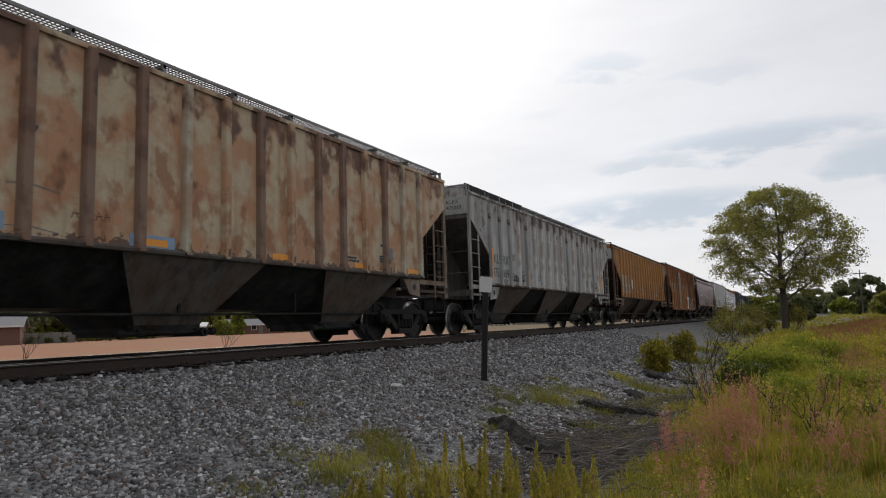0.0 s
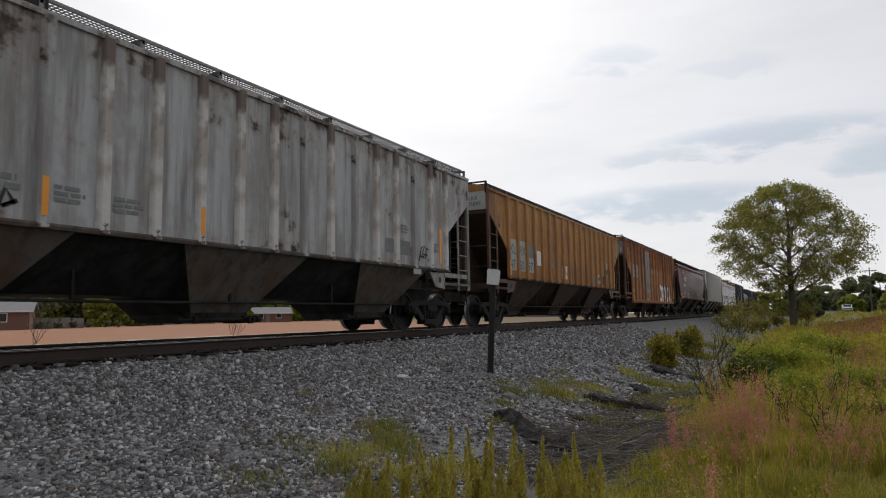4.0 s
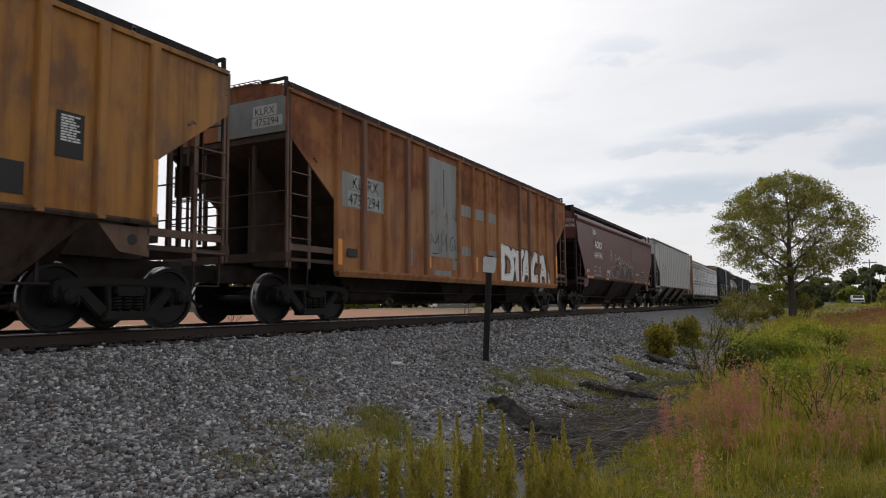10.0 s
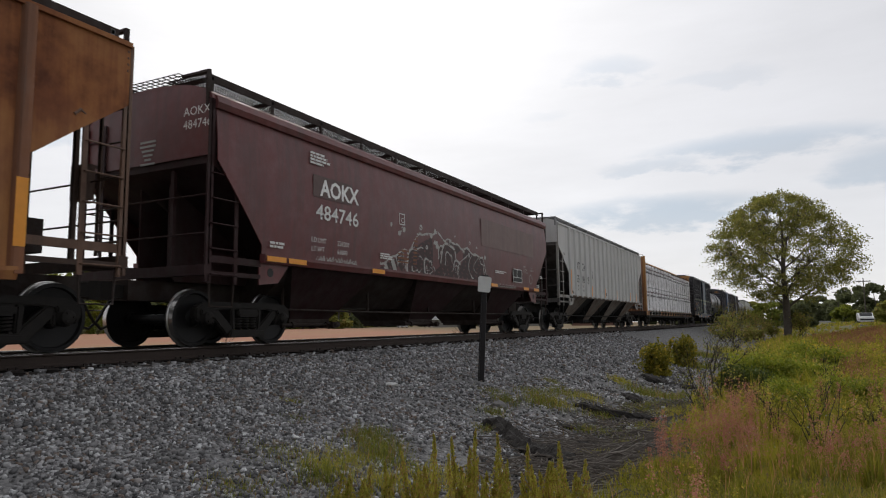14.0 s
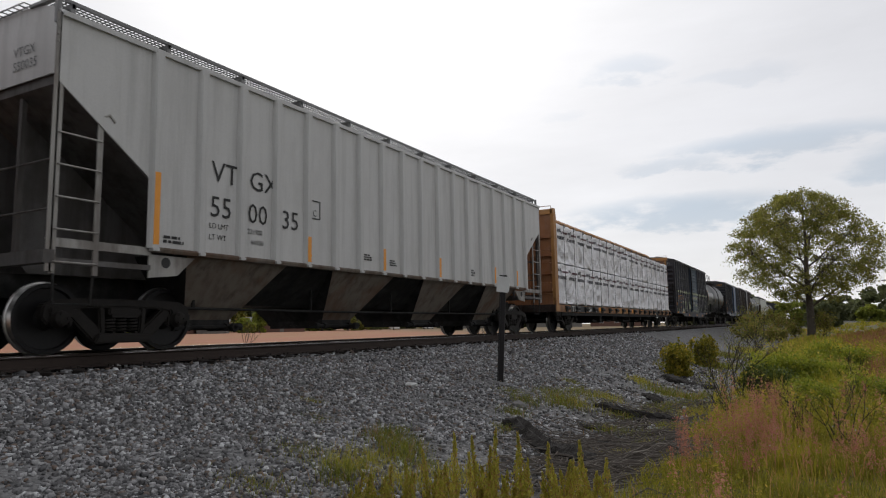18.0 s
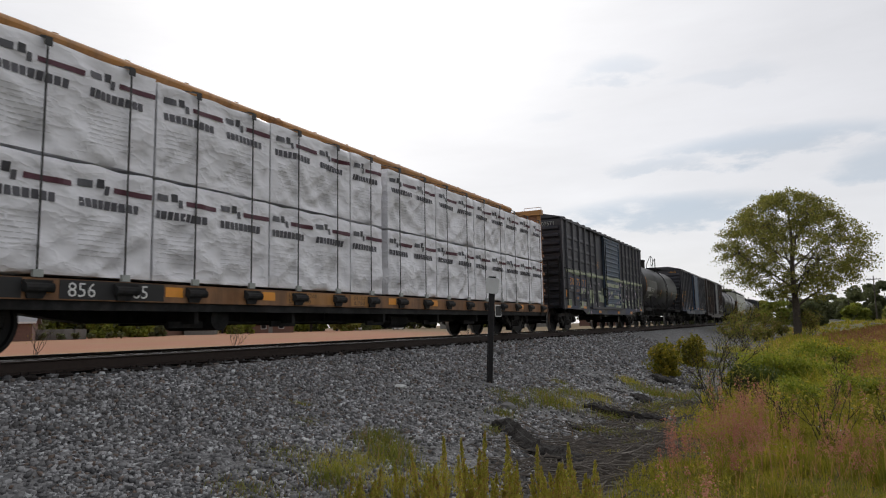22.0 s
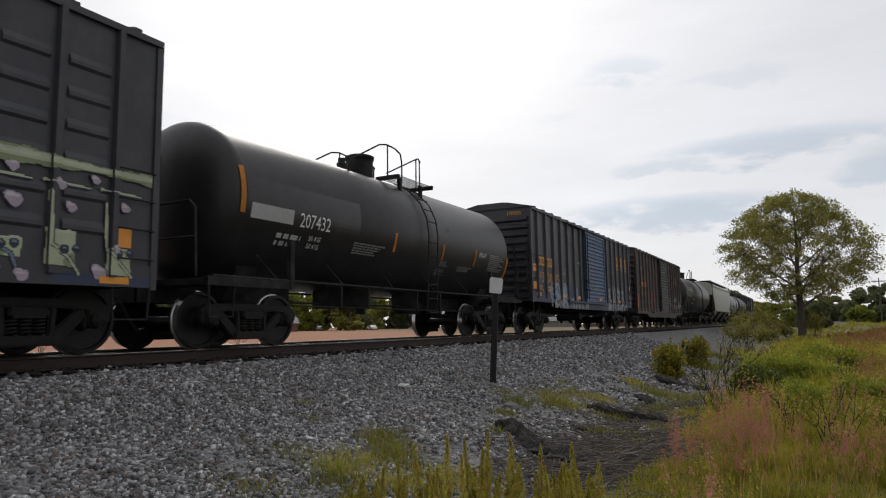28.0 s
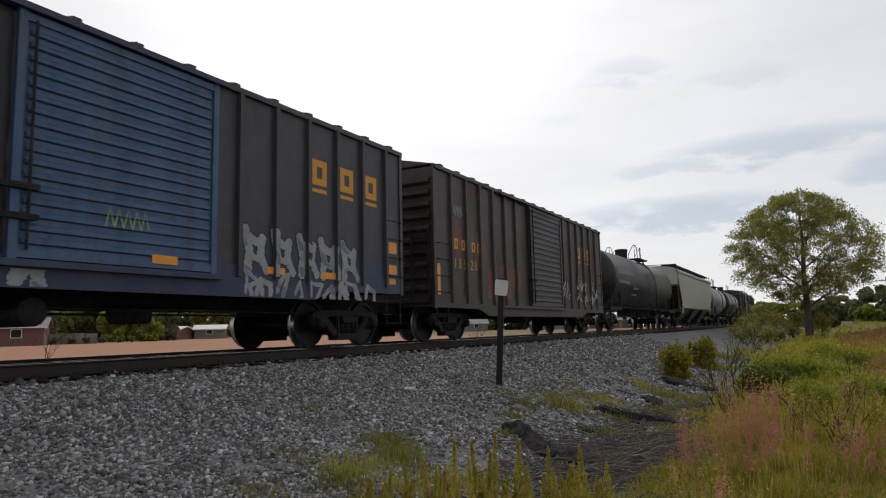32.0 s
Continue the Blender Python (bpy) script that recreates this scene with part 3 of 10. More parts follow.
def ribbon(shape, pts, width, x, slot=0):
    """A flat brush stroke on a side, in (y, z), at depth x."""
    P = [Vector(p) for p in pts]
    left, right = [], []
    for i, p in enumerate(P):
        d = (P[min(i + 1, len(P) - 1)] - P[max(i - 1, 0)]).normalized()
        n = Vector((-d.y, d.x)) * (width * 0.5)
        left.append(p + n), right.append(p - n)
    poly = [(q.x, q.y) for q in left] + [(q.x, q.y) for q in right[::-1]]
    n = len(P)
    v = [(x, a, b) for a, b in poly]
    f = [(i, i + 1, 2 * n - 2 - i, 2 * n - 1 - i) for i in range(n - 1)]
    return shape.add(v, f, slot)


def disc(shape, x, y, z, ry, rz, slot=0, n=12, wob=0.0, rng=None):
    v = []
    for i in range(n):
        q = 1 + (rng.uniform(-wob, wob) if rng else 0)
        v.append((x, y + math.cos(2 * math.pi * i / n) * ry * q, z + math.sin(2 * math.pi * i / n) * rz * q))
    return shape.add(v, [tuple(range(n))], slot)


# ---- running gear, shared by all cars ----
WHEEL_R = 0.457


def softened(me, width):
    """Rounds the edges of a cast piece."""
    bm = bmesh.new()
    bm.from_mesh(me)
    edges = [e for e in bm.edges if len(e.link_faces) == 2 and e.calc_face_angle(0.0) > 0.5]
    bmesh.ops.bevel(bm, geom=edges, offset=width, segments=2, affect="EDGES", clamp_overlap=True)
    bm.to_mesh(me)
    bm.free()
    me.polygons.foreach_set("use_smooth", [True] * len(me.polygons))
    me.set_sharp_from_angle(angle=radians(45))
    return me


def make_gear():
    gear = {}
    w = Shape()
    for s in (-1, 1):
        prof = [(s * 0.66, 0.05), (s * 0.66, 0.115), (s * 0.715, 0.13), (s * 0.735, 0.38), (s * 0.685, 0.40), (s * 0.685, 0.47), (s * 0.70, 0.482), (s * 0.72, 0.475), (s * 0.728, 0.457), (s * 0.825, 0.452), (s * 0.83, 0.40), (s * 0.79, 0.385), (s * 0.77, 0.15), (s * 0.81, 0.12), (s * 0.81, 0.08)]
        k = len(w.f)
        w.turned(prof, (0, 0, 0), 36)
        for i in range(36 * 6, 36 * 9):
            w.slots[k + i] = 1
    w.turned([(-1.08, 0.075), (1.08, 0.075)], (0, 0, 0), 12)
    gear["wheelset"] = w.mesh("wheelset", [M["wheel"], M["tread"]], 40)
    f = Shape()
    x0, x1 = 0.93, 1.08
    top = [(-1.12, 0.47), (-1.1, 0.63), (-0.95, 0.70), (-0.55, 0.72), (0.55, 0.72), (0.95, 0.70), (1.1, 0.63), (1.12, 0.47), (1.03, 0.36), (0.99, 0.52), (0.80, 0.54), (0.72, 0.57), (0.5, 0.60), (-0.5, 0.60), (-0.72, 0.57), (-0.80, 0.54), (-0.99, 0.52), (-1.03, 0.36)]
    f.prism(top, x0, x1)
    for s in (-1, 1):
        f.prism([(s * 0.84, 0.56), (s * 0.64, 0.60), (s * 0.33, 0.33), (s * 0.24, 0.13), (s * 0.42, 0.15)], x0 + 0.005, x1 - 0.005)
        f.prism([(s * 0.25, 0.25), (s * 0.34, 0.25), (s * 0.37, 0.61), (s * 0.27, 0.61)], x0 - 0.01, x1 + 0.01)
        f.prism([(s * 0.80, 0.56), (s * 0.72, 0.56), (s * 0.70, 0.36), (s * 0.77, 0.33)], x0, x1)
        f.box(0.9, 1.12, s * 0.89 - 0.14, s * 0.89 + 0.14, 0.50, 0.60)
    f.prism([(-0.44, 0.13), (0.44, 0.13), (0.38, 0.26), (-0.38, 0.26)], x0 - 0.04, x1 + 0.05)
    f.prism([(-0.26, 0.50), (0.26, 0.50), (0.24, 0.60), (-0.24, 0.60)], x0 - 0.02, x1 + 0.06)
    gear["side_frame"] = softened(f.mesh("side_frame", M["cast"]), 0.022)
    pts = [(1.01 + 0.085 * math.cos(a), 0.072 * math.sin(a), 0.265 + 0.2 * a / (2 * math.pi * 4.5)) for a in (2 * math.pi * 4.5 * i / 45 for i in range(46))]
    gear["spring"] = Shape().tube(pts, 0.019, 5).mesh("spring", M["cast"], 50)
    b = Shape()
    b.prism([(-1.13, 0.47), (-0.85, 0.43), (-0.3, 0.36), (0.3, 0.36), (0.85, 0.43), (1.13, 0.47), (1.13, 0.58), (0.5, 0.66), (-0.5, 0.66), (-1.13, 0.58)], -0.2, 0.2, "y")
    b.turned([(0.64, 0.2), (0.76, 0.2)], (0, 0, 0), 16, "z")
    for s in (-1, 1):
        b.box(-0.9, 0.9, s * 0.36 - 0.04, s * 0.36 + 0.04, 0.33, 0.43)
    gear["bolster"] = b.mesh("truck_bolster", M["cast"])
    c = Shape()
    c.turned([(0.98, 0.12), (1.07, 0.125), (1.1, 0.1), (1.15, 0.095), (1.165, 0.06)], (0, 0, 0), 16)
    for i in range(3):
        a = i * 2.094
        c.turned([(1.15, 0.016), (1.18, 0.016)], (0, 0.06 * math.cos(a), 0.06 * math.sin(a)), 6)
    gear["bearing_cap"] = c.mesh("bearing_cap", M["cast"], 40)
    k = Shape()
    k.box(-0.1, 0.1, 0.0, 0.52, 0.78, 0.98)
    k.prism([(-0.13, 0.5), (-0.16, 0.72), (-0.05, 0.86), (0.0, 0.72), (0.1, 0.7), (0.14, 0.82), (0.16, 0.6), (0.1, 0.5)], 0.74, 1.02, "z")
    hose = [(0.3, 0.1, 0.85), (0.34, 0.25, 0.7), (0.34, 0.42, 0.42), (0.28, 0.6, 0.3), (0.2, 0.74, 0.33)]
    k.tube(hose, 0.022, 6)
    gear["coupler"] = k.mesh("coupler", M["cast"], 40)
    return gear


GEAR = make_gear()
WHEELS, CARS = [], []


def truck(car, y, shade=""):
    t = part("truck", GEAR["bolster"], None, car)
    t.location.y = y
    for s in (-1, 1):
        for name, q in (("side_frame", 0.0), ("spring", -0.17), ("spring", 0.0), ("spring", 0.17)):
            o = part(name, GEAR[name], None, t)
            o.location.y = q
            if s < 0:
                o.rotation_euler.z = math.pi
        for a in (-0.89, 0.89):
            o = part("bearing_cap", GEAR["bearing_cap"], None, t)
            o.location = (0, a, WHEEL_R)
            if s < 0:
                o.rotation_euler.z = math.pi
    for a in (-0.89, 0.89):
        o = part("wheelset", GEAR["wheelset"], None, car)
        WHEELS.append((o, y + a))


def couplers(car, half):
    for s in (-1, 1):
        o = part("coupler", GEAR["coupler"], None, car)
        o.location.y = s * half
        if s < 0:
            o.rotation_euler.z = math.pi


def new_car(name, label, y0, y1):
    car = thing(name, label, "freight car", "cars of the passing freight train")
    CARS.append((car, (y0 + y1) / 2))
    return car, (y1 - y0) / 2


def grating(shape, x0, x1, y0, y1, z, step=0.065, strips=7):
    for i in range(strips + 1):
        x = x0 + (x1 - x0) * i / strips
        shape.box(x - 0.007, x + 0.007, y0, y1, z - 0.012, z)
    n = max(2, int((y1 - y0) / step))
    for i in range(n + 1):
        y = y0 + (y1 - y0) * i / n
        shape.box(x0, x1, y - 0.009, y + 0.009, z - 0.010, z - 0.002)
    return shape


def ladder(car, mats, x, y0, y1, z0, z1, rungs, name="ladder", along="y"):
    """Two rails with round rungs between them, on a side (along y) or an end (along x)."""
    s = Shape()
    for a in (y0, y1):
        if along == "y":
            s.box(x - 0.012, x + 0.012, a - 0.036, a + 0.036, z0, z1)
        else:
            s.box(a - 0.03, a + 0.03, x - 0.012, x + 0.012, z0, z1)
    for i in range(rungs):
        z = z0 + (z1 - z0) * (i + 0.35) / rungs
        p, q = ((x + 0.05, y0, z), (x + 0.05, y1, z)) if along == "y" else ((y0, x, z), (y1, x, z))
        s.tube([p, q], 0.013, 6)
        if along == "y":
            s.tube([(x, y0, z), p], 0.012, 5)
            s.tube([(x, y1, z), q], 0.012, 5)
    return part(name, s, mats, car, smooth=40)


# ---- covered hoppers ----
def covered_hopper(label, y0, y1, body, bay, frame_mat, sill=1.5, eave=4.0, ribs=16, bays=3, boards="galv", inset=1.38, deep=False, smooth_side=False, seed=1, end_mat=None, post_mat=None, crown=0.28, skip=(), rib_mats=(), rail_mat=None, hood=None):
    rng = random.Random(seed)
    car, H = new_car("covered_hopper", label, y0, y1)
    end_mat, post_mat = end_mat or frame_mat, post_mat or frame_mat
    rail_mat = rail_mat or end_mat
    W = 1.55
    zt, zb = (2.86, 2.2) if smooth_side else (3.32, 2.3)
    I = H - inset
    # inner body with sloping ends
    core = [(-H + 0.02, eave), (-H + 0.02, zt), (-I, zb - 0.02), (-I + 1.0, sill), (I - 1.0, sill), (I, zb - 0.02), (H - 0.02, zt), (H - 0.02, eave)]
    # end_mat is darker than the body, painting in the overhang's shade
    part("slope_sheet", Shape().prism(core, -W + 0.03, W - 0.03), end_mat, car, "sloping end sheet, coloured dark for the shade under the overhang")
    for s in (-1, 1):
        head = Shape()
        head.box(-W + 0.03, W - 0.03, s * (H + 0.006) - 0.008, s * (H + 0.006) + 0.008, zt + 0.12, eave)
        part("end_panel", head, body, car, "painted upper end panel")
    # roof
    arch = [(W * math.cos(a), eave + crown * math.sin(a)) for a in (math.pi * i / 14 for i in range(15))]
    part("roof", Shape().prism(arch, -H, H, "y"), body, car, smooth=30)
    for i in range(10):
        a = -H + 1.0 + i * (2 * H - 2.0) / 10
        hatch = Shape()
        hatch.box(-0.32, 0.32, a + 0.05, a + (2 * H - 2.0) / 10 - 0.05, eave + crown, eave + crown + 0.09)
        part("hatch_cover", hatch, body, car)
    side_poly = [(-H, eave), (-H, zt), (-I, zb), (-I, sill), (I, sill), (I, zb), (H, zt), (H, eave)]
    for s in (1, -1):
        sh = Shape()
        if smooth_side:
            rings = []
            for z in (sill, 1.66, 2.1, 2.5, 2.9, 3.2, 3.55, eave):       # the sheet bulges a little between top and sill
                f = (z - sill) / (eave - sill)
                x = W + 0.05 * math.sin(math.pi * min(1, f * 1.05)) - 0.10 * max(0, f - 0.8) * 2
                cut = H - 0.09 - (inset - 0.09) * min(1.0, max(0.0, (2.9 - z) / 1.24))
                rings.append([(s * (x - 0.02), -cut, z), (s * x, -cut, z), (s * x, cut, z), (s * (x - 0.02), cut, z)])
            sh.loft(rings)
        else:
            sh.prism(side_poly, s * (W - 0.02), s * W)
        part("side_sheet", sh, body, car, smooth=25)
        chord = Shape()
        if smooth_side:
            chord.prism([(s * (W - 0.12), eave - 0.16), (s * (W + 0.03), eave - 0.14), (s * (W + 0.06), eave - 0.05), (s * (W + 0.02), eave + 0.06), (s * (W - 0.1), eave + 0.1)], -H + 0.06, H - 0.06, "y")
        else:
            chord.box(s * (W - 0.05), s * (W + 0.045), -H, H, eave - 0.045, eave + 0.02)
        part("top_chord", chord, body, car)
        low = Shape()
        low.prism([(s * (W - 0.04), sill - 0.07), (s * (W + 0.04), sill - 0.07), (s * (W + 0.06), sill - 0.03), (s * (W + 0.06), sill - 0.002), (s * (W - 0.04), sill - 0.002)] if not (deep or smooth_side) else [(s * (W - 0.04), sill - 0.13), (s * (W + 0.05), sill - 0.13), (s * (W + 0.085), sill - 0.03), (s * (W + 0.085), sill + 0.02), (s * (W - 0.04), sill + 0.02)], -I, I, "y")
        part("side_sill", low, bay if not (deep or smooth_side) else body, car)
    if not smooth_side and ribs:
        me = None
        for i in range(ribs):
            y = -I + 2 * I * i / (ribs - 1)
            if me is None:
                g = Shape()
                g.prism([(W, -0.095), (W + 0.05, -0.075), (W + 0.075, -0.055), (W + 0.075, 0.055), (W + 0.05, 0.075), (W, 0.095)], sill - 0.02, eave - 0.02, "z")
                g.box(W, W + 0.095, -0.05, 0.05, sill - 0.06, sill - 0.02)
                me = g.mesh("rib", post_mat if post_mat is not frame_mat else body)
                shades = [me]
                for mm in rib_mats:
                    shades.append(me.copy())
                    shades[-1].materials.clear()
                    shades[-1].materials.append(mm)
            if i in skip:
                continue
            me2 = rng.choice(shades)
            for turn in (0.0, math.pi):
                o = part("rib", me2, None, car)
                o.location.y = y
                o.rotation_euler.z = turn
    # ridge between the bays, down to the centre sill; its dark colour stands for deep shade
    part("bay_ridge", Shape().prism([(-W + 0.08, sill - 0.01), (W - 0.08, sill - 0.01), (1.0, 1.02), (0.62, 0.70), (-0.62, 0.70), (-1.0, 1.02)], -I + 0.9, I - 0.9, "y"), frame_mat, car, "ridge plating, dark to stand for the shade between the discharge bays")
    pipe = Shape().tube([(0.98, -I + 0.3, 0.62), (0.98, -I * 0.3, 0.60), (0.98, I * 0.3, 0.61), (0.98, I - 0.3, 0.62)], 0.022, 6)
    for i in range(5):
        y = -I + 1.2 + i * (2 * I - 2.4) / 4
        pipe.box(0.96, 1.0, y - 0.02, y + 0.02, 0.62, 1.05)
    part("brake_rod", pipe, frame_mat, car)
    # discharge bays
    if not deep:
        for i in range(bays):
            c = -I + (i + 0.5) * 2 * I / bays
            h, b = I / bays, 0.6 if bays < 4 else 0.45
            g = Shape()
            top, bot = sill - 0.02, 0.42
            ring = lambda z, wy, wx: [(-wx, c - wy, z), (wx, c - wy, z), (wx, c + wy, z), (-wx, c + wy, z)]
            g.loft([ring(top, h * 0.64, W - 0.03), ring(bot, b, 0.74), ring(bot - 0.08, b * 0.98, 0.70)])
            # end-facing sheets take the dark frame colour for the shade between bays
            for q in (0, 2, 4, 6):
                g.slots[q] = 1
            o = part("discharge_bay", g, [bay, frame_mat], car, "soot-streaked discharge hopper, end faces darkened for shade")
            g = Shape()
            g.box(-0.68, 0.68, c - b * 0.9, c + b * 0.9, 0.28, 0.37)
            g.box(0.4, 0.9, c + b * 0.7, c + b * 1.05, 0.26, 0.33)
            g.turned([(-1.0, 0.035), (1.0, 0.035)], (0, c + b * 0.85, 0.32), 8)
            g.turned([(0.92, 0.07), (1.0, 0.07)], (0, c + b * 0.85, 0.32), 10)
            g.tube([(0.78, c - b * 1.5, 0.33), (0.78, c + b * 1.5, 0.33)], 0.03, 8)
            for q in (-1.45, -0.9, 0.9, 1.45):
                g.turned([(-0.05, 0.06), (0.05, 0.06)], (0.78, c + b * q, 0.33), 8, "y")
            g.box(0.66, 0.76, c - b * 1.05, c + b * 1.05, 0.36, 0.46)
            part("outlet_gate", g, frame_mat, o)
    else:
        for i in range(bays):
            c = -I + (i + 0.5) * 2 * I / bays
            g = Shape()
            ring = lambda z, wy, wx: [(-wx, c - wy, z), (wx, c - wy, z), (wx, c + wy, z), (-wx, c + wy, z)]
            g.loft([ring(1.3, I / bays * 0.98, 1.3), ring(0.42, 0.7, 0.8), ring(0.34, 0.7, 0.7)])
            part("discharge_bay", g, frame_mat, car, "dark discharge hopper under the side sheet")
    # frame and ends
    f = Shape()
    f.box(-0.2, 0.2, -H - 0.35, H + 0.35, 0.74, 1.06)
    part("centre_sill", f, frame_mat, car)
    for s in (-1, 1):
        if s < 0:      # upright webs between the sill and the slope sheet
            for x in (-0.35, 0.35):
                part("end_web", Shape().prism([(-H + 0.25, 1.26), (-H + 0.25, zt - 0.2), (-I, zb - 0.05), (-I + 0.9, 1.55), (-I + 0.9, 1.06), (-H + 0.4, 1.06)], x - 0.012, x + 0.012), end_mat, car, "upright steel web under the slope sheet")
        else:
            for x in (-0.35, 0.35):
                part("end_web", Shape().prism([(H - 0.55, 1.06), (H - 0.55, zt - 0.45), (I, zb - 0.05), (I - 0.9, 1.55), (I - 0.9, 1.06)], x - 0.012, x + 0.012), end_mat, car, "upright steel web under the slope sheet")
        e = Shape()
        for x in (-1.5, 1.5):
            post = Shape().box(x - 0.045, x + 0.045, s * H - 0.012, s * H + 0.012, 1.0, eave)
            post.box(x + (0.033 if x > 0 else -0.045), x + (0.045 if x > 0 else -0.033), s * H - 0.06, s * H + 0.06, 1.0, eave)
            for j in range(4):
                post.box(x + (0.045 if x > 0 else -0.055), x + (0.055 if x > 0 else -0.045), s * H - 0.045, s * H - 0.02, eave - 0.12 - 0.09 * j, eave - 0.09 - 0.09 * j)
            part("corner_post", post, rail_mat, car, "weathered upright corner post")
        e.box(-1.55, 1.55, s * (H + 0.02) - 0.07, s * (H + 0.02) + 0.07, 1.1, 1.26)
        for x in (-0.62, 0.62):
            e.box(x - 0.035, x + 0.035, s * (H - 0.1) - 0.03, s * (H - 0.1) + 0.03, 1.2, zt + 0.3)
        for z in (1.75, 2.35):
            e.tube([(-1.5, s * (H + 0.03), z), (1.5, s * (H + 0.03), z)], 0.014, 6)
        for x in (-1, 1):
            ledge = Shape().box(x * 1.5 - 0.03, x * 1.5 + 0.03, min(s * I, s * H), max(s * I, s * H), 1.30, 1.40)
            ledge.box(x * 1.46 - 0.05, x * 1.46 + 0.05, min(s * I, s * H), max(s * I, s * H), 1.40, 1.415)
            part("end_ledge", ledge, rail_mat, car)
            e.box(x * 1.5 - 0.03, x * 1.5 + 0.03, min(s * I, s * H), max(s * I, s * H), 1.10, 1.17)
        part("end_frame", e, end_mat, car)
        for x in (-1, 1):
            g = Shape().prism([(s * (I + 0.02), sill - 0.1), (s * (I - 0.75), sill - 0.1), (s * (I - 0.45), 1.05), (s * (I + 0.02), 1.0)], x * 1.49, x * 1.52)
            part("shear_plate", g, rail_mat if not smooth_side else body, car)
        hole = Shape().turned([(1.521, 0.075), (1.526, 0.075)], (0, s * (I - 0.25), 1.22), 14)
        part("round_hole", hole, M["black_text"], car, "dark round jacking hole")
        for x in (1, -1):
            ladder(car, rail_mat, x * 1.52, s * (H - 0.03), s * (H - 0.58), 0.98, 2.95, 5)
            hook = Shape().tube([(x * 1.52, s * (H - 0.58), 2.93), (x * 1.53, s * (H - 0.60), 3.03), (x * 1.55, s * (H - 0.68), 3.07), (x * 1.55, s * (H - 0.76), 2.99)], 0.022, 6)
            part("ladder_hook", hook, rail_mat, car, smooth=50)
        a, b = sorted((0.75, 1.25))
        ladder(car, end_mat, s * (H + 0.04), 0.95 * s, 1.42 * s, 1.3, eave - 0.1, 6, "end_ladder", "x")
        for x in (1.5, -1.5):
            step = Shape().tube([(x, s * (H - 0.06), 1.15), (x, s * (H - 0.08), 0.62), (x, s * (H - 0.55), 0.62), (x, s * (H - 0.58), 1.1)], 0.018, 6)
            part("stirrup_step", step, frame_mat, car, smooth=50)
        cr = Shape()
        zc = eave + (0.25 if boards == "galv" else 0.26 if not smooth_side else 0.48)
        grating(cr, -0.9, 0.9, s * H - 0.26 if s > 0 else s * H - 0.12, s * H + 0.12 if s > 0 else s * H + 0.26, zc, 0.09, 14)
        for x in (-1.45, 1.45):
            cr.box(x - 0.025, x + 0.025, s * H - 0.03, s * H + 0.03, eave - 0.1, zc)
            cr.box(min(x, x * 0.6), max(x, x * 0.6), s * H - 0.035, s * H + 0.035, zc - 0.04, zc)
        part("end_platform", cr, M[boards], car)
        if s > 0:
            w = Shape()
            ring = [(0.62 + 0.26 * math.cos(t), H + 0.15, 2.35 + 0.26 * math.sin(t)) for t in (2 * math.pi * i / 20 for i in range(21))]
            w.tube(ring, 0.016, 6)
            for i in range(3):
                t = i * 2.094
                w.tube([(0.62, H + 0.1, 2.35), (0.62 + 0.26 * math.cos(t), H + 0.15, 2.35 + 0.26 * math.sin(t))], 0.012, 5)
            w.box(0.45, 0.8, H - 0.05, H + 0.08, 2.1, 2.6)
            part("brake_wheel", w, end_mat, car, smooth=50)
            tank = Shape().turned([(-0.5, 0.0), (-0.48, 0.18), (0.48, 0.18), (0.5, 0.0)], (-0.75, H - 0.75, 1.5), 14)
            part("air_reservoir", tank, frame_mat, car, smooth=40)
            part("brake_valve", Shape().box(0.3, 0.7, H - 0.9, H - 0.55, 1.3, 1.75), frame_mat, car)
    # running boards on brackets
    for s in (1, -1):
        g = Shape()
        zr = eave + (0.48 if smooth_side else 0.25 if boards == "galv" else 0.20)
        xa, xb = (0.95, 1.42) if not smooth_side else (0.42, 1.30)
        grating(g, s * xa, s * xb, -H + 0.1, H - 0.1, zr, *((0.055, 15) if smooth_side else ()))
        g.box(s * xb - 0.012, s * xb + 0.012, -H + 0.1, H - 0.1, zr - 0.035, zr + 0.012)
        if boards != "galv":
            g.box(s * xb - 0.015, s * xb + 0.015, -H + 0.1, H - 0.1, zr - 0.12, zr + 0.01)
        if hood:       # solid toe plate along part of the board
            g.box(s * xb - 0.014, s * xb + 0.014, -H - 0.02, hood - H, zr - 0.17, zr + 0.03, 1)
            for i in range(4):
                g.box(s * xb + s * 0.014, s * xb + s * 0.03, -H + 0.2 + i * hood / 4, -H + 0.25 + i * hood / 4, zr - 0.2, zr + 0.04)
        part("running_board", g, [M[boards], M["dark_steel"]], car, "open-mesh roof running board")
        g = Shape()
        g.box(min(s * xa, s * (xb + 0.02)), max(s * xa, s * (xb + 0.02)), -0.025, 0.025, zr - 0.09, zr - 0.03)
        g.box(s * (xb - 0.02), s * (xb + 0.02), -0.03, 0.03, eave, zr - 0.02)
        g = g.mesh("board_bracket", M["galv"] if not smooth_side else M[boards])
        for i in range(12):
            part("board_bracket", g, None, car).location.y = -H + 0.2 + i * (2 * H - 0.4) / 11
    truck(car, -H + 1.32), truck(car, H - 1.32)
    couplers(car, H + 0.05)
    return car, H, I, W


def side_text(car, H, y, z, text, size, m, x=1.56, wide=1.0, bold=0.0):
    return lettering("lettering", text, size, M[m], car, (x, y - H, z), "x", wide=wide, bold=bold)


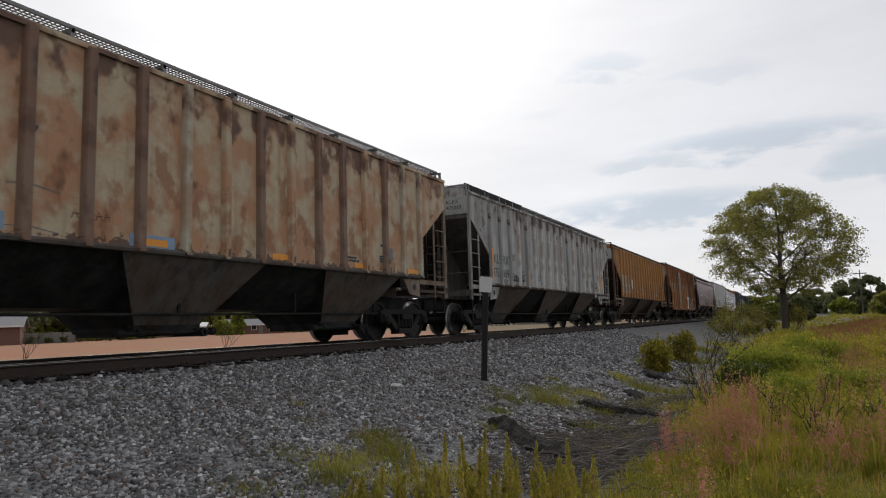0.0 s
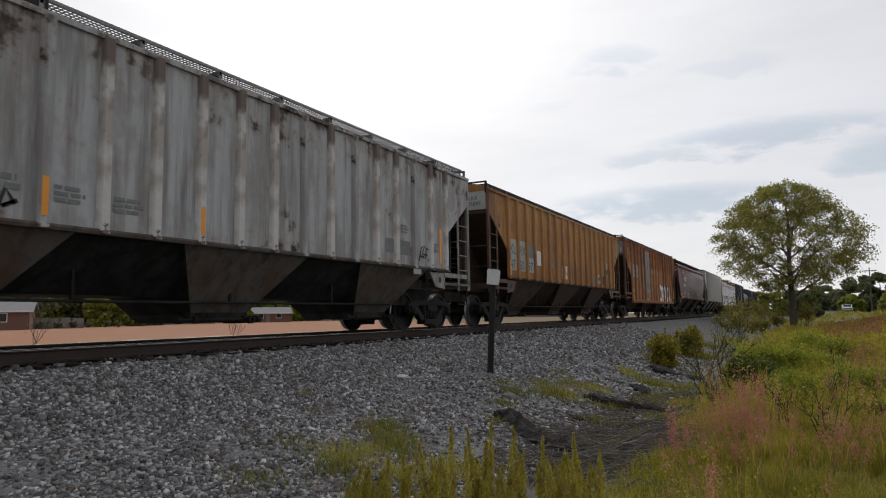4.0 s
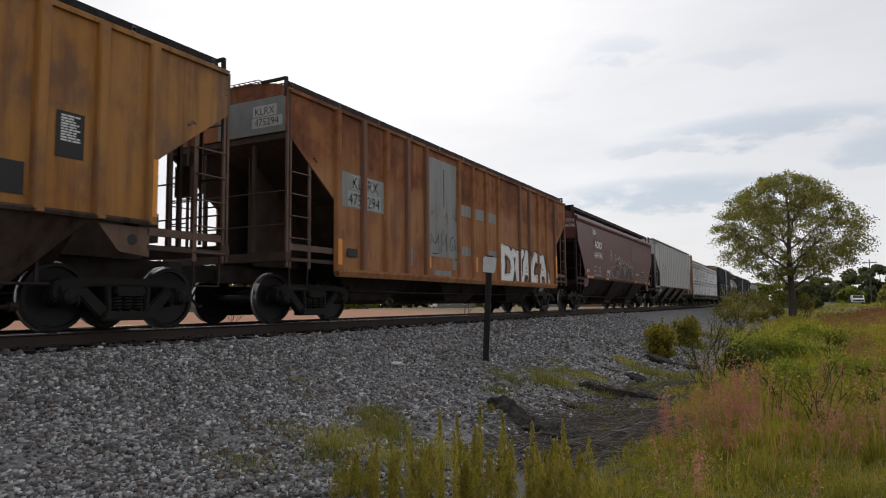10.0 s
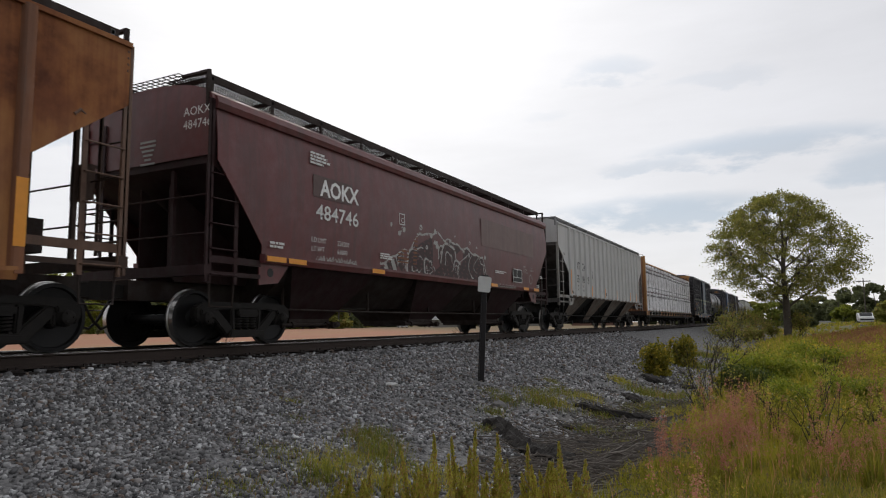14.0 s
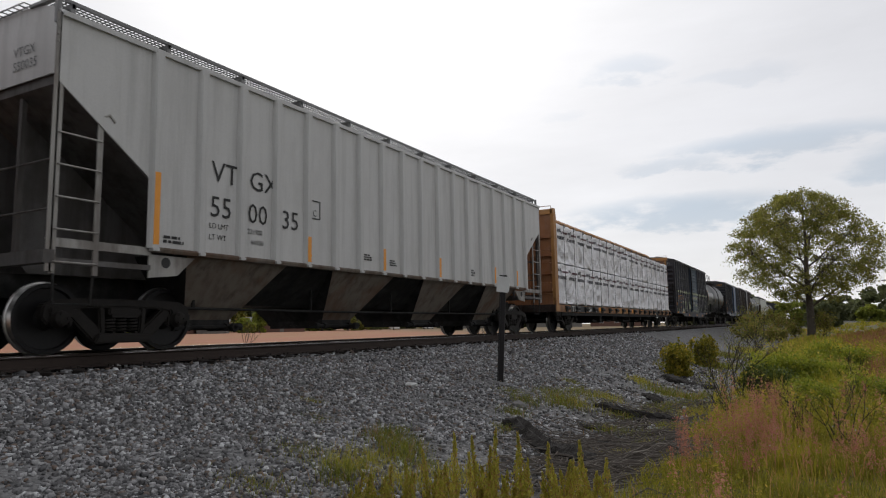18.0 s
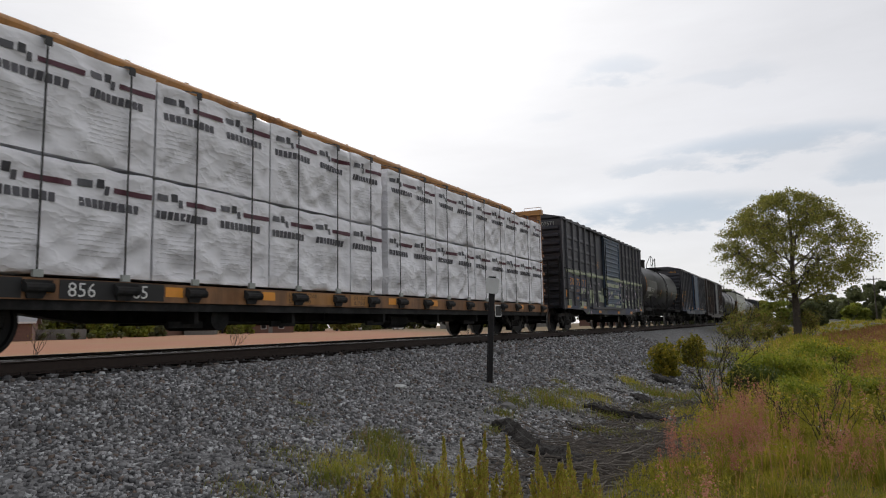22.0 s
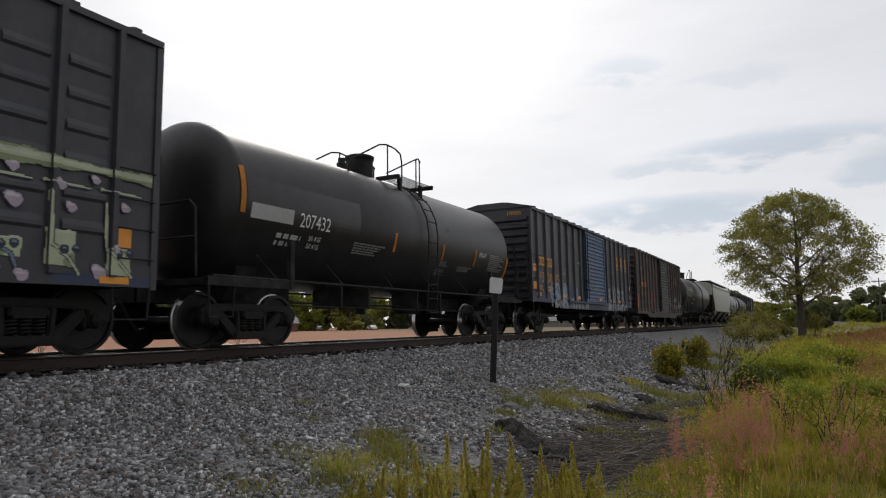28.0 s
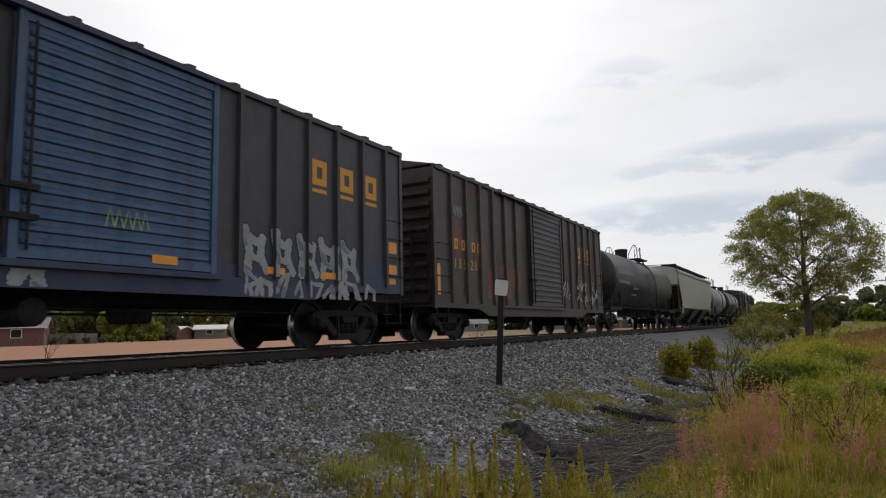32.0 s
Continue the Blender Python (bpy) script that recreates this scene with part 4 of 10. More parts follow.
def end_text(car, H, lines, size, m, x0, z0):
    for i, t in enumerate(lines):
        lettering("end_lettering", t, size, M[m], car, (x0, -H - 0.022, z0 - i * size * 1.45), "-y")


def marks(car, name, m, boxes, x=1.556, label=""):
    """Flat painted patches and stickers, each (y0, y1, z0, z1) in car space."""
    for a, b, c, d in boxes:
        part(name, Shape().box(x, x + 0.004, a, b, c, d), M[m], car, label)


def small_print(car, m, rows, x=1.557, seed=3):
    rng = random.Random(seed)
    for y, z, w, n, h in rows:
        tagged(part("small_print", bars(Shape(), x, y, z, w, n, h, h * 0.55, rng), M[m], car), kind="stuff")


def sprayed(car, name, label, y0, y1, z0, z1, cell, pick, depth, mats):
    """Paint sprayed over a ribbed side: small flat cells that follow sheet and ribs. pick(Y, Z) gives the colour slot of each cell, -1 for none."""
    ny, nz = int((y1 - y0) / cell), int((z1 - z0) / cell)
    Y, Z = np.meshgrid(y0 + (np.arange(ny) + 0.5) * cell, z0 + (np.arange(nz) + 0.5) * cell)
    slot = pick(Y, Z)
    X = depth(Y, Z)
    on = slot >= 0
    y, z, x, s = Y[on], Z[on], X[on], slot[on]
    h = cell * 0.5
    v = np.stack([np.stack([x, y + a * h, z + b * h], -1) for a, b in ((-1, -1), (1, -1), (1, 1), (-1, 1))], 1).reshape(-1, 3)
    me = big_mesh(name, v, np.arange(len(v)).reshape(-1, 4), mats, s)
    return part(name, me, None, car, label)


def stroke_field(Y, Z, strokes):
    """How far each point lies outside the nearest of some thick strokes (below 0: inside)."""
    best = np.full(Y.shape, 9.0)
    for pts, width in strokes:
        for (a, b), (c, d) in zip(pts, pts[1:]):
            L = max(1e-6, (c - a) ** 2 + (d - b) ** 2)
            t = np.clip(((Y - a) * (c - a) + (Z - b) * (d - b)) / L, 0, 1)
            best = np.minimum(best, np.hypot(Y - a - t * (c - a), Z - b - t * (d - b)) - width / 2)
    return best


def rib_depth(ribs, half, sheet, proud):
    R = np.array(ribs)
    return lambda Y, Z: np.where(np.abs(Y[..., None] - R).min(-1) < half, proud, sheet)


# ---- ground, ballast, track ----
PROFILE = [(-400, -0.7), (-60, -0.7), (-10, -0.85), (-6, -0.95), (-4.6, -0.92), (-2.1, -0.34), (-1.7, -0.25), (1.7, -0.25), (2.1, -0.35), (3.5, -0.78), (5.0, -1.08), (6.2, -1.34), (7.0, -1.40), (8.0, -1.27), (9.0, -1.22), (11.5, -1.12), (14.5, -0.62), (16.0, -0.46), (20.0, -0.46), (24.0, -0.7), (40, -0.75), (400, -0.75)]


def ground_z(x, y):
    z = np.interp(x, [p[0] for p in PROFILE], [p[1] for p in PROFILE])
    far = np.clip((np.asarray(y) - 60.0) / 100.0, 0, 1)
    return z + np.where(np.asarray(x) > 6, 0.22 * far, 0.0)


def rough_z(x, y):
    b = 0.0
    if abs(x) > 2.2:
        b = 0.05 * noise.noise((x * 0.9, y * 0.9, 0.3)) + 0.03 * noise.noise((x * 2.7, y * 2.7, 1.3))
        if x > 5.4:
            b += 0.06 * noise.noise((x * 1.3, y * 0.6, 5.0))
    return float(ground_z(x, y)) + b * min(1.0, (abs(x) - 2.2) / 1.0) if abs(x) > 2.2 else float(ground_z(x, y))


def ground_material():
    m, k, b = material("ground_cover")
    v = k.add("ShaderNodeTexCoord", 3)
    sep = m.node_tree.nodes.new("ShaderNodeSeparateXYZ")
    m.node_tree.links.new(v, sep.inputs[0])
    x, y = sep.outputs[0], sep.outputs[1]
    wob = k.noise(v, 0.9, 5.0, 0.6)
    xx = k.math("MULTIPLY_ADD", k.math("SUBTRACT", wob, 0.5), 2.4, x)
    # crushed stone
    cell = m.node_tree.nodes.new("ShaderNodeTexVoronoi")
    cell.inputs["Scale"].default_value = 21.0
    m.node_tree.links.new(v, cell.inputs["Vector"])
    grey = k.mix(k.add("ShaderNodeSeparateColor", i0=cell.outputs["Color"]), (0.10, 0.10, 0.102), (0.24, 0.24, 0.24))
    big = k.noise(v, 1.6, 5.0, 0.6)
    grey = k.mix(k.math("MULTIPLY", k.ramp(big, 0.42, 0.72), 0.45), grey, (0.085, 0.075, 0.065))
    # bare earth and litter of the ditch
    fine = k.noise(v, 30.0, 5.0, 0.65)
    earth = k.mix(fine, (0.040, 0.038, 0.037), (0.155, 0.145, 0.135))
    # turf, and the red bloom of the fields
    g1, g2 = k.noise(v, 0.30, 4.0, 0.6), k.noise(v, 5.0, 5.0, 0.65)
    turf = k.mix(g2, (0.032, 0.036, 0.010), (0.11, 0.10, 0.025))
    turf = k.mix(k.math("MULTIPLY", k.ramp(g1, 0.45, 0.7), 0.5), turf, (0.15, 0.12, 0.045))
    g3 = k.noise(k.mapping(v, (0.10, 0.035, 1.0)), 1.0, 6.0, 0.7)
    bloom = k.mix(g2, (0.24, 0.085, 0.042), (0.36, 0.16, 0.075))
    bloom = k.mix(k.math("MULTIPLY", k.ramp(g3, 0.42, 0.66), 0.6), bloom, (0.27, 0.155, 0.06))
    left = k.ramp(k.math("MULTIPLY", x, -1.0), 5.5, 8.0)
    yaw_green = k.ramp(k.math("ADD", y, k.math("MULTIPLY", x, 1.1)), 30.0, 70.0)
    left = k.math("MULTIPLY", left, k.math("SUBTRACT", 1.0, k.math("MULTIPLY", yaw_green, 0.75)))
    right = k.math("MULTIPLY", k.math("MULTIPLY", k.ramp(x, 10.2, 11.6), k.ramp(y, 17.0, 26.0)), k.math("MULTIPLY", k.ramp(g1, 0.36, 0.5), k.math("SUBTRACT", 1.0, k.ramp(y, 62.0, 82.0))))
    turf = k.mix(k.math("MAXIMUM", left, k.math("MULTIPLY", right, 0.62)), turf, bloom)
    stone_zone = k.math("MULTIPLY", k.ramp(xx, -5.6, -5.0), k.math("SUBTRACT", 1.0, k.ramp(xx, 5.6, 6.3)))
    earth_zone = k.math("MULTIPLY", k.ramp(xx, 5.5, 6.0), k.math("SUBTRACT", 1.0, k.ramp(x, 7.5, 8.0)))
    col = k.mix(earth_zone, turf, earth)
    col = k.mix(stone_zone, col, grey)
    h = k.math("ADD", k.math("MULTIPLY", k.math("MULTIPLY", cell.outputs["Distance"], -1.0), stone_zone), k.math("MULTIPLY", g2, 0.6))
    finish(k, b, col, 0.95, 0.0, h, 0.035)
    return m


def big_mesh(name, verts, tris, mats, slots=None):
    me = bpy.data.meshes.new(name)
    verts, tris = np.asarray(verts, np.float32), np.asarray(tris, np.int32)
    me.vertices.add(len(verts))
    me.vertices.foreach_set("co", verts.ravel())
    me.loops.add(tris.size)
    me.loops.foreach_set("vertex_index", tris.ravel())
    me.polygons.add(len(tris))
    me.polygons.foreach_set("loop_start", np.arange(0, tris.size, tris.shape[1], dtype=np.int32))
    me.polygons.foreach_set("loop_total", np.full(len(tris), tris.shape[1], np.int32))
    for m in mats if isinstance(mats, (list, tuple)) else [mats]:
        me.materials.append(m)
    if slots is not None:
        me.polygons.foreach_set("material_index", np.asarray(slots, np.int32))
    me.update(calc_edges=True)
    me.validate()
    return me


def ground():
    xs = np.concatenate([[-700, -450, -300, -200, -140, -100, -70, -50, -36, -26, -20, -16, -13, -11, -9], np.arange(-8, 2.0, 0.5), np.arange(2.0, 11.5, 0.22), [11.8, 12.3, 13, 14, 15.5, 17.5, 20, 24, 30, 40, 55, 75, 110, 160, 240, 400, 700]])
    ys = np.concatenate([[-500, -250, -120, -60, -30, -15, -8, -4], np.arange(-2, 26, 0.25), np.arange(26, 60, 1.0), np.arange(60, 140, 5.0), [150, 170, 200, 240, 300, 400, 600, 1000, 1800]])
    v = [(x, y, rough_z(x, y)) for y in ys for x in xs]
    n = len(xs)
    f = [(j * n + i, j * n + i + 1, (j + 1) * n + i + 1, (j + 1) * n + i) for j in range(len(ys) - 1) for i in range(n - 1)]
    me = big_mesh("ground", v, f, ground_material())
    me.polygons.foreach_set("use_smooth", [True] * len(me.polygons))
    tagged(new("ground", me), "open ground of gravel shoulder, ditch, grass and red-flowering fields", "ground", kind="structure")


ground()


def stone_material():
    m, k, b = material("crushed_stone")
    r = k.add("ShaderNodeNewGeometry", 8)
    v = k.add("ShaderNodeTexCoord", 3)
    n = k.noise(v, 45.0, 4.0, 0.6)
    col = k.mix(k.math("POWER", r, 1.6), (0.070, 0.070, 0.073), (0.42, 0.42, 0.425))
    r2 = k.math("FRACT", k.math("MULTIPLY", r, 13.7))
    col = k.mix(k.ramp(r2, 0.90, 0.95), col, (0.56, 0.57, 0.58))
    col = k.mix(k.math("MULTIPLY", k.math("SUBTRACT", 1.0, k.ramp(r2, 0.08, 0.12)), 0.8), col, (0.16, 0.11, 0.08))
    col = k.mix(k.math("MULTIPLY", k.ramp(n, 0.4, 0.75), 0.4), col, (0.07, 0.065, 0.06))
    big = k.noise(v, 1.6, 5.0, 0.6)
    col = k.mix(k.math("MULTIPLY", k.ramp(big, 0.45, 0.75), 0.35), col, (0.08, 0.07, 0.06))
    finish(k, b, col, 0.9, 0.0, n, 0.006)
    return m


def stones():
    """Loose crushed stone over the shoulder: jittered blocks, one joined piece of stuff."""
    rng = np.random.default_rng(5)
    pts = []
    for y0, y1, x0, x1, per, s0, s1 in ((1.2, 6.5, 1.35, 6.6, 1500, 0.008, 0.021), (6.5, 10.0, 1.35, 7.2, 1150, 0.009, 0.022), (10.0, 16.0, 1.35, 7.3, 700, 0.011, 0.025), (16.0, 34.0, 1.35, 6.8, 260, 0.015, 0.032), (2.0, 40.0, -1.35, 1.35, 60, 0.02, 0.04), (2.0, 40.0, -3.6, -1.35, 40, 0.02, 0.045)):
        n = int((y1 - y0) * (x1 - x0) * per)
        p = np.stack([rng.uniform(x0, x1, n), rng.uniform(y0, y1, n), rng.uniform(s0, s1, n) * rng.choice([1.0, 1.0, 1.0, 1.35], n)], 1)
        pts.append(p)
    p = np.concatenate(pts)
    # thinner towards the ditch, in ragged tongues
    edge = np.array([noise.noise((a * 0.9, b * 0.7, 2.0)) for a, b in p[:, :2]])
    bare = np.array([noise.noise((a * 0.8, b * 0.8, 9.0)) for a, b in p[:, :2]])
    keep = (p[:, 0] < 5.9 + 1.2 * edge) | (rng.random(len(p)) < np.where(p[:, 1] > 9.0, 0.36, 0.30))
    keep &= ~((bare > 0.20) & (p[:, 0] > 3.5) & (rng.random(len(p)) < 0.8))
    p = p[keep]
    n = len(p)
    z = np.array([rough_z(a, b) for a, b in p[:, :2]])
    cube = np.array([(a, b, c) for a in (-1, 1) for b in (-1, 1) for c in (-1, 1)], float)
    v = cube[None] * (1 + rng.uniform(-0.6, 0.35, (n, 8, 3)))
    v *= p[:, None, 2:3] * rng.uniform(0.6, 1.25, (n, 1, 3)) * np.array([1, 1, 0.8])
    a = rng.uniform(0, 2 * np.pi, n)
    t = rng.normal(0, 0.5, n)
    c, s = np.cos(t)[:, None], np.sin(t)[:, None]
    v = np.stack([v[..., 0], v[..., 1] * c - v[..., 2] * s, v[..., 1] * s + v[..., 2] * c], -1)
    c, s = np.cos(a)[:, None], np.sin(a)[:, None]
    v = np.stack([v[..., 0] * c - v[..., 1] * s, v[..., 0] * s + v[..., 1] * c, v[..., 2]], -1)
    v[..., 0] += p[:, None, 0]
    v[..., 1] += p[:, None, 1]
    v[..., 2] += (z + p[:, 2] * rng.uniform(0.0, 0.7, n))[:, None]
    quads = np.array([(0, 1, 3, 2), (4, 6, 7, 5), (0, 4, 5, 1), (2, 3, 7, 6), (0, 2, 6, 4), (1, 5, 7, 3)])
    f = (quads[None] + (np.arange(n) * 8)[:, None, None]).reshape(-1, 4)
    me = big_mesh("ballast_stones", v.reshape(-1, 3), f, stone_material())
    tagged(new("ballast_stones", me), "loose grey crushed-stone ballast covering the track shoulder", "ballast", kind="stuff")


stones()


def track():
    t = thing("railway_track", "rusty steel rails with polished tops on dark wooden ties", "railway track", kind="structure")
    y0, y1 = -120.0, 900.0
    for s in (-1, 1):
        c = s * 0.753
        prof = [(-0.075, -0.185), (0.075, -0.185), (0.075, -0.172), (0.02, -0.155), (0.01, -0.14), (0.01, -0.045), (0.036, -0.034), (0.037, -0.008), (0.03, -0.002), (-0.03, -0.002), (-0.037, -0.008), (-0.036, -0.034), (-0.01, -0.045), (-0.01, -0.14), (-0.02, -0.155), (-0.075, -0.172)]
        r = part("rail", Shape().prism([(c + a, b) for a, b in prof], y0, y1, "y"), M["rail_side"], t, "rust-brown steel rail")
        part("running_surface", Shape().prism([(c - 0.0375, -0.016), (c - 0.034, -0.006), (c - 0.024, 0.0), (c + 0.024, 0.0), (c + 0.034, -0.006), (c + 0.0375, -0.016)], y0, y1, "y"), M["rail_top"], r, "polished running surface")
    rng = random.Random(4)
    variants = []
    for i in range(6):
        g = Shape()
        a, b = rng.uniform(-0.02, 0.02), rng.uniform(-0.03, 0.03)
        g.loft([[(x, -0.115 + rng.uniform(-0.01, 0.01), -0.40) for x in (-1.3 + b,)] + [(1.3 + b, -0.115, -0.40), (1.3 + b, 0.115, -0.40), (-1.3 + b, 0.115, -0.40)],
                [(-1.3 + b, -0.11, -0.205 + a * 0.5), (1.3 + b, -0.105, -0.205 - a * 0.5), (1.3 + b, 0.11, -0.21), (-1.3 + b, 0.105, -0.205)]])
        for s in (-1, 1):
            g.box(s * 0.753 - 0.17, s * 0.753 + 0.17, -0.1, 0.1, -0.215, -0.187)
            for q in (-0.11, 0.11):
                g.box(s * 0.753 + q - 0.012, s * 0.753 + q + 0.012, -0.06, -0.035, -0.2, -0.155)
                g.box(s * 0.753 + q - 0.012, s * 0.753 + q + 0.012, 0.035, 0.06, -0.2, -0.155)
        variants.append(g.mesh("tie", M["tie"]))
    for i in range(290):
        o = part("tie", variants[rng.randrange(6)], None, t)
        o.location = (rng.uniform(-0.04, 0.04), -6.0 + i * 0.5 + rng.uniform(-0.03, 0.03), rng.uniform(-0.012, 0.012))
        o.rotation_euler.z = rng.uniform(-0.012, 0.012)
    g = Shape()
    for i in range(380):
        y = 139.2 + i * 0.5
        g.box(-1.3, 1.3, y - 0.11, y + 0.11, -0.4, -0.205)
    tagged(part("distant_ties", g, M["tie"], t), kind="stuff")


track()


# ---- the train, car by car ----
def cars_one_to_six():
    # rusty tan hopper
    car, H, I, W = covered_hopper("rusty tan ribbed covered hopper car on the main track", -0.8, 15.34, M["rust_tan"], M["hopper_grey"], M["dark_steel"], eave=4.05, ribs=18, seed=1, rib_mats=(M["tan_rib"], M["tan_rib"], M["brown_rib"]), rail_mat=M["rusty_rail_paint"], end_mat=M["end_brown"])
    c = 7.27
    side_text(car, 0, 4.45 - c, 2.55, "7", 0.3, "green_text")
    for a in (6.05, 8.75, 11.2, 13.35):
        marks(car, "reflector_strip", "orange_mark", [(a - c, a - c + 0.5, 1.53, 1.63)])
    marks(car, "paint_patch", "sky_spray", [(5.93 - c, 6.68 - c, 1.51, 1.68), (4.0 - c, 4.3 - c, 1.55, 1.75)], 1.5525)
    small_print(car, "green_text", [(10.9 - c, 1.75, 0.55, 2, 0.04), (12.15 - c, 1.85, 0.5, 3, 0.035), (12.2 - c, 2.1, 0.4, 1, 0.05)])
    marks(car, "sticker", "mid_patch", [(12.35 - c, 12.7 - c, 1.8, 2.05)])
    tag = Shape()
    for i, t in enumerate("ARMOR"):
        ribbon(tag, [(5.1 - c + i * 0.11, 1.78), (5.14 - c + i * 0.11, 1.9), (5.19 - c + i * 0.11, 1.79)], 0.014, 1.5575)
        ribbon(tag, [(5.11 - c + i * 0.11, 1.84), (5.2 - c + i * 0.11, 1.85)], 0.014, 1.558)
    part("scrawled_tag", tag, M["salmon_spray"], car, "faint red scrawl")
    for i in range(2):
        scr = Shape()
        ribbon(scr, [(4.3 - c, 2.1 - 0.5 * i), (4.6 - c, 2.12 - 0.5 * i), (4.95 - c, 2.06 - 0.5 * i)], 0.012, 1.5575)
        part("chalk_line", scr, M["mid_patch"], car)

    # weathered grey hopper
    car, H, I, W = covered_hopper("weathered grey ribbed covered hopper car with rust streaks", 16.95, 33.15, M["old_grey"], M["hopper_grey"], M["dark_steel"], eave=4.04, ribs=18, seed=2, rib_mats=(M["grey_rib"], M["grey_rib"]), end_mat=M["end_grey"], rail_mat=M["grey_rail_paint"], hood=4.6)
    p = 2 * I / 17
    for i, (a, b) in enumerate((("KL", "475"), ("RX", "069"))):
        y = -I + 0.115 + i * p
        side_text(car, 0, y + (0.09 if i == 0 else 0.02), 2.12, a, 0.3, "green_text", wide=0.95)
        side_text(car, 0, y, 1.70, b, 0.3, "green_text", wide=0.84)
    marks(car, "reflector_strip", "orange_mark", [(-I - 0.045, -I + 0.045, 1.58, 2.55), (3 * p - I + p - 0.04, 3 * p - I + p + 0.04, 1.58, 2.05), (7 * p - I - 0.04, 7 * p - I + 0.04, 1.58, 2.0)], 1.6255)
    marks(car, "stencil_panel", "mid_patch", [(-I + p + 0.13, -I + p + 0.55, 1.52, 1.66)])
    small_print(car, "mid_patch", [(-I + 3 * p + 0.15, 2.02, 0.5, 2, 0.07), (-I + 4 * p + 0.15, 1.98, 0.5, 3, 0.05), (-I + 5 * p + 0.15, 1.95, 0.5, 3, 0.05), (-I + 2.2 * p, 2.5, 0.35, 5, 0.03)])
    part("number_patch", Shape().box(0.76, 1.40, -H - 0.019, -H - 0.0155, 3.50, 3.92), M["grey_patch"], car)
    end_text(car, H, ("KLRX", "475069"), 0.115, "black_text", 0.82, 3.75)
    tag = Shape()
    x = 1.5575
    for k in range(6):
        a = -I + 1.72 + k * 0.19
        ribbon(tag, [(a, 1.62), (a + 0.03 + 0.05 * (k % 2), 1.85), (a + 0.16, 1.88 - 0.08 * (k % 3)), (a + 0.19, 1.7), (a + 0.05, 1.64), (a + 0.22, 1.66 + 0.06 * (k % 2))], 0.05, x + 0.0003 * k)
    part("scrawled_tag", tag, M["black_text"], car, "black sprayed scrawl")
    tag = Shape()
    a = 30.42 - 25.05
    for pts in ([(0.0, 1.62), (0.12, 1.95), (0.28, 2.0), (0.16, 1.8), (0.4, 1.78)], [(0.32, 1.7), (0.36, 1.95), (0.55, 1.9), (0.6, 1.7), (0.42, 1.66)], [(0.02, 1.75), (0.25, 1.72)]):
        ribbon(tag, [(a + u, v) for u, v in pts], 0.05, x)
    part("scrawled_tag", tag, M["black_text"], car, "black sprayed scrawl")
    marks(car, "stencil_panel", "mid_patch", [(28.98 - 25.05, 29.30 - 25.05, 1.74, 2.04), (29.60 - 25.05, 30.02 - 25.05, 1.72, 2.04)])
    small_print(car, "mid_patch", [(29.6 - 25.05, 2.40, 0.42, 3, 0.045), (31.08 - 25.05, 2.1, 0.36, 6, 0.025)])
    marks(car, "reflector_strip", "orange_mark", [(31.46 - 25.05, 31.58 - 25.05, 1.62, 2.5)])
    marks(car, "hung_placard", "grey_patch", [(I - 1.75, I - 1.4, 1.3, 1.42)], 1.64)

    # ochre hopper
    car, H, I, W = covered_hopper("ochre yellow ribbed covered hopper car with grey number patches", 34.62, 50.77, M["ochre"], M["hopper_brown"], M["dark_brown_steel"], ribs=18, eave=4.02, boards="dark_steel", seed=3, end_mat=M["end_brown"], rail_mat=M["brown_rail_paint"], rib_mats=(M["ochre_rib"], M["ochre_rib"]))
    p = 2 * I / 17
    y = [-I + 0.11 + i * p for i in range(3)]
    marks(car, "number_patch", "grey_patch", [(y[0] - 0.03, y[0] + p - 0.17, 1.72, 2.7), (y[1] - 0.03, y[1] + p - 0.17, 1.72, 2.7), (y[2] - 0.03, y[2] + p - 0.17, 1.72, 2.2)], 1.5525)
    marks(car, "number_patch", "mid_patch", [(y[2] - 0.03, y[2] + p - 0.17, 2.22, 2.62)], 1.5525)
    for i, (a, b) in enumerate((("KL", "47"), ("RX", "50"), ("", "97"))):
        if a:
            side_text(car, 0, y[i] + 0.04, 2.24, a, 0.31, "green_text", wide=0.98)
        side_text(car, 0, y[i] + 0.04, 1.76, b, 0.31, "green_text", wide=1.0)
    part("number_patch", Shape().box(0.66, 1.44, -H - 0.019, -H - 0.0155, 3.44, 3.98), M["grey_patch"], car)
    end_text(car, H, ("KLRX", "475097"), 0.12, "green_text", 0.78, 3.73)
    marks(car, "white_placard", "white", [(38.55 - 42.695, 39.0 - 42.695, 2.0, 2.5), (41.4 - 42.695, 42.0 - 42.695, 1.65, 2.15)])
    small_print(car, "mid_patch", [(41.45 - 42.695, 2.1, 0.5, 6, 0.04)], 1.5605)
    marks(car, "paint_patch", "mid_patch", [(40.0 - 42.695, 40.5 - 42.695, 2.0, 2.2), (45.56 - 42.695, 46.13 - 42.695, 1.66, 1.96)])
    marks(car, "stencil_panel", "black_text", [(46.48 - 42.695, 46.92 - 42.695, 1.66, 2.02), (47.2 - 42.695, 47.66 - 42.695, 1.62, 2.0), (48.02 - 42.695, 48.38 - 42.695, 2.15, 2.72)])
    fr = Shape()
    for a, b, cc, d in ((3.79, 4.22, 2.0, 2.02), (3.79, 4.22, 1.66, 1.68), (3.79, 3.81, 1.66, 2.02), (4.20, 4.22, 1.66, 2.02), (3.79, 4.22, 1.80, 1.82)):
        fr.box(1.5605, 1.5635, a, b, cc, d)
    part("stencil_frame", fr, M["white"], car)
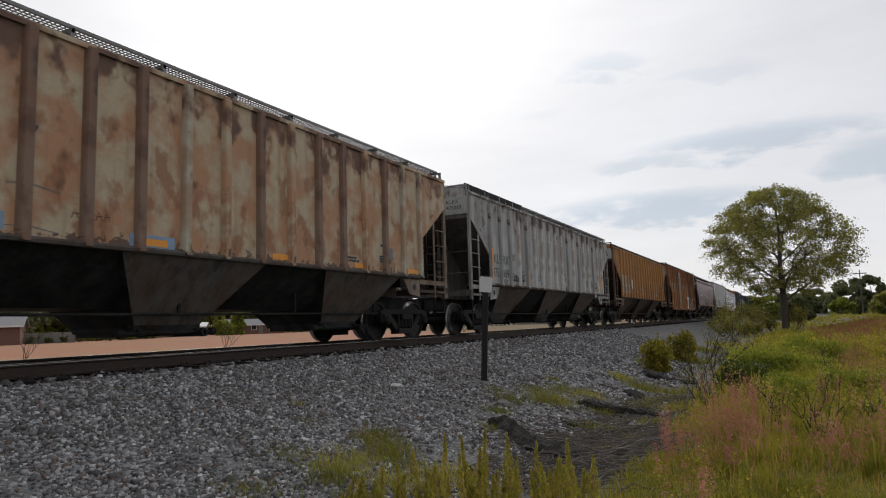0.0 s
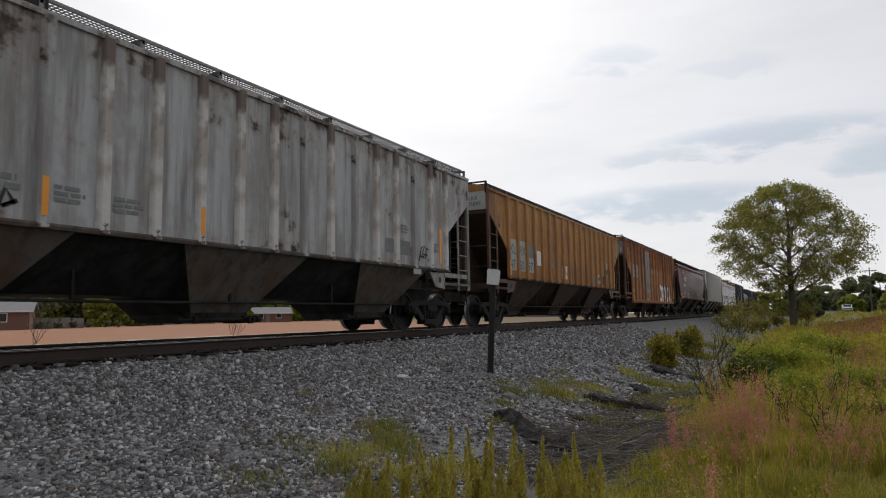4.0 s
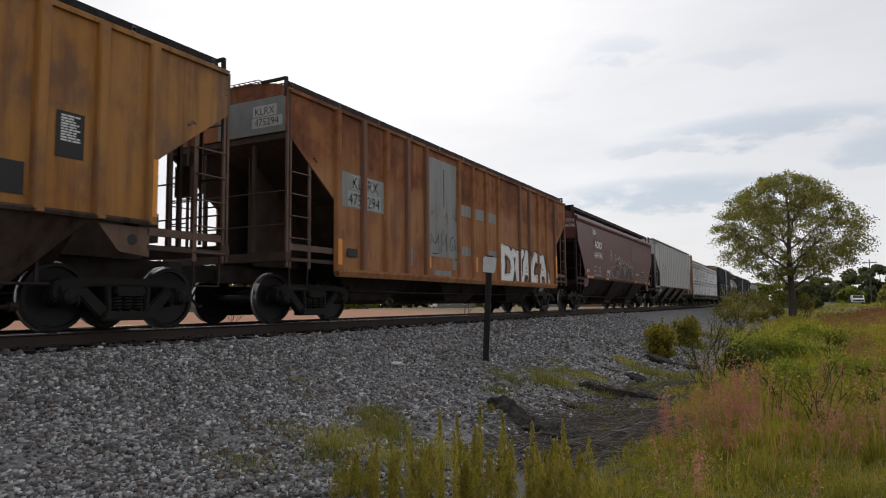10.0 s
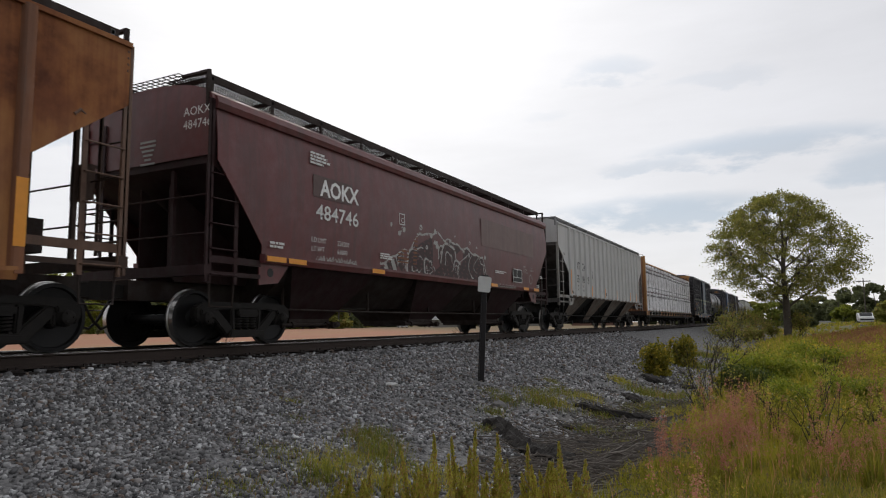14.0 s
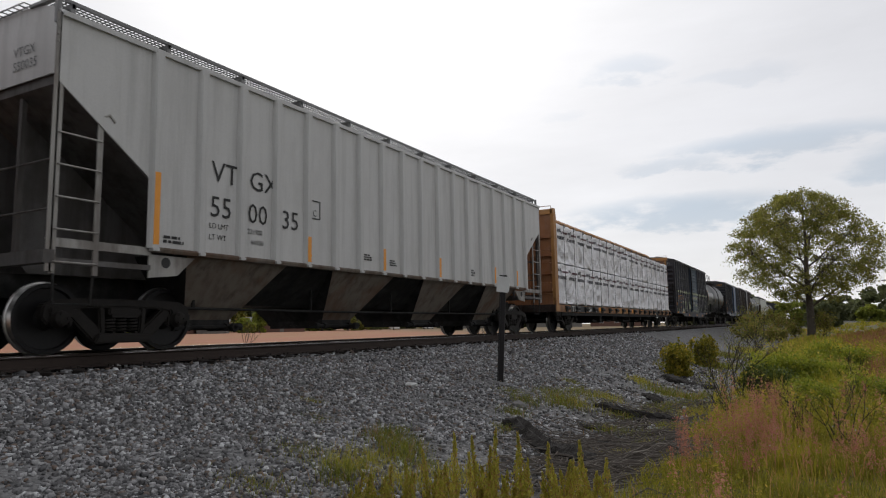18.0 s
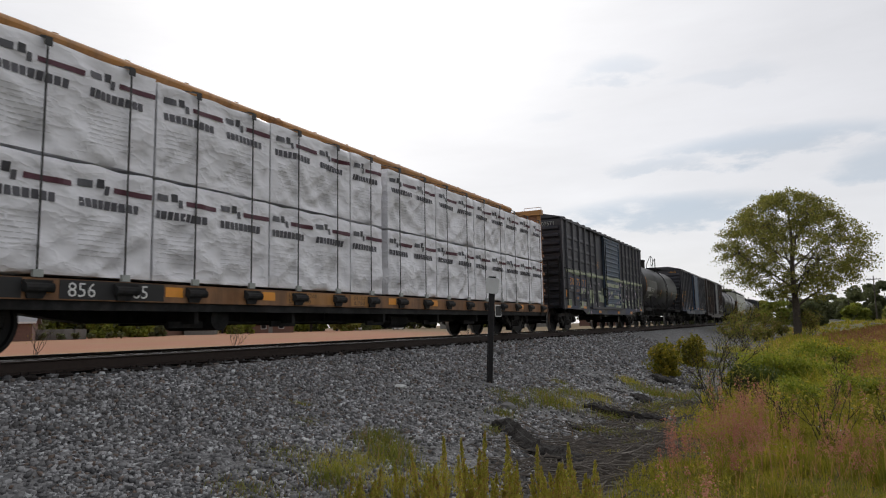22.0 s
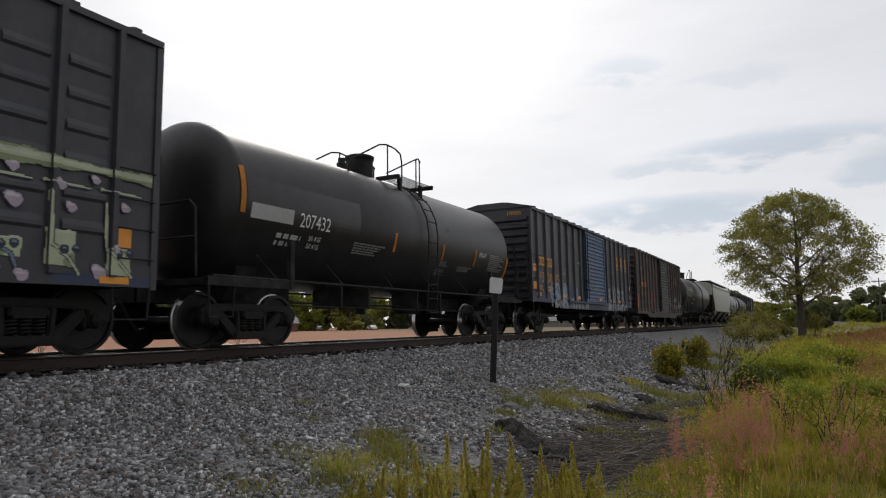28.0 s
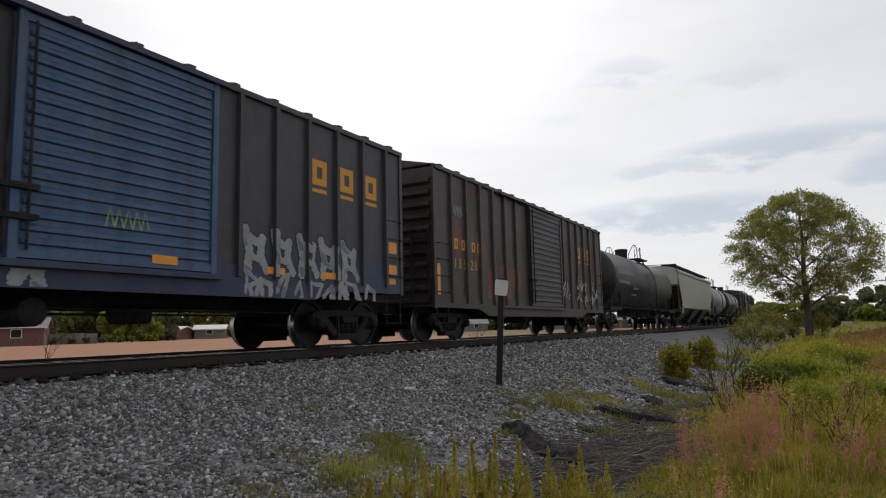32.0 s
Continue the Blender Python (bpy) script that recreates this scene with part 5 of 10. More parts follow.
    small_print(car, "white", [(3.86, 1.97, 0.28, 2, 0.03), (3.86, 1.77, 0.28, 2, 0.03), (5.38, 2.68, 0.26, 10, 0.022)], 1.5612)
    marks(car, "reflector_strip", "orange_mark", [(I - 0.03, I + 0.05, 1.55, 2.35), (-I - 0.03, -I + 0.05, 1.55, 2.0)], 1.6265)
    for g in (0.72, 1.55):      # ghost of old lettering
        lettering("ghost_lettering", "E", 0.45, M["ochre_ghost"], car, (1.553, g, 3.3), "x", "faint ghost of painted-over lettering", 0.9)

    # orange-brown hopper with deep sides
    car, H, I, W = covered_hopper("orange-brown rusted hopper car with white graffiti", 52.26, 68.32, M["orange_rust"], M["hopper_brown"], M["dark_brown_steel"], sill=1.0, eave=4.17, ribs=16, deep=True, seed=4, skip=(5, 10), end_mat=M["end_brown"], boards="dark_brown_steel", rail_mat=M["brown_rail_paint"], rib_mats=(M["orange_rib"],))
    c = 60.29
    p = 2 * I / 15
    marks(car, "number_patch", "panel_grey", [(53.80 - c, 54.44 - c, 2.27, 2.97), (54.64 - c, 55.32 - c, 2.27, 2.97)], 1.5525)
    marks(car, "number_plate", "grey_patch", [(54.0 - c, 54.42 - c, 2.30, 2.62), (54.12 - c, 54.42 - c, 2.64, 2.95), (54.66 - c, 55.2 - c, 2.30, 2.62), (54.66 - c, 55.06 - c, 2.64, 2.95)], 1.5565)
    for text, y0, z0 in (("KL", 54.13, 2.67), ("475", 54.01, 2.33), ("RX", 54.67, 2.67), ("294", 54.67, 2.33)):
        side_text(car, c, y0, z0, text, 0.25, "black_text", 1.5605, 0.92)
    marks(car, "repainted_panel", "panel_grey", [(57.30 - c, 58.86 - c, 1.5, 3.96)], 1.5525, "grey-blue repainted panel")
    marks(car, "panel_split", "black_text", [(58.12 - c, 58.15 - c, 2.78, 3.75)], 1.5565, "dark split in the sheet")
    marks(car, "paint_patch", "panel_grey", [(59.07 - c, 59.74 - c, 2.68, 2.98), (59.97 - c, 60.62 - c, 2.68, 2.98), (60.85 - c, 61.5 - c, 2.68, 2.96), (59.1 - c, 59.7 - c, 1.62, 1.85), (60.9 - c, 61.5 - c, 1.64, 1.86), (57.6 - c, 58.5 - c, 1.03, 1.16), (56.42 - c, 56.55 - c, 1.22, 1.66), (58.6 - c, 58.84 - c, 1.2, 1.49)], 1.5525)
    marks(car, "reflector_strip", "orange_mark", [(57.36 - c, 57.44 - c, 1.2, 1.48), (60.05 - c, 60.14 - c, 1.2, 1.62)], 1.5565)
    marks(car, "bracket", "black_text", [(53.95 - c, 54.3 - c, 1.28, 1.44)], 1.58)
    end_text(car, H, ("KLRX", "475294"), 0.14, "black_text", 0.72, 3.80)
    part("number_patch", Shape().box(-0.2, 1.45, -H - 0.019, -H - 0.0155, 3.44, 4.1), M["mid_patch"], car)
    marks_end = Shape().box(0.68, 1.25, -H - 0.0215, -H - 0.0195, 3.77, 3.97).box(0.66, 1.38, -H - 0.0215, -H - 0.0195, 3.56, 3.75)
    part("number_plate", marks_end, M["grey_patch"], car)
    x = 1.64
    o = 61.85 - c
    strokes = [([(0.06, 0.02), (0.12, 0.5), (0.04, 0.98)], 0.24), ([(0.1, 0.96), (0.5, 0.93), (0.82, 0.72), (0.9, 0.4), (0.78, 0.1), (0.3, 0.04), (0.08, 0.06)], 0.24),
               ([(0.92, 0.92), (1.3, 0.82), (1.75, 0.96)], 0.2), ([(1.32, 0.82), (1.28, 0.45), (1.42, 0.03)], 0.28),
               ([(1.72, 0.03), (1.9, 0.45), (2.12, 0.92), (2.3, 0.5), (2.5, 0.03)], 0.25), ([(1.95, 0.33), (2.35, 0.33)], 0.16),
               ([(3.2, 0.82), (2.95, 0.9), (2.7, 0.62), (2.66, 0.3), (2.85, 0.05), (3.2, 0.12)], 0.25),
               ([(3.32, 0.04), (3.5, 0.45), (3.7, 0.88), (3.9, 0.5), (4.12, 0.04)], 0.22), ([(3.55, 0.34), (3.95, 0.34)], 0.15)]
    strokes = [([(o + u + 0.06 * v, 1.03 + v * 0.98) for u, v in g], w * 1.28) for g, w in strokes]
    shade = [([(p[0] + 0.09, p[1] - 0.05) for p in g], w + 0.11) for g, w in strokes]

    def tagged_side(Y, Z):
        d = stroke_field(Y, Z, strokes)
        e = stroke_field(Y, Z, shade)
        streak = np.sin(Y * 5.1 + Z * 3.0 + 1.7 * np.sin(Z * 4 + Y * 2))
        out = np.full(Y.shape, -1)
        out[e < 0.02] = 1
        out[d < 0.03] = 1
        out[d < 0.0] = 0
        out[(d < -0.028) & (d > -0.05) & (streak > 0.1)] = 2
        out[(d < -0.075) & (d > -0.09) & (streak < -0.2)] = 2
        return out
    ribs_y = [-I + 2 * I * i / 15 for i in range(16) if i not in (5, 10)]
    sprayed(car, "graffiti", "big white graffiti with black shading", o - 0.25, o + 4.6, 1.02, 2.15, 0.0135, tagged_side, rib_depth(ribs_y, 0.075, 1.554, 1.631), [M["spray_white"], M["black_text"], M["grey_patch"], M["salmon_spray"]])
    tag = Shape()
    for k, pts in enumerate(([(0, 1.78), (0.03, 2.06), (0.12, 1.86), (0.22, 1.82), (0.33, 1.90), (0.40, 2.08), (0.42, 1.58), (0.1, 1.56)], [(0.52, 1.60), (0.55, 2.08), (0.66, 1.80), (0.76, 1.92), (0.82, 2.10), (0.84, 1.66)], [(1.2, 2.06), (1.05, 1.98), (1.02, 1.78), (1.12, 1.68), (1.22, 1.76), (1.12, 1.84)], [(1.28, 2.0), (1.34, 1.72), (1.46, 1.74), (1.48, 2.02), (1.46, 1.5), (1.3, 1.46)])):
        ribbon(tag, [(57.42 - c + u, w) for u, w in pts], 0.03, 1.5605 + 0.0004 * k)
    part("scrawled_tag", tag, M["black_text"], car, "black sprayed scrawl")
    marks(car, "reflector_strip", "orange_mark", [(I - 0.08, I + 0.06, 1.25, 2.05), (-I - 0.05, -I + 0.08, 1.1, 1.6)], 1.6265)

    # maroon hopper with curved sides
    car, H, I, W = covered_hopper("maroon smooth-sided covered hopper car with white lettering", 69.81, 85.83, M["maroon"], M["maroon_end"], M["dark_brown_steel"], ribs=0, eave=3.88, smooth_side=True, inset=1.15, seed=5, end_mat=M["maroon_end"], boards="dark_brown_steel", crown=0.4, rail_mat=M["maroon_end"])
    c = 77.82
    x = 1.606
    marks(car, "number_patch", "maroon_patch", [(72.24 - c, 73.5 - c, 2.72, 3.14)], 1.6035, "dull grey-brown patch behind the letters")
    side_text(car, c, 72.46, 2.77, "AOKX", 0.32, "spray_white", x + 0.006, 0.98, 0.012)
    side_text(car, c, 72.33, 2.31, "484746", 0.29, "white", x + 0.002, 1.16, 0.004)
    end_text(car, H, ("AOKX", "484746"), 0.15, "white", 0.93, 3.66)
    stencil, r4 = Shape(), random.Random(6)
    for i in range(6):
        w = r4.uniform(0.16, 0.42)
        stencil.box(0.12 - w / 2, 0.12 + w / 2, -H - 0.022, -H - 0.018, 3.34 - 0.075 * i, 3.375 - 0.075 * i)
    tagged(part("small_print", stencil, M["grey_patch"], car), kind="stuff")
    small_print(car, "white", [(72.15 - c, 3.56, 0.6, 4, 0.04), (71.1 - c, 1.75, 0.4, 2, 0.04), (74.55 - c, 1.86, 0.5, 3, 0.03)], 1.604)
    plate = Shape()
    for q in ((75.34, 75.59, 2.82, 2.84), (75.34, 75.59, 2.58, 2.60), (75.34, 75.36, 2.58, 2.84), (75.57, 75.59, 2.58, 2.84)):
        plate.box(x, x + 0.004, q[0] - c, q[1] - c, q[2], q[3])
    part("plate_outline", plate, M["white"], car)
    side_text(car, c, 75.42, 2.63, "C", 0.12, "white", x + 0.003)
    for text, y0, z0 in (("LD LMT", 72.2, 1.86), ("224200", 73.0, 1.86), ("LT WT", 72.2, 1.69), ("61800", 73.0, 1.69)):
        side_text(car, c, y0, z0, text, 0.095, "white", 1.608)
    marks(car, "repainted_panel", "maroon_grey", [(79.9 - c, 84.3 - c, 2.55, 3.34)], 1.6045, "grey-brown repainted rectangle")
    for a in (71.0, 71.55, 74.2, 80.5, 83.2, 84.2):
        marks(car, "reflector_strip", "orange_mark", [(a - c, a - c + 0.48, 1.40, 1.49)], 1.637)
    st = Shape()
    for a, b, cc, d in ((82.35, 83.15, 2.03, 2.05), (82.35, 83.15, 1.62, 1.64), (82.35, 82.37, 1.62, 2.05), (83.13, 83.15, 1.62, 2.05), (82.7, 82.72, 1.78, 2.05), (82.35, 83.15, 1.77, 1.79)):
        st.box(1.6, 1.607, a - c, b - c, cc, d)
    part("stencil_frame", st, M["white"], car)
    marks(car, "stencil_panel", "black_text", [(82.36 - c, 83.14 - c, 1.63, 2.04)], 1.599)
    ring = Shape()
    for i in range(16):
        p, q = 2 * math.pi * i / 16, 2 * math.pi * (i + 0.82) / 16
        ribbon(ring, [(83.98 - c + 0.15 * math.cos(p), 1.78 + 0.15 * math.sin(p)), (83.98 - c + 0.15 * math.cos(q), 1.78 + 0.15 * math.sin(q))], 0.025, 1.606)
    part("round_stencil", ring, M["grey_patch"], car)
    for text, y0, z0 in (("EW 8-1", 83.3, 2.14), ("EXW 10-8", 83.3, 2.05), ("CU FT 5188", 83.3, 1.96), ("H 13-0", 83.95, 2.14), ("EXW H 9-2", 83.95, 2.05)):
        side_text(car, c, y0, z0, text, 0.062, "grey_patch", 1.609, 0.85)
    scrawl = Shape()
    for i in range(11):
        a = 81.0 - c + i * 0.135
        ribbon(scrawl, [(a, 1.40), (a + 0.03, 1.49 + 0.02 * (i % 2)), (a + 0.09, 1.48), (a + 0.11, 1.42 - 0.01 * (i % 3)), (a + 0.04, 1.41), (a + 0.15, 1.45)], 0.016, 1.638 + 0.0002 * i)
    part("scrawled_tag", scrawl, M["grey_patch"], car, "pale scrawl along the sill")
    small_print(car, "white", [(84.55 - c, 1.62, 0.35, 2, 0.03), (84.9 - c, 1.95, 0.3, 2, 0.03), (80.9 - c, 1.9, 0.9, 2, 0.03)], 1.606)
    rng = random.Random(9)
    swirls = [(75.5 + 0.5 * i + rng.uniform(-0.25, 0.25) - c, 1.55 + rng.uniform(0, 0.5), rng.uniform(0.18, 0.55), rng.uniform(0.6, 1.3), rng.uniform(0, 6.28)) for i in range(10)]
    dots = [([(y, z), (y + 0.01, z + 0.01)], rng.uniform(0.05, 0.13)) for y, z in ((74.9 + rng.uniform(0, 5.4) - c, 2.28 + rng.uniform(-0.15, 0.35)) for k in range(24))]
    foot = []
    for k in range(14):                    # scrawl ahead of the main piece
        y = 72.4 - c + k * 0.095
        foot.append(([(y, 1.525), (y + 0.05, 1.60 + 0.015 * (k % 3)), (y + 0.10, 1.53), (y + 0.02, 1.56)], 0.02))

    def tagged_side(Y, Z):
        """Round outlined letters under a lumpy top line, with dark hearts and an orange wash at one end."""
        out = np.full(Y.shape, -1)
        y = Y + c
        top = np.interp(y, [74.5, 75.0, 75.9, 76.3, 77.1, 78.0, 79.0, 80.0, 80.4], [1.6, 1.75, 2.1, 2.45, 2.55, 2.42, 2.3, 2.15, 1.6]) + 0.07 * np.abs(np.sin(y * 3.4)) + 0.03 * np.sin(y * 11)
        body = (Z < top) & (y > 74.6) & (y < 80.35)
        out[body & (np.sin(y * 2.3 + Z * 4) + np.sin(y * 5.1 - Z * 3) > 0.1)] = 1
        for a, b, r, flat, start in swirls:
            turn = np.arctan2(Z - b, Y - a)
            d = np.hypot((Y - a) * flat, Z - b) + 0.06 * np.sin(turn * 2 + start) + 0.03 * np.sin(turn * 5 + a)
            out[body & (d < r * 0.9)] = 1
            for k, w in ((1.0, 0.022), (0.5, 0.016)):
                out[body & (np.abs(d - r * k) < w * (1 + 0.5 * np.sin(turn + a))) & (np.sin(turn + start * k) > -0.6)] = 0
        out[body & (top - Z < 0.055)] = 0
        out[(y > 75.0) & (y < 76.2) & (Z > 1.72) & (Z < top) & (np.sin(Z * 70) > 0.1) & (np.sin(y * 9) > -0.6)] = 2
        out[body & (y < 75.3) & (np.sin(y * 17 + Z * 11) > 0.2)] = 0
        out[stroke_field(Y, Z, dots + foot) < 0] = 0
        out[(np.sin(y * 23 + 3 * np.sin(Z * 19)) * np.sin(Z * 29 + y) > 0.72)] = -1
        return out
    sprayed(car, "graffiti", "pale outline graffiti", 72.2 - c, 80.9 - c, 1.525, 2.75, 0.016, tagged_side, lambda Y, Z: W + 0.05 * np.sin(np.pi * np.minimum(1, (Z - 1.5) / 2.38 * 1.05)) + 0.004, [M["silver_dull"], M["maroon_dark"], M["orange_wash"]])

    # light grey hopper
    car, H, I, W = covered_hopper("clean light grey ribbed covered hopper car", 87.35, 103.6, M["light_grey"], M["rusty_bay"], M["dark_steel"], sill=1.42, eave=4.19, ribs=18, bays=4, seed=6, end_mat=M["end_grey"], rail_mat=M["grey_rail_paint"])
    c = 95.475
    p = 2 * I / 17
    y = [-I + p + 0.17 + i * 0.775 for i in range(3)]
    for i, (a, b) in enumerate((("VT", "55"), ("GX", "00"), ("", "35"))):
        if a:
            side_text(car, 0, y[i] + 0.02, 2.52, a, 0.33, "black_text", wide=0.98)
        side_text(car, 0, y[i], 1.98, b, 0.33, "black_text", wide=0.98)
    end_text(car, H, ("VTGX", "550035"), 0.13, "mid_patch", 0.55, 3.8)
    small_print(car, "black_text", [(y[0] - p, 1.6, 0.4, 2, 0.04), (y[2] + 3 * p, 1.75, 0.3, 3, 0.03), (y[2] + 4.2 * p, 1.7, 0.3, 3, 0.03), (y[2] + 9 * p, 1.75, 0.3, 3, 0.04)])
    for text, yy, zz in (("LD LMT", y[0], 1.80), ("LT WT", y[0], 1.63), ("221900", y[1], 1.80), ("64100", y[1] + 0.08, 1.63)):
        side_text(car, 0, yy, zz, text, 0.085, "black_text", 1.5575, 0.95)
    fr = Shape()
    a = 91.93 - c
    for y0, y1, z0, z1 in ((0, 0.34, 0.32, 0.34), (0, 0.34, 0, 0.02), (0, 0.02, 0, 0.34), (0.32, 0.34, 0, 0.34)):
        fr.box(1.556, 1.56, a + y0, a + y1, 2.25 + z0, 2.25 + z1)
    part("plate_outline", fr, M["black_text"], car)
    side_text(car, 0, a + 0.12, 2.30, "C", 0.12, "black_text")
    for k in (0, 4, 7, 10, 14, 16):
        marks(car, "reflector_strip", "orange_mark", [(-I + p * k - 0.045, -I + p * k + 0.045, 1.45, 1.9 if k > 1 else 2.45)], 1.6265)


M["spray_white"] = plain("white_spray", (0.80, 0.80, 0.79), 0.5, 0.0, 0.15, 6.0, 0.0)
M["maroon_patch"] = plain("dull_patch_paint", (0.115, 0.075, 0.07), 0.6, 0.0, 0.35, 5.0, 0.0)
M["silver_dull"] = plain("pale_grey_spray", (0.40, 0.39, 0.37), 0.6, 0.0, 0.4, 5.0, 0.0)
M["orange_wash"] = plain("orange_wash_spray", (0.20, 0.075, 0.03), 0.6, 0.0, 0.4, 5.0, 0.0)
M["maroon_dark"] = plain("dark_spray", (0.045, 0.022, 0.022), 0.55, 0.0, 0.3, 4.0, 0.0)
M["ochre_ghost"] = paint("ghosted_ochre_paint", (0.42, 0.20, 0.034), 0.2, (0.17, 0.06, 0.02), 0.12, 0.35, 0.5, 3.0, 0.5)
M["panel_grey"] = paint("grey_blue_panel_paint", (0.24, 0.25, 0.24), 0.35, (0.16, 0.07, 0.04), 0.15, 0.4, 0.55, 21.0)
M["maroon_grey"] = paint("dull_brown_panel_paint", (0.155, 0.092, 0.082), 0.1, (0.07, 0.03, 0.02), 0.12, 0.3, 0.5, 22.0)
cars_one_to_six()


# ---- centre-beam flat car and its load ----
LOADS = []


def package(name, label, y0, y1, z0, z1, rng, prints):
    """A bale of boards in white plastic, wrinkled, strapped and printed. Its origin is on the car's centre line."""
    bale = thing(name, label, "package", "wrapped board bales on the flat car")
    n, m = max(6, int((y1 - y0) / 0.06)), 26
    seed = rng.uniform(0, 100)
    x_in, x_out = 0.28, 1.41

    def face(u, v):
        y, z = y0 + 0.012 + (y1 - y0 - 0.024) * u, z0 + 0.012 + (z1 - z0 - 0.024) * v
        fold = abs(noise.noise((y * 1.6 + z * 1.5 + seed, z * 0.7 - y * 0.5, 4.0))) + 0.7 * abs(noise.noise((y * 1.9 - z * 2.3 + seed, z * 0.6, 8.0)))
        d = 0.07 * noise.noise((y * 1.1 + seed, z * 1.7, 1.0)) - 0.13 * fold * (1.3 - 0.75 * v)
        edge = min(u, 1 - u, 0.06) / 0.06 * min(v, 1 - v, 0.08) / 0.08
        return (x_out - 0.05 + 0.05 * edge ** 0.4 + d * edge, y, z + 0.03 * noise.noise((y * 2.5, seed, 7.0)) * (1 if v > 0.9 else 0))
    s = Shape()
    g = [face(i / n, j / m) for j in range(m + 1) for i in range(n + 1)]
    s.add(g, [(j * (n + 1) + i, j * (n + 1) + i + 1, (j + 1) * (n + 1) + i + 1, (j + 1) * (n + 1) + i) for j in range(m) for i in range(n)])
    rim = [i for i in range(n + 1)] + [(j + 1) * (n + 1) - 1 for j in range(1, m + 1)] + [m * (n + 1) + i for i in range(n - 1, -1, -1)] + [j * (n + 1) for j in range(m - 1, 0, -1)]
    back = [(x_in, g[i][1], g[i][2]) for i in rim]
    o = len(s.v)
    s.add(back, [tuple(range(len(back)))])
    k = len(rim)
    s.f += [(rim[i], rim[(i + 1) % k], o + (i + 1) % k, o + i) for i in range(k)]
    s.slots += [0] * k
    part("wrapping", s, M["wrap"], bale, "wrinkled white plastic wrapping", 60)

    def flat(shape, ya, yb, za, zb, lift=0.011):
        """A printed patch that follows the wrinkles."""
        c, r = max(1, int((yb - ya) / 0.06)), max(1, int((zb - za) / 0.06))
        P = []
        for j in range(r + 1):
            for i in range(c + 1):
                y, z = ya + (yb - ya) * i / c, za + (zb - za) * j / r
                q = face(min(1, max(0, (y - y0) / (y1 - y0))), min(1, max(0, (z - z0) / (z1 - z0))))
                P.append((q[0] + lift, y, z))
        shape.add(P, [(j * (c + 1) + i, j * (c + 1) + i + 1, (j + 1) * (c + 1) + i + 1, (j + 1) * (c + 1) + i) for j in range(r) for i in range(c)])

    fine, words = Shape(), Shape()
    hgt = z1 - z0
    for a, b in prints:
        w = b - a
        for name, m, ya, yb, za, zb in (("printed_bar", "maroon_bar", 0.46, 0.98, 0.225, 0.175), ("printed_block", "black_print", 0.25, 0.335, 0.20, 0.12), ("printed_block", "grey_dark_print", 0.345, 0.40, 0.255, 0.175), ("printed_strip", "grey_dark_print", 0.04, 0.21, 0.205, 0.14)):
            g = Shape()
            flat(g, a + ya * w, min(b - 0.02, a + yb * w), z1 - za * hgt, z1 - zb * hgt)
            part(name, g, M[m], bale)
        q = a + 0.04 * w
        for i in range(9):
            e = 0.072 * w * (0.82, 0.98, 0.9, 0.86, 1.0, 0.98, 1.08, 1.0, 0.98)[i]
            flat(words, q, q + e, z1 - 0.385 * hgt, z1 - 0.305 * hgt, 0.010)
            q += e + 0.018 * w
        for i in range(8):
            z = z1 - (0.50 + 0.045 * i) * hgt
            q = a + 0.06 * w
            while q < a + 0.62 * w:
                e = q + rng.uniform(0.05, 0.2)
                flat(fine, q, min(e, a + 0.66 * w), z, z + 0.012, 0.009)
                q = e + 0.03
    if prints:
        tagged(part("printed_word", words, M["word_print"], bale), kind="stuff")
        tagged(part("small_print", fine, M["grey_print"], bale), kind="stuff")
    LOADS.append((bale, 116.15))
    return bale


M["grey_dark_print"] = plain("grey_printed_mark", (0.10, 0.10, 0.11), 0.5, 0.0, 0.2, 8.0, 0.0)
M["word_print"] = plain("dark_grey_print", (0.085, 0.083, 0.095), 0.5, 0.0, 0.3, 8.0, 0.0)
M["black_print"] = plain("faded_black_print", (0.045, 0.045, 0.05), 0.5, 0.0, 0.2, 8.0, 0.0)


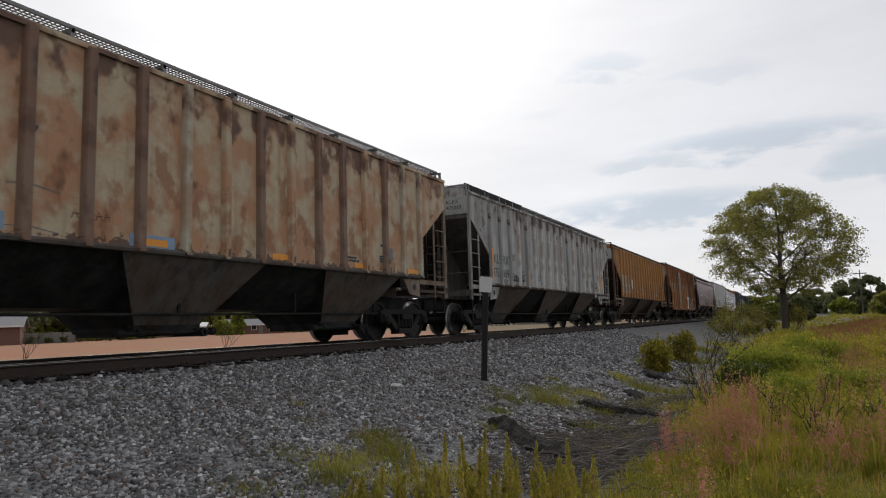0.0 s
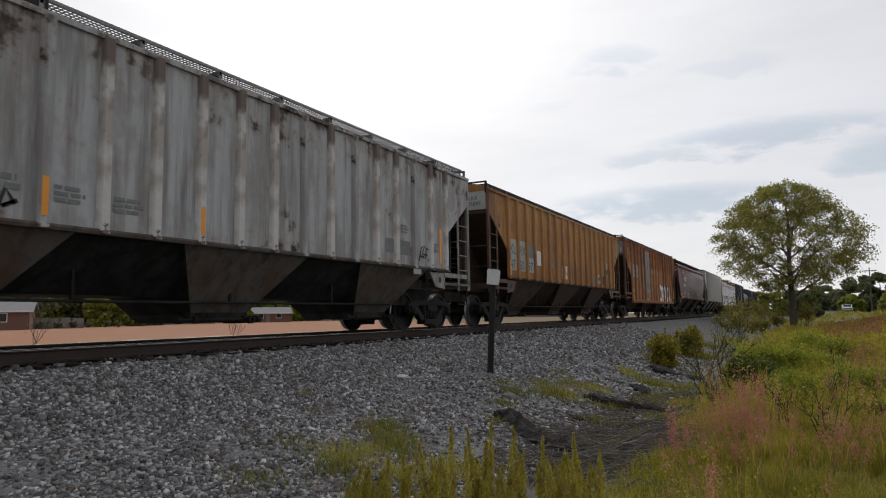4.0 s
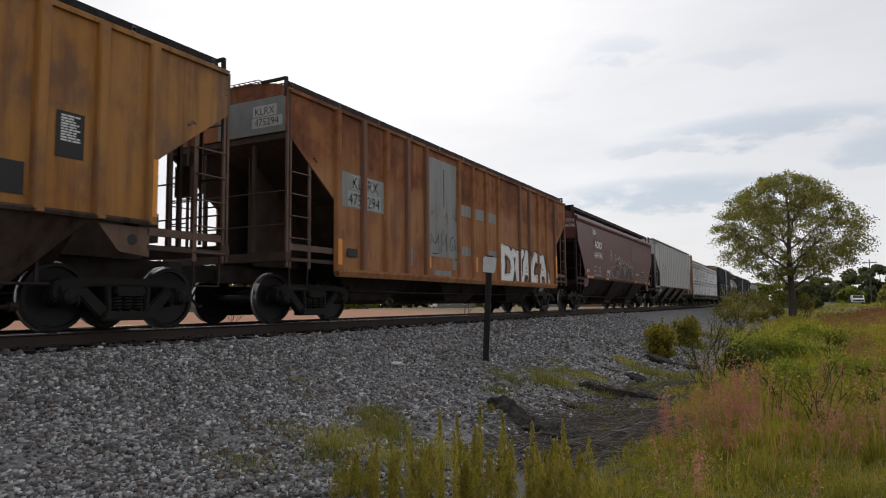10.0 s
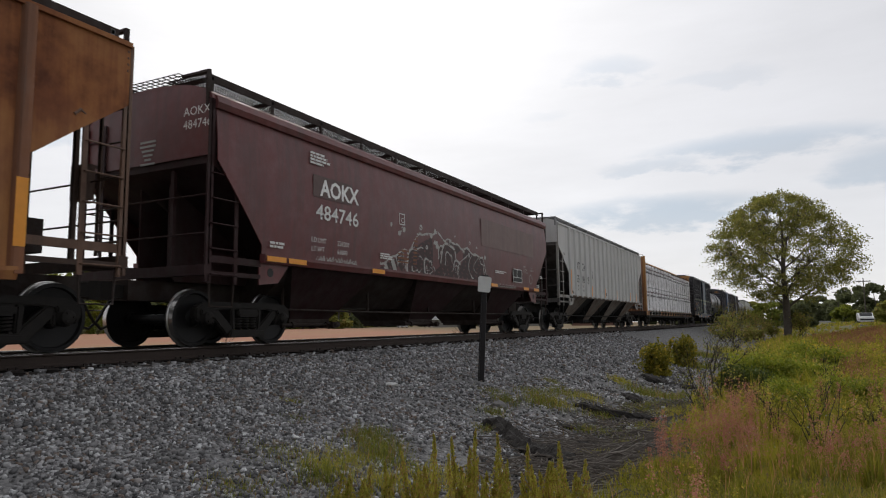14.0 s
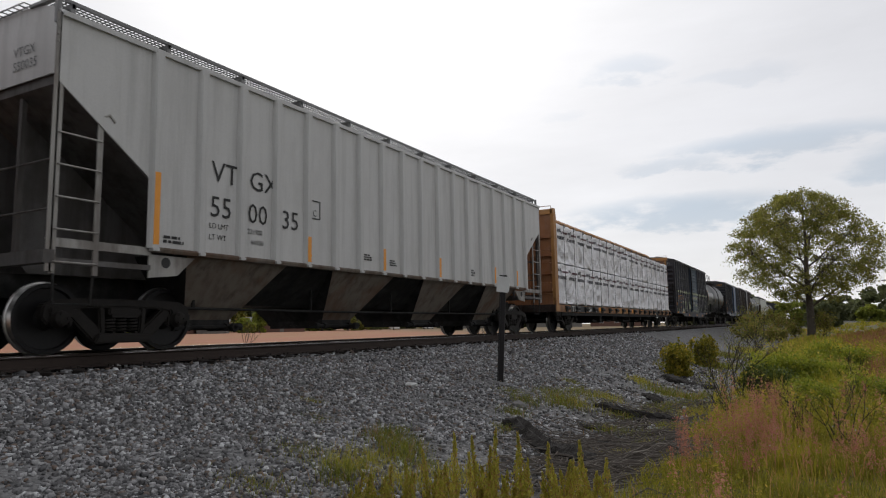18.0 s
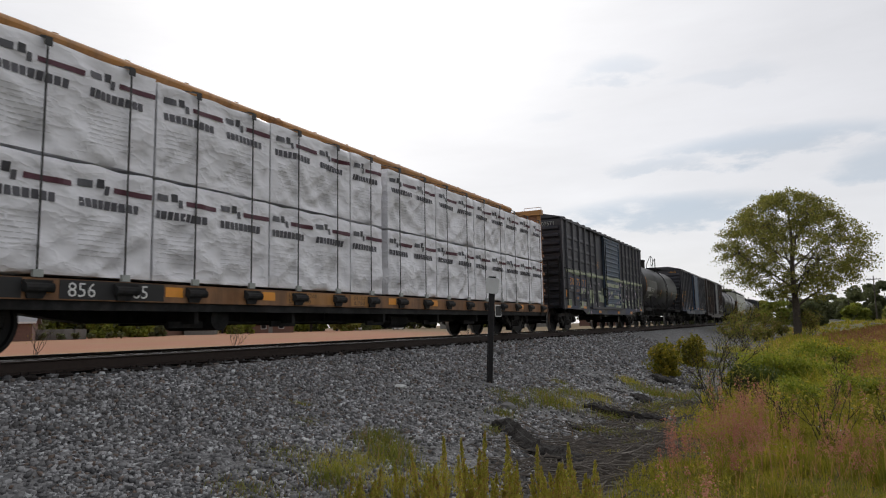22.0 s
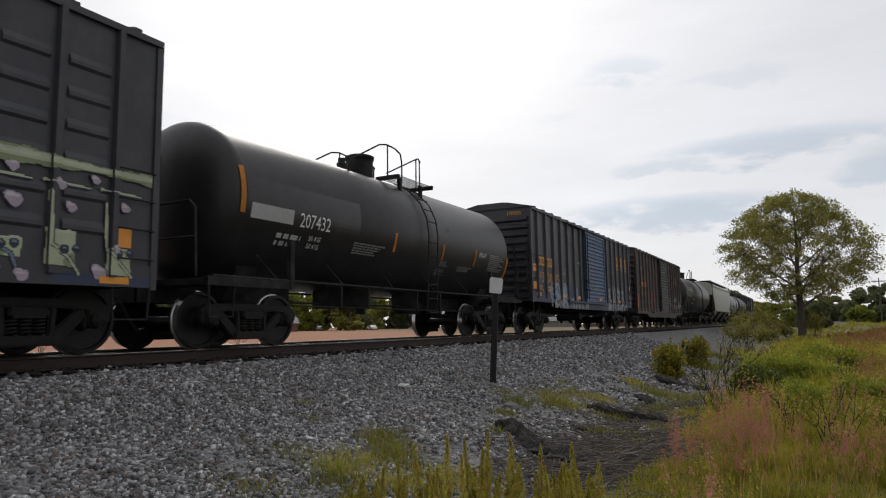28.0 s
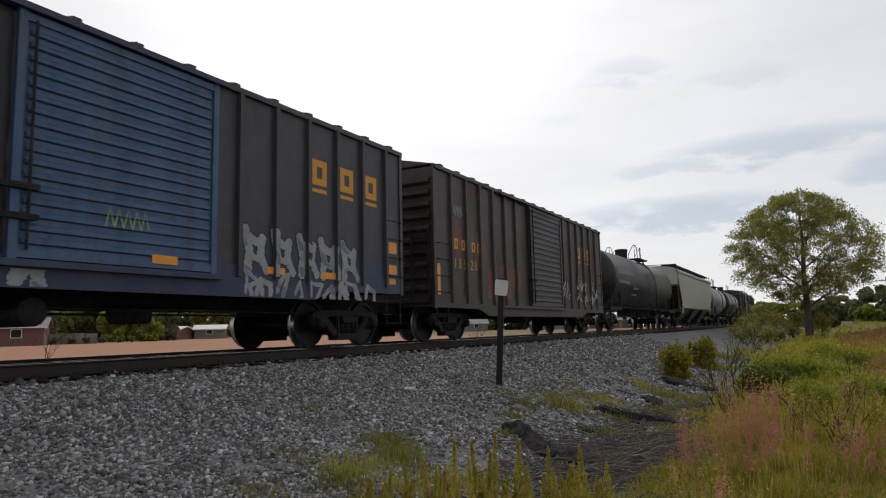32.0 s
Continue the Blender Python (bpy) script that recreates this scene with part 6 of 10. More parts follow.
def centre_beam():
    car, H = new_car("centre_beam_flat_car", "ochre centre-beam flat car loaded with wrapped board bales", 105.35, 126.95)
    c = 116.15
    for s in (-1, 1):
        deck = Shape().prism([(s * 1.3, 0.98), (s * 1.45, 0.98), (s * 1.45, 0.72), (s * 1.38, 0.72), (s * 1.36, 0.82), (s * 1.3, 0.86)], -H, H, "y")
        part("side_sill", deck, M["beam_side"], car)
    deck = Shape()
    deck.box(-1.3, 1.3, -H, H, 0.9, 0.98)
    deck.box(-0.2, 0.2, -H - 0.3, H + 0.3, 0.7, 0.98)
    for i in range(24):
        y = -H + 0.5 + i * (2 * H - 1) / 23
        deck.box(-1.35, 1.35, y - 0.05, y + 0.05, 0.72, 0.9)
    part("deck", deck, M["dark_brown_steel"], car)
    skirt = Shape()
    for q in (-1, 1):
        skirt.box(q * 1.30, q * 1.40, -H + 0.1, H - 0.1, 0.60, 0.716)
    part("lower_flange", skirt, M["dark_steel"], car)
    low = Shape()
    for q in (-4.8, -2.6, 0.4, 2.9, 5.2):
        low.box(0.7, 1.3, q - 0.04, q + 0.04, 0.42, 0.62)
        low.box(1.0, 1.05, q - 0.3, q + 0.35, 0.36, 0.46)
    low.turned([(-0.4, 0.0), (-0.38, 0.17), (0.38, 0.17), (0.4, 0.0)], (0.8, 1.6, 0.46), 12, "y")
    low.prism([(-H + 3.2, 0.72), (-H + 5.0, 0.45), (H - 5.0, 0.45), (H - 3.2, 0.72)], -0.14, 0.14)
    for s in (-1, 1):
        for y in (-3.5, -1.2, 1.2, 3.5):
            low.tube([(s * 0.9, y, 0.75), (s * 0.9, y, 0.42), (s * 0.3, y, 0.42)], 0.02, 6)
        low.tube([(s * 0.9, -4.5, 0.44), (s * 0.9, 4.5, 0.44)], 0.022, 6)
    part("underframe", low, M["dark_steel"], car)
    res = Shape().turned([(-0.6, 0.0), (-0.56, 0.19), (0.56, 0.19), (0.6, 0.0)], (0.6, -4.2, 0.5), 14)
    part("air_reservoir", res, M["dark_steel"], car, smooth=40)
    top = Shape()
    top.prism([(0.34 * math.cos(t), 4.48 + 0.15 * math.sin(t)) for t in (math.pi * 2 * i / 16 for i in range(16))], -H + 0.3, H - 0.3, "y")
    for i in range(18):
        y = -H + 0.8 + i * (2 * H - 1.6) / 17
        top.box(0.10, 0.18, y - 0.04, y + 0.04, 4.58, 4.632)
    part("top_chord", top, M["beam_yellow"], car, "ochre centre beam top chord", 40)
    web = Shape()
    n = 9
    for i in range(n + 1):
        y = -H + 0.5 + i * (2 * H - 1) / n
        web.box(-0.09, 0.09, y - 0.09, y + 0.09, 0.98, 4.3)
        if i < n:
            y2 = -H + 0.5 + (i + 1) * (2 * H - 1) / n
            a, b = (y, y2) if i % 2 else (y2, y)
            web.prism([(a - 0.07, 1.0), (a + 0.07, 1.0), (b + 0.07, 4.15), (b - 0.07, 4.15)], -0.06, 0.06)
    part("centre_truss", web, M["beam_yellow"], car)
    for s in (-1, 1):
        ys = sorted((s * H, s * (H - 0.10)))
        bulk = part("end_bulkhead", Shape().box(-1.33, 1.33, ys[0] + 0.03, ys[1] - 0.03, 0.98, 4.25), M["beam_brown"], car, "brown ribbed end bulkhead")
        fr = Shape()
        for x in (-1.4, 1.4) if s < 0 else (-1.26, 1.26):
            q = 0.30 if s < 0 else 0.11
            fr.prism([(s * (H + 0.03), 0.75), (s * (H - q), 0.75), (s * (H - q * 0.75), 4.15), (s * (H - q * 0.55), 4.42), (s * (H + 0.03), 4.42)], x - 0.06, x + 0.06)
        fr.box(-1.4, 1.4, min(s * (H + 0.03), s * (H - 0.18)), max(s * (H + 0.03), s * (H - 0.18)), 4.22, 4.40)
        part("bulkhead_frame", fr, M["beam_yellow"], bulk)
        for x in (-0.45, 0.45):
            part("bulkhead_post", Shape().box(x - 0.07, x + 0.07, min(s * H, s * (H + 0.1)), max(s * H, s * (H + 0.17)), 0.98, 4.22), M["beam_brown"], bulk)
        for z in (1.5, 2.1, 2.75, 3.4):
            part("bulkhead_rib", Shape().box(-1.34, 1.34, min(s * H, s * (H + 0.07)), max(s * H, s * (H + 0.15)), z - 0.05, z + 0.05), M["beam_brown"], bulk)
        for z in (1.35, 1.75, 2.45, 2.9):
            part("grab_iron", Shape().tube([(0.8, s * (H + 0.02), z), (0.8, s * (H + 0.2), z), (1.32, s * (H + 0.2), z), (1.32, s * (H + 0.02), z)], 0.012, 6), M["beam_brown"], car)
        part("cross_sill", Shape().box(-1.45, 1.45, min(s * H, s * (H + 0.1)), max(s * H, s * (H + 0.1)), 0.72, 0.98), M["dark_brown_steel"], car)
        rail = Shape()
        rail.tube([(1.35, s * H, 4.4), (1.35, s * (H - 0.02), 4.52), (0.7, s * (H - 0.02), 4.52), (0.7, s * H, 4.4)], 0.012, 6)
        part("top_grab_iron", rail, M["beam_brown"], car)
        for x in (-1.42, 1.42):
            part("stirrup_step", Shape().tube([(x, s * (H - 0.05), 0.75), (x, s * (H - 0.08), 0.42), (x, s * (H - 0.6), 0.42), (x, s * (H - 0.62), 0.75)], 0.018, 6), M["dark_steel"], car)
    rng = random.Random(17)
    me = Shape().box(1.452, 1.50, -0.17, 0.17, 0.86, 0.95).turned([(-0.17, 0.06), (0.17, 0.06)], (1.50, 0, 0.86), 10, "y").prism([(-0.15, 0.88), (0.15, 0.88), (0.06, 0.73), (-0.12, 0.73)], 1.452, 1.49).mesh("strap_winch", M["dark_steel"])
    for i in range(18):
        for turn in (0.0, math.pi):
            o = part("strap_winch", me, None, car)
            o.location.y, o.rotation_euler.z = (106.48 + 1.172 * i - c) * (1 if turn == 0.0 else -1), turn
    for i in range(10):
        y = -H + 3.35 + i * 1.95 if i < 9 else -H + 1.2
        if not any(a - 0.32 < y + c < b for a, b in ((113.2, 114.6), (115.1, 116.0), (122.3, 122.75))):
            marks(car, "reflector_strip", "orange_mark", [(y, y + 0.3, 0.80, 0.94)], 1.4515)
    marks(car, "number_panel", "black_text", [(106.95 - c, 108.65 - c, 0.735, 0.972), (109.1 - c, 110.62 - c, 0.735, 0.972)], 1.4515)
    side_text(car, c, 107.1, 0.765, "TTZX", 0.185, "white", 1.4565, 1.55)
    side_text(car, c, 109.2, 0.765, "856", 0.185, "white", 1.4565, 1.0)
    side_text(car, c, 109.98, 0.765, "385", 0.185, "white", 1.4565, 1.0)
    marks(car, "stencil_panel", "beam_yellow", [(113.2 - c, 114.6 - c, 0.75, 0.965), (115.1 - c, 116.0 - c, 0.75, 0.965)], 1.4515)
    for text, y0, z0 in (("LWT  225200", 113.25, 0.87), ("LT   60800", 113.25, 0.77), ("IH 11-7", 115.2, 0.87), ("IL 73-0", 115.2, 0.77)):
        side_text(car, c, y0, z0, text, 0.075, "black_text", 1.4565, 1.3)
    marks(car, "stencil_panel", "white", [(122.3 - c, 122.75 - c, 0.55, 0.9)], 1.4515)
    marks(car, "stencil_panel", "black_text", [(122.33 - c, 122.72 - c, 0.58, 0.87)], 1.4565)
    truck(car, -H + 2.3), truck(car, H - 2.15)
    couplers(car, H + 0.1)
    # the load: two tiers along both sides
    groups = ((-10.42, 0.25, 9), (0.47, 10.66, 9))
    for tier, (z0, z1) in enumerate(((1.02, 2.49), (2.51, 3.95))):
        for a, b, count in groups:
            step = (b - a) / count
            i = 0
            while i < count:
                k = 2 if i + 2 <= count else 1
                ya, yb = a + i * step, a + (i + k) * step
                prints = [(ya + j * step + 0.1 * tier, ya + (j + 1) * step + 0.1 * tier - 0.02) for j in range(k)]
                prints = [(q, min(r, yb - 0.03)) for q, r in prints]
                package("wrapped_board_bale", "white plastic-wrapped bale of wallboard, strapped on the flat car", ya + 0.008, yb - 0.008, z0, z1 - (0.06 * tier if a > 0 else 0), rng, prints)
                i += k
    for a, b, count in groups:
        step = (b - a) / count
        for i in range(count):
            y = 106.48 + 1.172 * (i + (9 if a > 0 else 0)) - c
            s = Shape()
            s.box(1.435, 1.445, y - 0.012, y + 0.012, 0.9, 3.94)
            s.prism([(0.2, 4.33), (1.435, 3.935), (1.445, 3.945), (0.2, 4.35)], y - 0.018, y + 0.018, "y")
            part("load_strap", s, M["strap"], car)
            part("strap_shoe", Shape().box(1.43, 1.475, y - 0.06, y + 0.06, 0.985, 1.075), M["grey_patch"], car)
            part("corner_guard", Shape().prism([(1.34, 3.99), (1.465, 3.95), (1.465, 3.84), (1.447, 3.84), (1.447, 3.935), (1.34, 3.97)], y - 0.045, y + 0.045, "y"), M["strap"], car)
    # far side of the load, plain bales
    for z0, z1 in ((1.0, 2.48), (2.5, 3.92)):
        for a, b, count in groups:
            step = (b - a) / 5
            for i in range(5):
                bale = thing("wrapped_board_bale", "white plastic-wrapped bale of wallboard on the flat car", "package", "wrapped board bales on the flat car")
                g = Shape().prism([(-1.3, z0 + 0.03), (-1.27, z0), (-0.28, z0), (-0.28, z1), (-1.27, z1), (-1.3, z1 - 0.03)], a + i * step + 0.01, a + (i + 1) * step - 0.01, "y")
                part("wrapping", g, M["wrap"], bale)
                LOADS.append((bale, c))


centre_beam()


# ---- box cars ----
def box_car(label, y0, y1, mat, door_mat, low_mat, door, posts_left, posts_right, eave, sill, corrugated, rng, belly=0.6):
    car, H = new_car("box_car", label, y0, y1)
    W = 1.47
    d0, d1 = door
    part("body", Shape().box(-W + 0.03, W - 0.03, -H + 0.03, H - 0.03, sill + 0.05, eave - 0.02), mat, car)
    arch = [(-W - 0.02, eave - 0.06), (W + 0.02, eave - 0.06), (W + 0.02, eave), (0.5, eave + 0.22), (-0.5, eave + 0.22), (-W - 0.02, eave)]
    part("roof", Shape().prism(arch, -H, H, "y"), mat, car)
    seam = Shape().prism([(-W - 0.03, eave), (-W - 0.03, eave + 0.05), (-0.5, eave + 0.27), (0.5, eave + 0.27), (W + 0.03, eave + 0.05), (W + 0.03, eave), (0.5, eave + 0.22), (-0.5, eave + 0.22)], -0.06, 0.06, "y").mesh("roof_rib", mat)
    for i in range(16):
        part("roof_rib", seam, None, car).location.y = -H + 0.4 + i * (2 * H - 0.8) / 15
    for s in (1, -1):
        sh = Shape()
        a, b = s * (W - 0.03), s * W
        sh.box(a, b, -H, d0, sill, eave)
        sh.box(a, b, d1, H, sill, eave)
        part("side_sheet", sh, mat, car)
        low = Shape()
        low.prism([(-H, sill + 0.28), (-H, sill - 0.02), (-H + 2.4, sill - 0.04), (-H + 3.0, sill - 0.22), (H - 3.0, sill - 0.22), (H - 2.4, sill - 0.04), (H, sill - 0.02), (H, sill + 0.28)], s * W, s * (W + 0.022))
        part("side_sill", low, low_mat, car)
        rail = Shape()
        rail.box(s * W, s * (W + 0.06), -H, H, eave - 0.1, eave - 0.01)
        part("top_chord", rail, mat, car)
    me = None
    ys = posts_left + posts_right
    for y in ys:
        if me is None:
            g = Shape()
            g.prism([(W, -0.055), (W + 0.075, -0.04), (W + 0.075, 0.04), (W, 0.055)], sill + 0.1, eave - 0.08, "z")
            me = g.mesh("side_post", mat)
        for turn in (0.0, math.pi):
            o = part("side_post", me, None, car)
            o.location.y, o.rotation_euler.z = y, turn
    if corrugated:
        for grp in (posts_left, posts_right):
            for y, y2 in zip(grp, grp[1:]):
                g = Shape()
                for j in range(6):
                    z = sill + 0.62 + j * (eave - sill - 1.0) / 6
                    g.prism([(W, z), (W + 0.03, z + 0.04), (W + 0.03, z + 0.09), (W, z + 0.17)], y + 0.12, y2 - 0.12, "y")
                part("panel_corrugation", g, mat, car)
    # sliding door
    g = Shape()
    g.box(W + 0.03, W + 0.07, d0, d1, sill + 0.12, eave - 0.16)
    dr = part("sliding_door", g, door_mat, car, "ribbed sliding door")
    n = 17 if not corrugated else 14
    me = Shape().prism([(W + 0.07, -0.03), (W + 0.105, -0.012), (W + 0.105, 0.03), (W + 0.07, 0.065)], d0 + 0.1, d1 - 0.1, "y").mesh("door_rib", door_mat)
    for j in range(n):
        o = part("door_rib", me, None, dr)
        o.location.z = sill + 0.3 + j * (eave - sill - 0.7) / (n - 1)
    fr = Shape()
    for y in (d0, d1):
        fr.box(W + 0.03, W + 0.11, y - 0.05, y + 0.05, sill + 0.1, eave - 0.14)
    fr.box(W + 0.03, W + 0.10, d0, d1, eave - 0.26, eave - 0.16)
    fr.box(W + 0.03, W + 0.10, d0, d1, sill + 0.12, sill + 0.24)
    part("door_frame", fr, door_mat, dr)
    part("door_track", Shape().box(W + 0.02, W + 0.14, d0 - 2.4, d1 + 0.2, sill + 0.02, sill + 0.10), low_mat, car)
    part("door_track", Shape().box(W + 0.06, W + 0.16, d0 - 2.4, d1 + 0.2, eave - 0.14, eave - 0.09), low_mat, car)
    lock = Shape()
    for y in (d0 + 0.14, d0 - 0.12):
        lock.tube([(W + 0.14, y, sill + 0.2), (W + 0.14, y, eave - 0.25)], 0.02, 6)
    for z in (sill + 0.55, sill + 0.9):
        lock.box(W + 0.10, W + 0.17, d0 - 0.2, d0 + 0.25, z, z + 0.07)
    part("door_lock", lock, M["dark_steel"], dr)
    inner = Shape()
    inner.box(-W + 0.02, W + 0.028, d0 - 0.02, d1 + 0.02, sill, eave - 0.05)
    part("door_recess", inner, mat, car)
    # ends with deep horizontal ribs
    for s in (-1, 1):
        e = Shape()
        e.box(-W, W, min(s * H, s * (H - 0.04)), max(s * H, s * (H - 0.04)), sill, eave + 0.0)
        e.prism([(-W, eave), (W, eave), (0.5, eave + 0.2), (-0.5, eave + 0.2)], s * H - 0.02, s * H + 0.02, "y")
        en = part("end_wall", e, mat, car)
        n = 11
        for j in range(n):
            z = sill + 0.15 + j * (eave - sill - 0.55) / (n - 1)
            r = Shape().prism([(s * H, z - 0.11), (s * (H + 0.10), z - 0.045), (s * (H + 0.10), z + 0.03), (s * H, z + 0.08)], -W + 0.1, W - 0.1)
            part("end_rib", r, mat, en)
        for x in (-1, 1):
            part("corner_post", Shape().box(x * (W - 0.02), x * (W + 0.03), s * H - 0.07, s * H + 0.03, sill - 0.05, eave), mat, en)
        for x in (1, -1):
            for z in (sill + 0.35, sill + 0.75, sill + 1.15, sill + 1.55):
                gr = Shape().tube([(x * W, s * (H - 0.08), z), (x * (W + 0.09), s * (H - 0.08), z), (x * (W + 0.09), s * (H - 0.62), z), (x * W, s * (H - 0.62), z)], 0.012, 6)
                part("grab_iron", gr, M["dark_steel"], car)
        ladder(car, M["dark_steel"], s * (H + 0.13), 0.9, 1.35, sill + 0.1, sill + 1.9, 5, "end_ladder", "x")
        for x in (-W, W):
            part("stirrup_step", Shape().tube([(x, s * (H - 0.05), sill), (x, s * (H - 0.08), 0.45), (x, s * (H - 0.6), 0.45), (x, s * (H - 0.62), sill)], 0.018, 6), M["dark_steel"], car)
    u = Shape()
    u.box(-0.2, 0.2, -H - 0.3, H + 0.3, 0.72, sill + 0.05)
    bearer = Shape().box(-W + 0.05, W - 0.05, -0.06, 0.06, sill - 0.18, sill + 0.05).mesh("cross_bearer", M["dark_steel"])
    for i in range(8):
        part("cross_bearer", bearer, None, car).location.y = -H + 2.6 + i * (2 * H - 5.2) / 7
    u.tube([(0.8, -H + 2.6, 0.68), (0.8, H - 2.6, 0.66)], 0.02, 6)
    u.tube([(0.4, -H + 2.4, 0.62), (0.4, H - 2.4, 0.62)], 0.016, 6)
    part("underframe", u, M["dark_steel"], car)
    part("air_reservoir", Shape().turned([(-0.55, 0.0), (-0.5, 0.18), (0.5, 0.18), (0.55, 0.0)], (0.6, -0.6, 0.62), 14), M["dark_steel"], car, smooth=40)
    part("brake_cylinder", Shape().turned([(-0.3, 0.0), (-0.3, 0.14), (0.3, 0.14), (0.3, 0.0)], (0.3, 1.3, 0.62), 12, "y"), M["dark_steel"], car, smooth=40)
    truck(car, -H + 1.45), truck(car, H - 1.45)
    couplers(car, H + 0.1)
    return car, H, W


M["silver_spray"] = plain("silver_spray", (0.30, 0.31, 0.32), 0.55, 0.0, 0.6, 3.0, 0.0)
M["blue_grey_spray"] = plain("blue_grey_spray", (0.14, 0.18, 0.24), 0.6, 0.0, 0.5, 3.0, 0.0)
M["lilac"] = plain("lilac_spray", (0.50, 0.43, 0.47), 0.6, 0.0, 0.4, 6.0, 0.0)
M["cream_spray"] = plain("cream_green_spray", (0.44, 0.46, 0.36), 0.6, 0.0, 0.4, 6.0, 0.0)
M["night_spray"] = plain("dark_blue_spray", (0.022, 0.027, 0.045), 0.6, 0.0, 0.3, 4.0, 0.0)
M["olive_spray"] = plain("olive_spray", (0.20, 0.235, 0.13), 0.6, 0.0, 0.3, 4.0, 0.0)


def hollow(x, y, z, w, h, t):
    """A plain hollow block painted on a side."""
    return Shape().box(x, x + 0.003, y, y + w, z, z + t).box(x, x + 0.003, y, y + w, z + h - t, z + h).box(x, x + 0.003, y, y + t, z + t, z + h - t).box(x, x + 0.003, y + w - t, y + w, z + t, z + h - t)


def cars_eight_ten_eleven():
    rng = random.Random(23)
    # black box car with camouflage-like spray
    c = 136.08
    H = 7.22
    left = [129.29 - c + 0.846 * i for i in range(6)]
    right = [138.6 - c + 0.81 * i for i in range(6)]
    car, H, W = box_car("black ribbed box car with blue door and pale spray bands", 128.86, 143.3, M["box_black"], M["box_slate"], M["box_black"], (134.75 - c, 137.65 - c), left, right, 4.42, 0.9, True, rng)
    x = W + 0.004
    for text, y in (("5", 129.58), ("0", 129.86), ("7", 130.42), ("5", 130.68), ("7", 131.25), ("1", 131.6)):
        lettering("lettering", text, 0.30, M["yellow_text"], car, (W + 0.0395, y - c, 1.82), "x")
    for y in (129.5, 130.36, 131.2):
        part("number_plate", Shape().box(W + 0.034, W + 0.037, y - c, y - c + 0.62, 1.77, 2.18), M["box_navy"], car, "navy number panel")
    for text, y, z in (("162500", 130.42, 1.56), ("57500", 130.38, 1.26)):
        part("number_plate", Shape().box(W + 0.034, W + 0.037, y - c - 0.04, y - c + 0.5, z - 0.04, z + 0.17), M["box_navy"], car)
        lettering("lettering", text, 0.12, M["yellow_text"], car, (W + 0.0395, y - c, z), "x", "", 0.75)
    lettering("end_lettering", "507571", 0.16, M["grey_patch"], car, (0.55, -H - 0.025, 4.12), "-y")
    # camouflage spray: painted boxes, ovals, dials and pipes, in train metres
    greens = [(130.82, 131.01, 1.49, 1.72), (131.01, 131.16, 1.50, 1.74), (131.19, 131.76, 1.54, 1.73), (131.01, 131.14, 1.11, 1.22), (130.82, 131.76, 0.93, 1.20), (132.34, 132.80, 1.15, 1.73), (133.71, 134.24, 1.51, 1.73), (133.81, 134.66, 1.23, 1.51), (134.33, 134.49, 1.44, 1.87), (129.2, 129.75, 0.95, 1.25)]
    ovals = [(131.40, 1.72, 0.11), (131.51, 1.94, 0.05), (131.53, 1.03, 0.11), (132.46, 1.88, 0.09), (132.09, 1.60, 0.06), (133.89, 2.03, 0.08), (133.85, 0.99, 0.08), (132.56, 0.93, 0.07), (132.53, 0.75, 0.09), (133.31, 1.14, 0.06), (131.94, 2.15, 0.06), (132.57, 2.34, 0.08), (135.53, 2.02, 0.09), (135.35, 1.66, 0.09)]
    dials = [(130.88, 1.11), (130.87, 0.99), (133.81, 1.62), (133.95, 1.62), (134.08, 1.62), (132.50, 1.44), (132.44, 1.31), (133.92, 1.36)]
    pipes = [([(132.26, 1.98), (132.29, 1.15), (132.26, 0.82), (132.08, 0.76)], 0.055, 5), ([(132.38, 2.07), (132.34, 1.46), (132.30, 1.0), (132.27, 0.76), (132.0, 0.72)], 0.045, 4), ([(131.33, 1.50), (131.40, 1.59), (131.77, 1.57)], 0.05, 3), ([(131.24, 1.24), (131.38, 1.31), (131.74, 1.29)], 0.05, 5), ([(130.75, 1.14), (130.74, 0.95), (130.68, 0.90)], 0.05, 5), ([(134.2, 1.3), (134.45, 1.95), (134.6, 2.1)], 0.05, 5)]
    greens += [(135.0, 137.4, 1.97, 2.13), (136.3, 137.2, 1.45, 1.60), (135.1, 136.2, 1.06, 1.16), (136.6, 137.6, 1.02, 1.12), (134.85, 135.05, 1.1, 2.3), (135.6, 136.0, 1.62, 1.76), (137.7, 138.0, 1.15, 1.9)]
    for k in range(7):
        y0 = 138.0 + 0.74 * k
        greens.append((y0 + rng.uniform(0, 0.2), y0 + rng.uniform(0.4, 0.75), 0.98 + rng.uniform(0, 0.25), 1.25 + rng.uniform(0.0, 0.4)))
        pipes.append(([(y0 + 0.1, 2.1 - rng.uniform(0, 0.2)), (y0 + 0.12, 1.35), (y0 + rng.uniform(0.25, 0.5), 1.2), (y0 + 0.5, 1.0)], 0.055, (0, 5, 0)[k % 3]))
        pipes.append(([(y0 + 0.02, 2.12), (y0 + 0.6, 2.10)], 0.05, 0))
        dials += [(y0 + 0.3, 1.3), (y0 + 0.45, 1.32)]
    for k in range(38):
        ovals.append((rng.uniform(134.9, 142.9), rng.uniform(0.8, 2.3), rng.uniform(0.05, 0.10)))

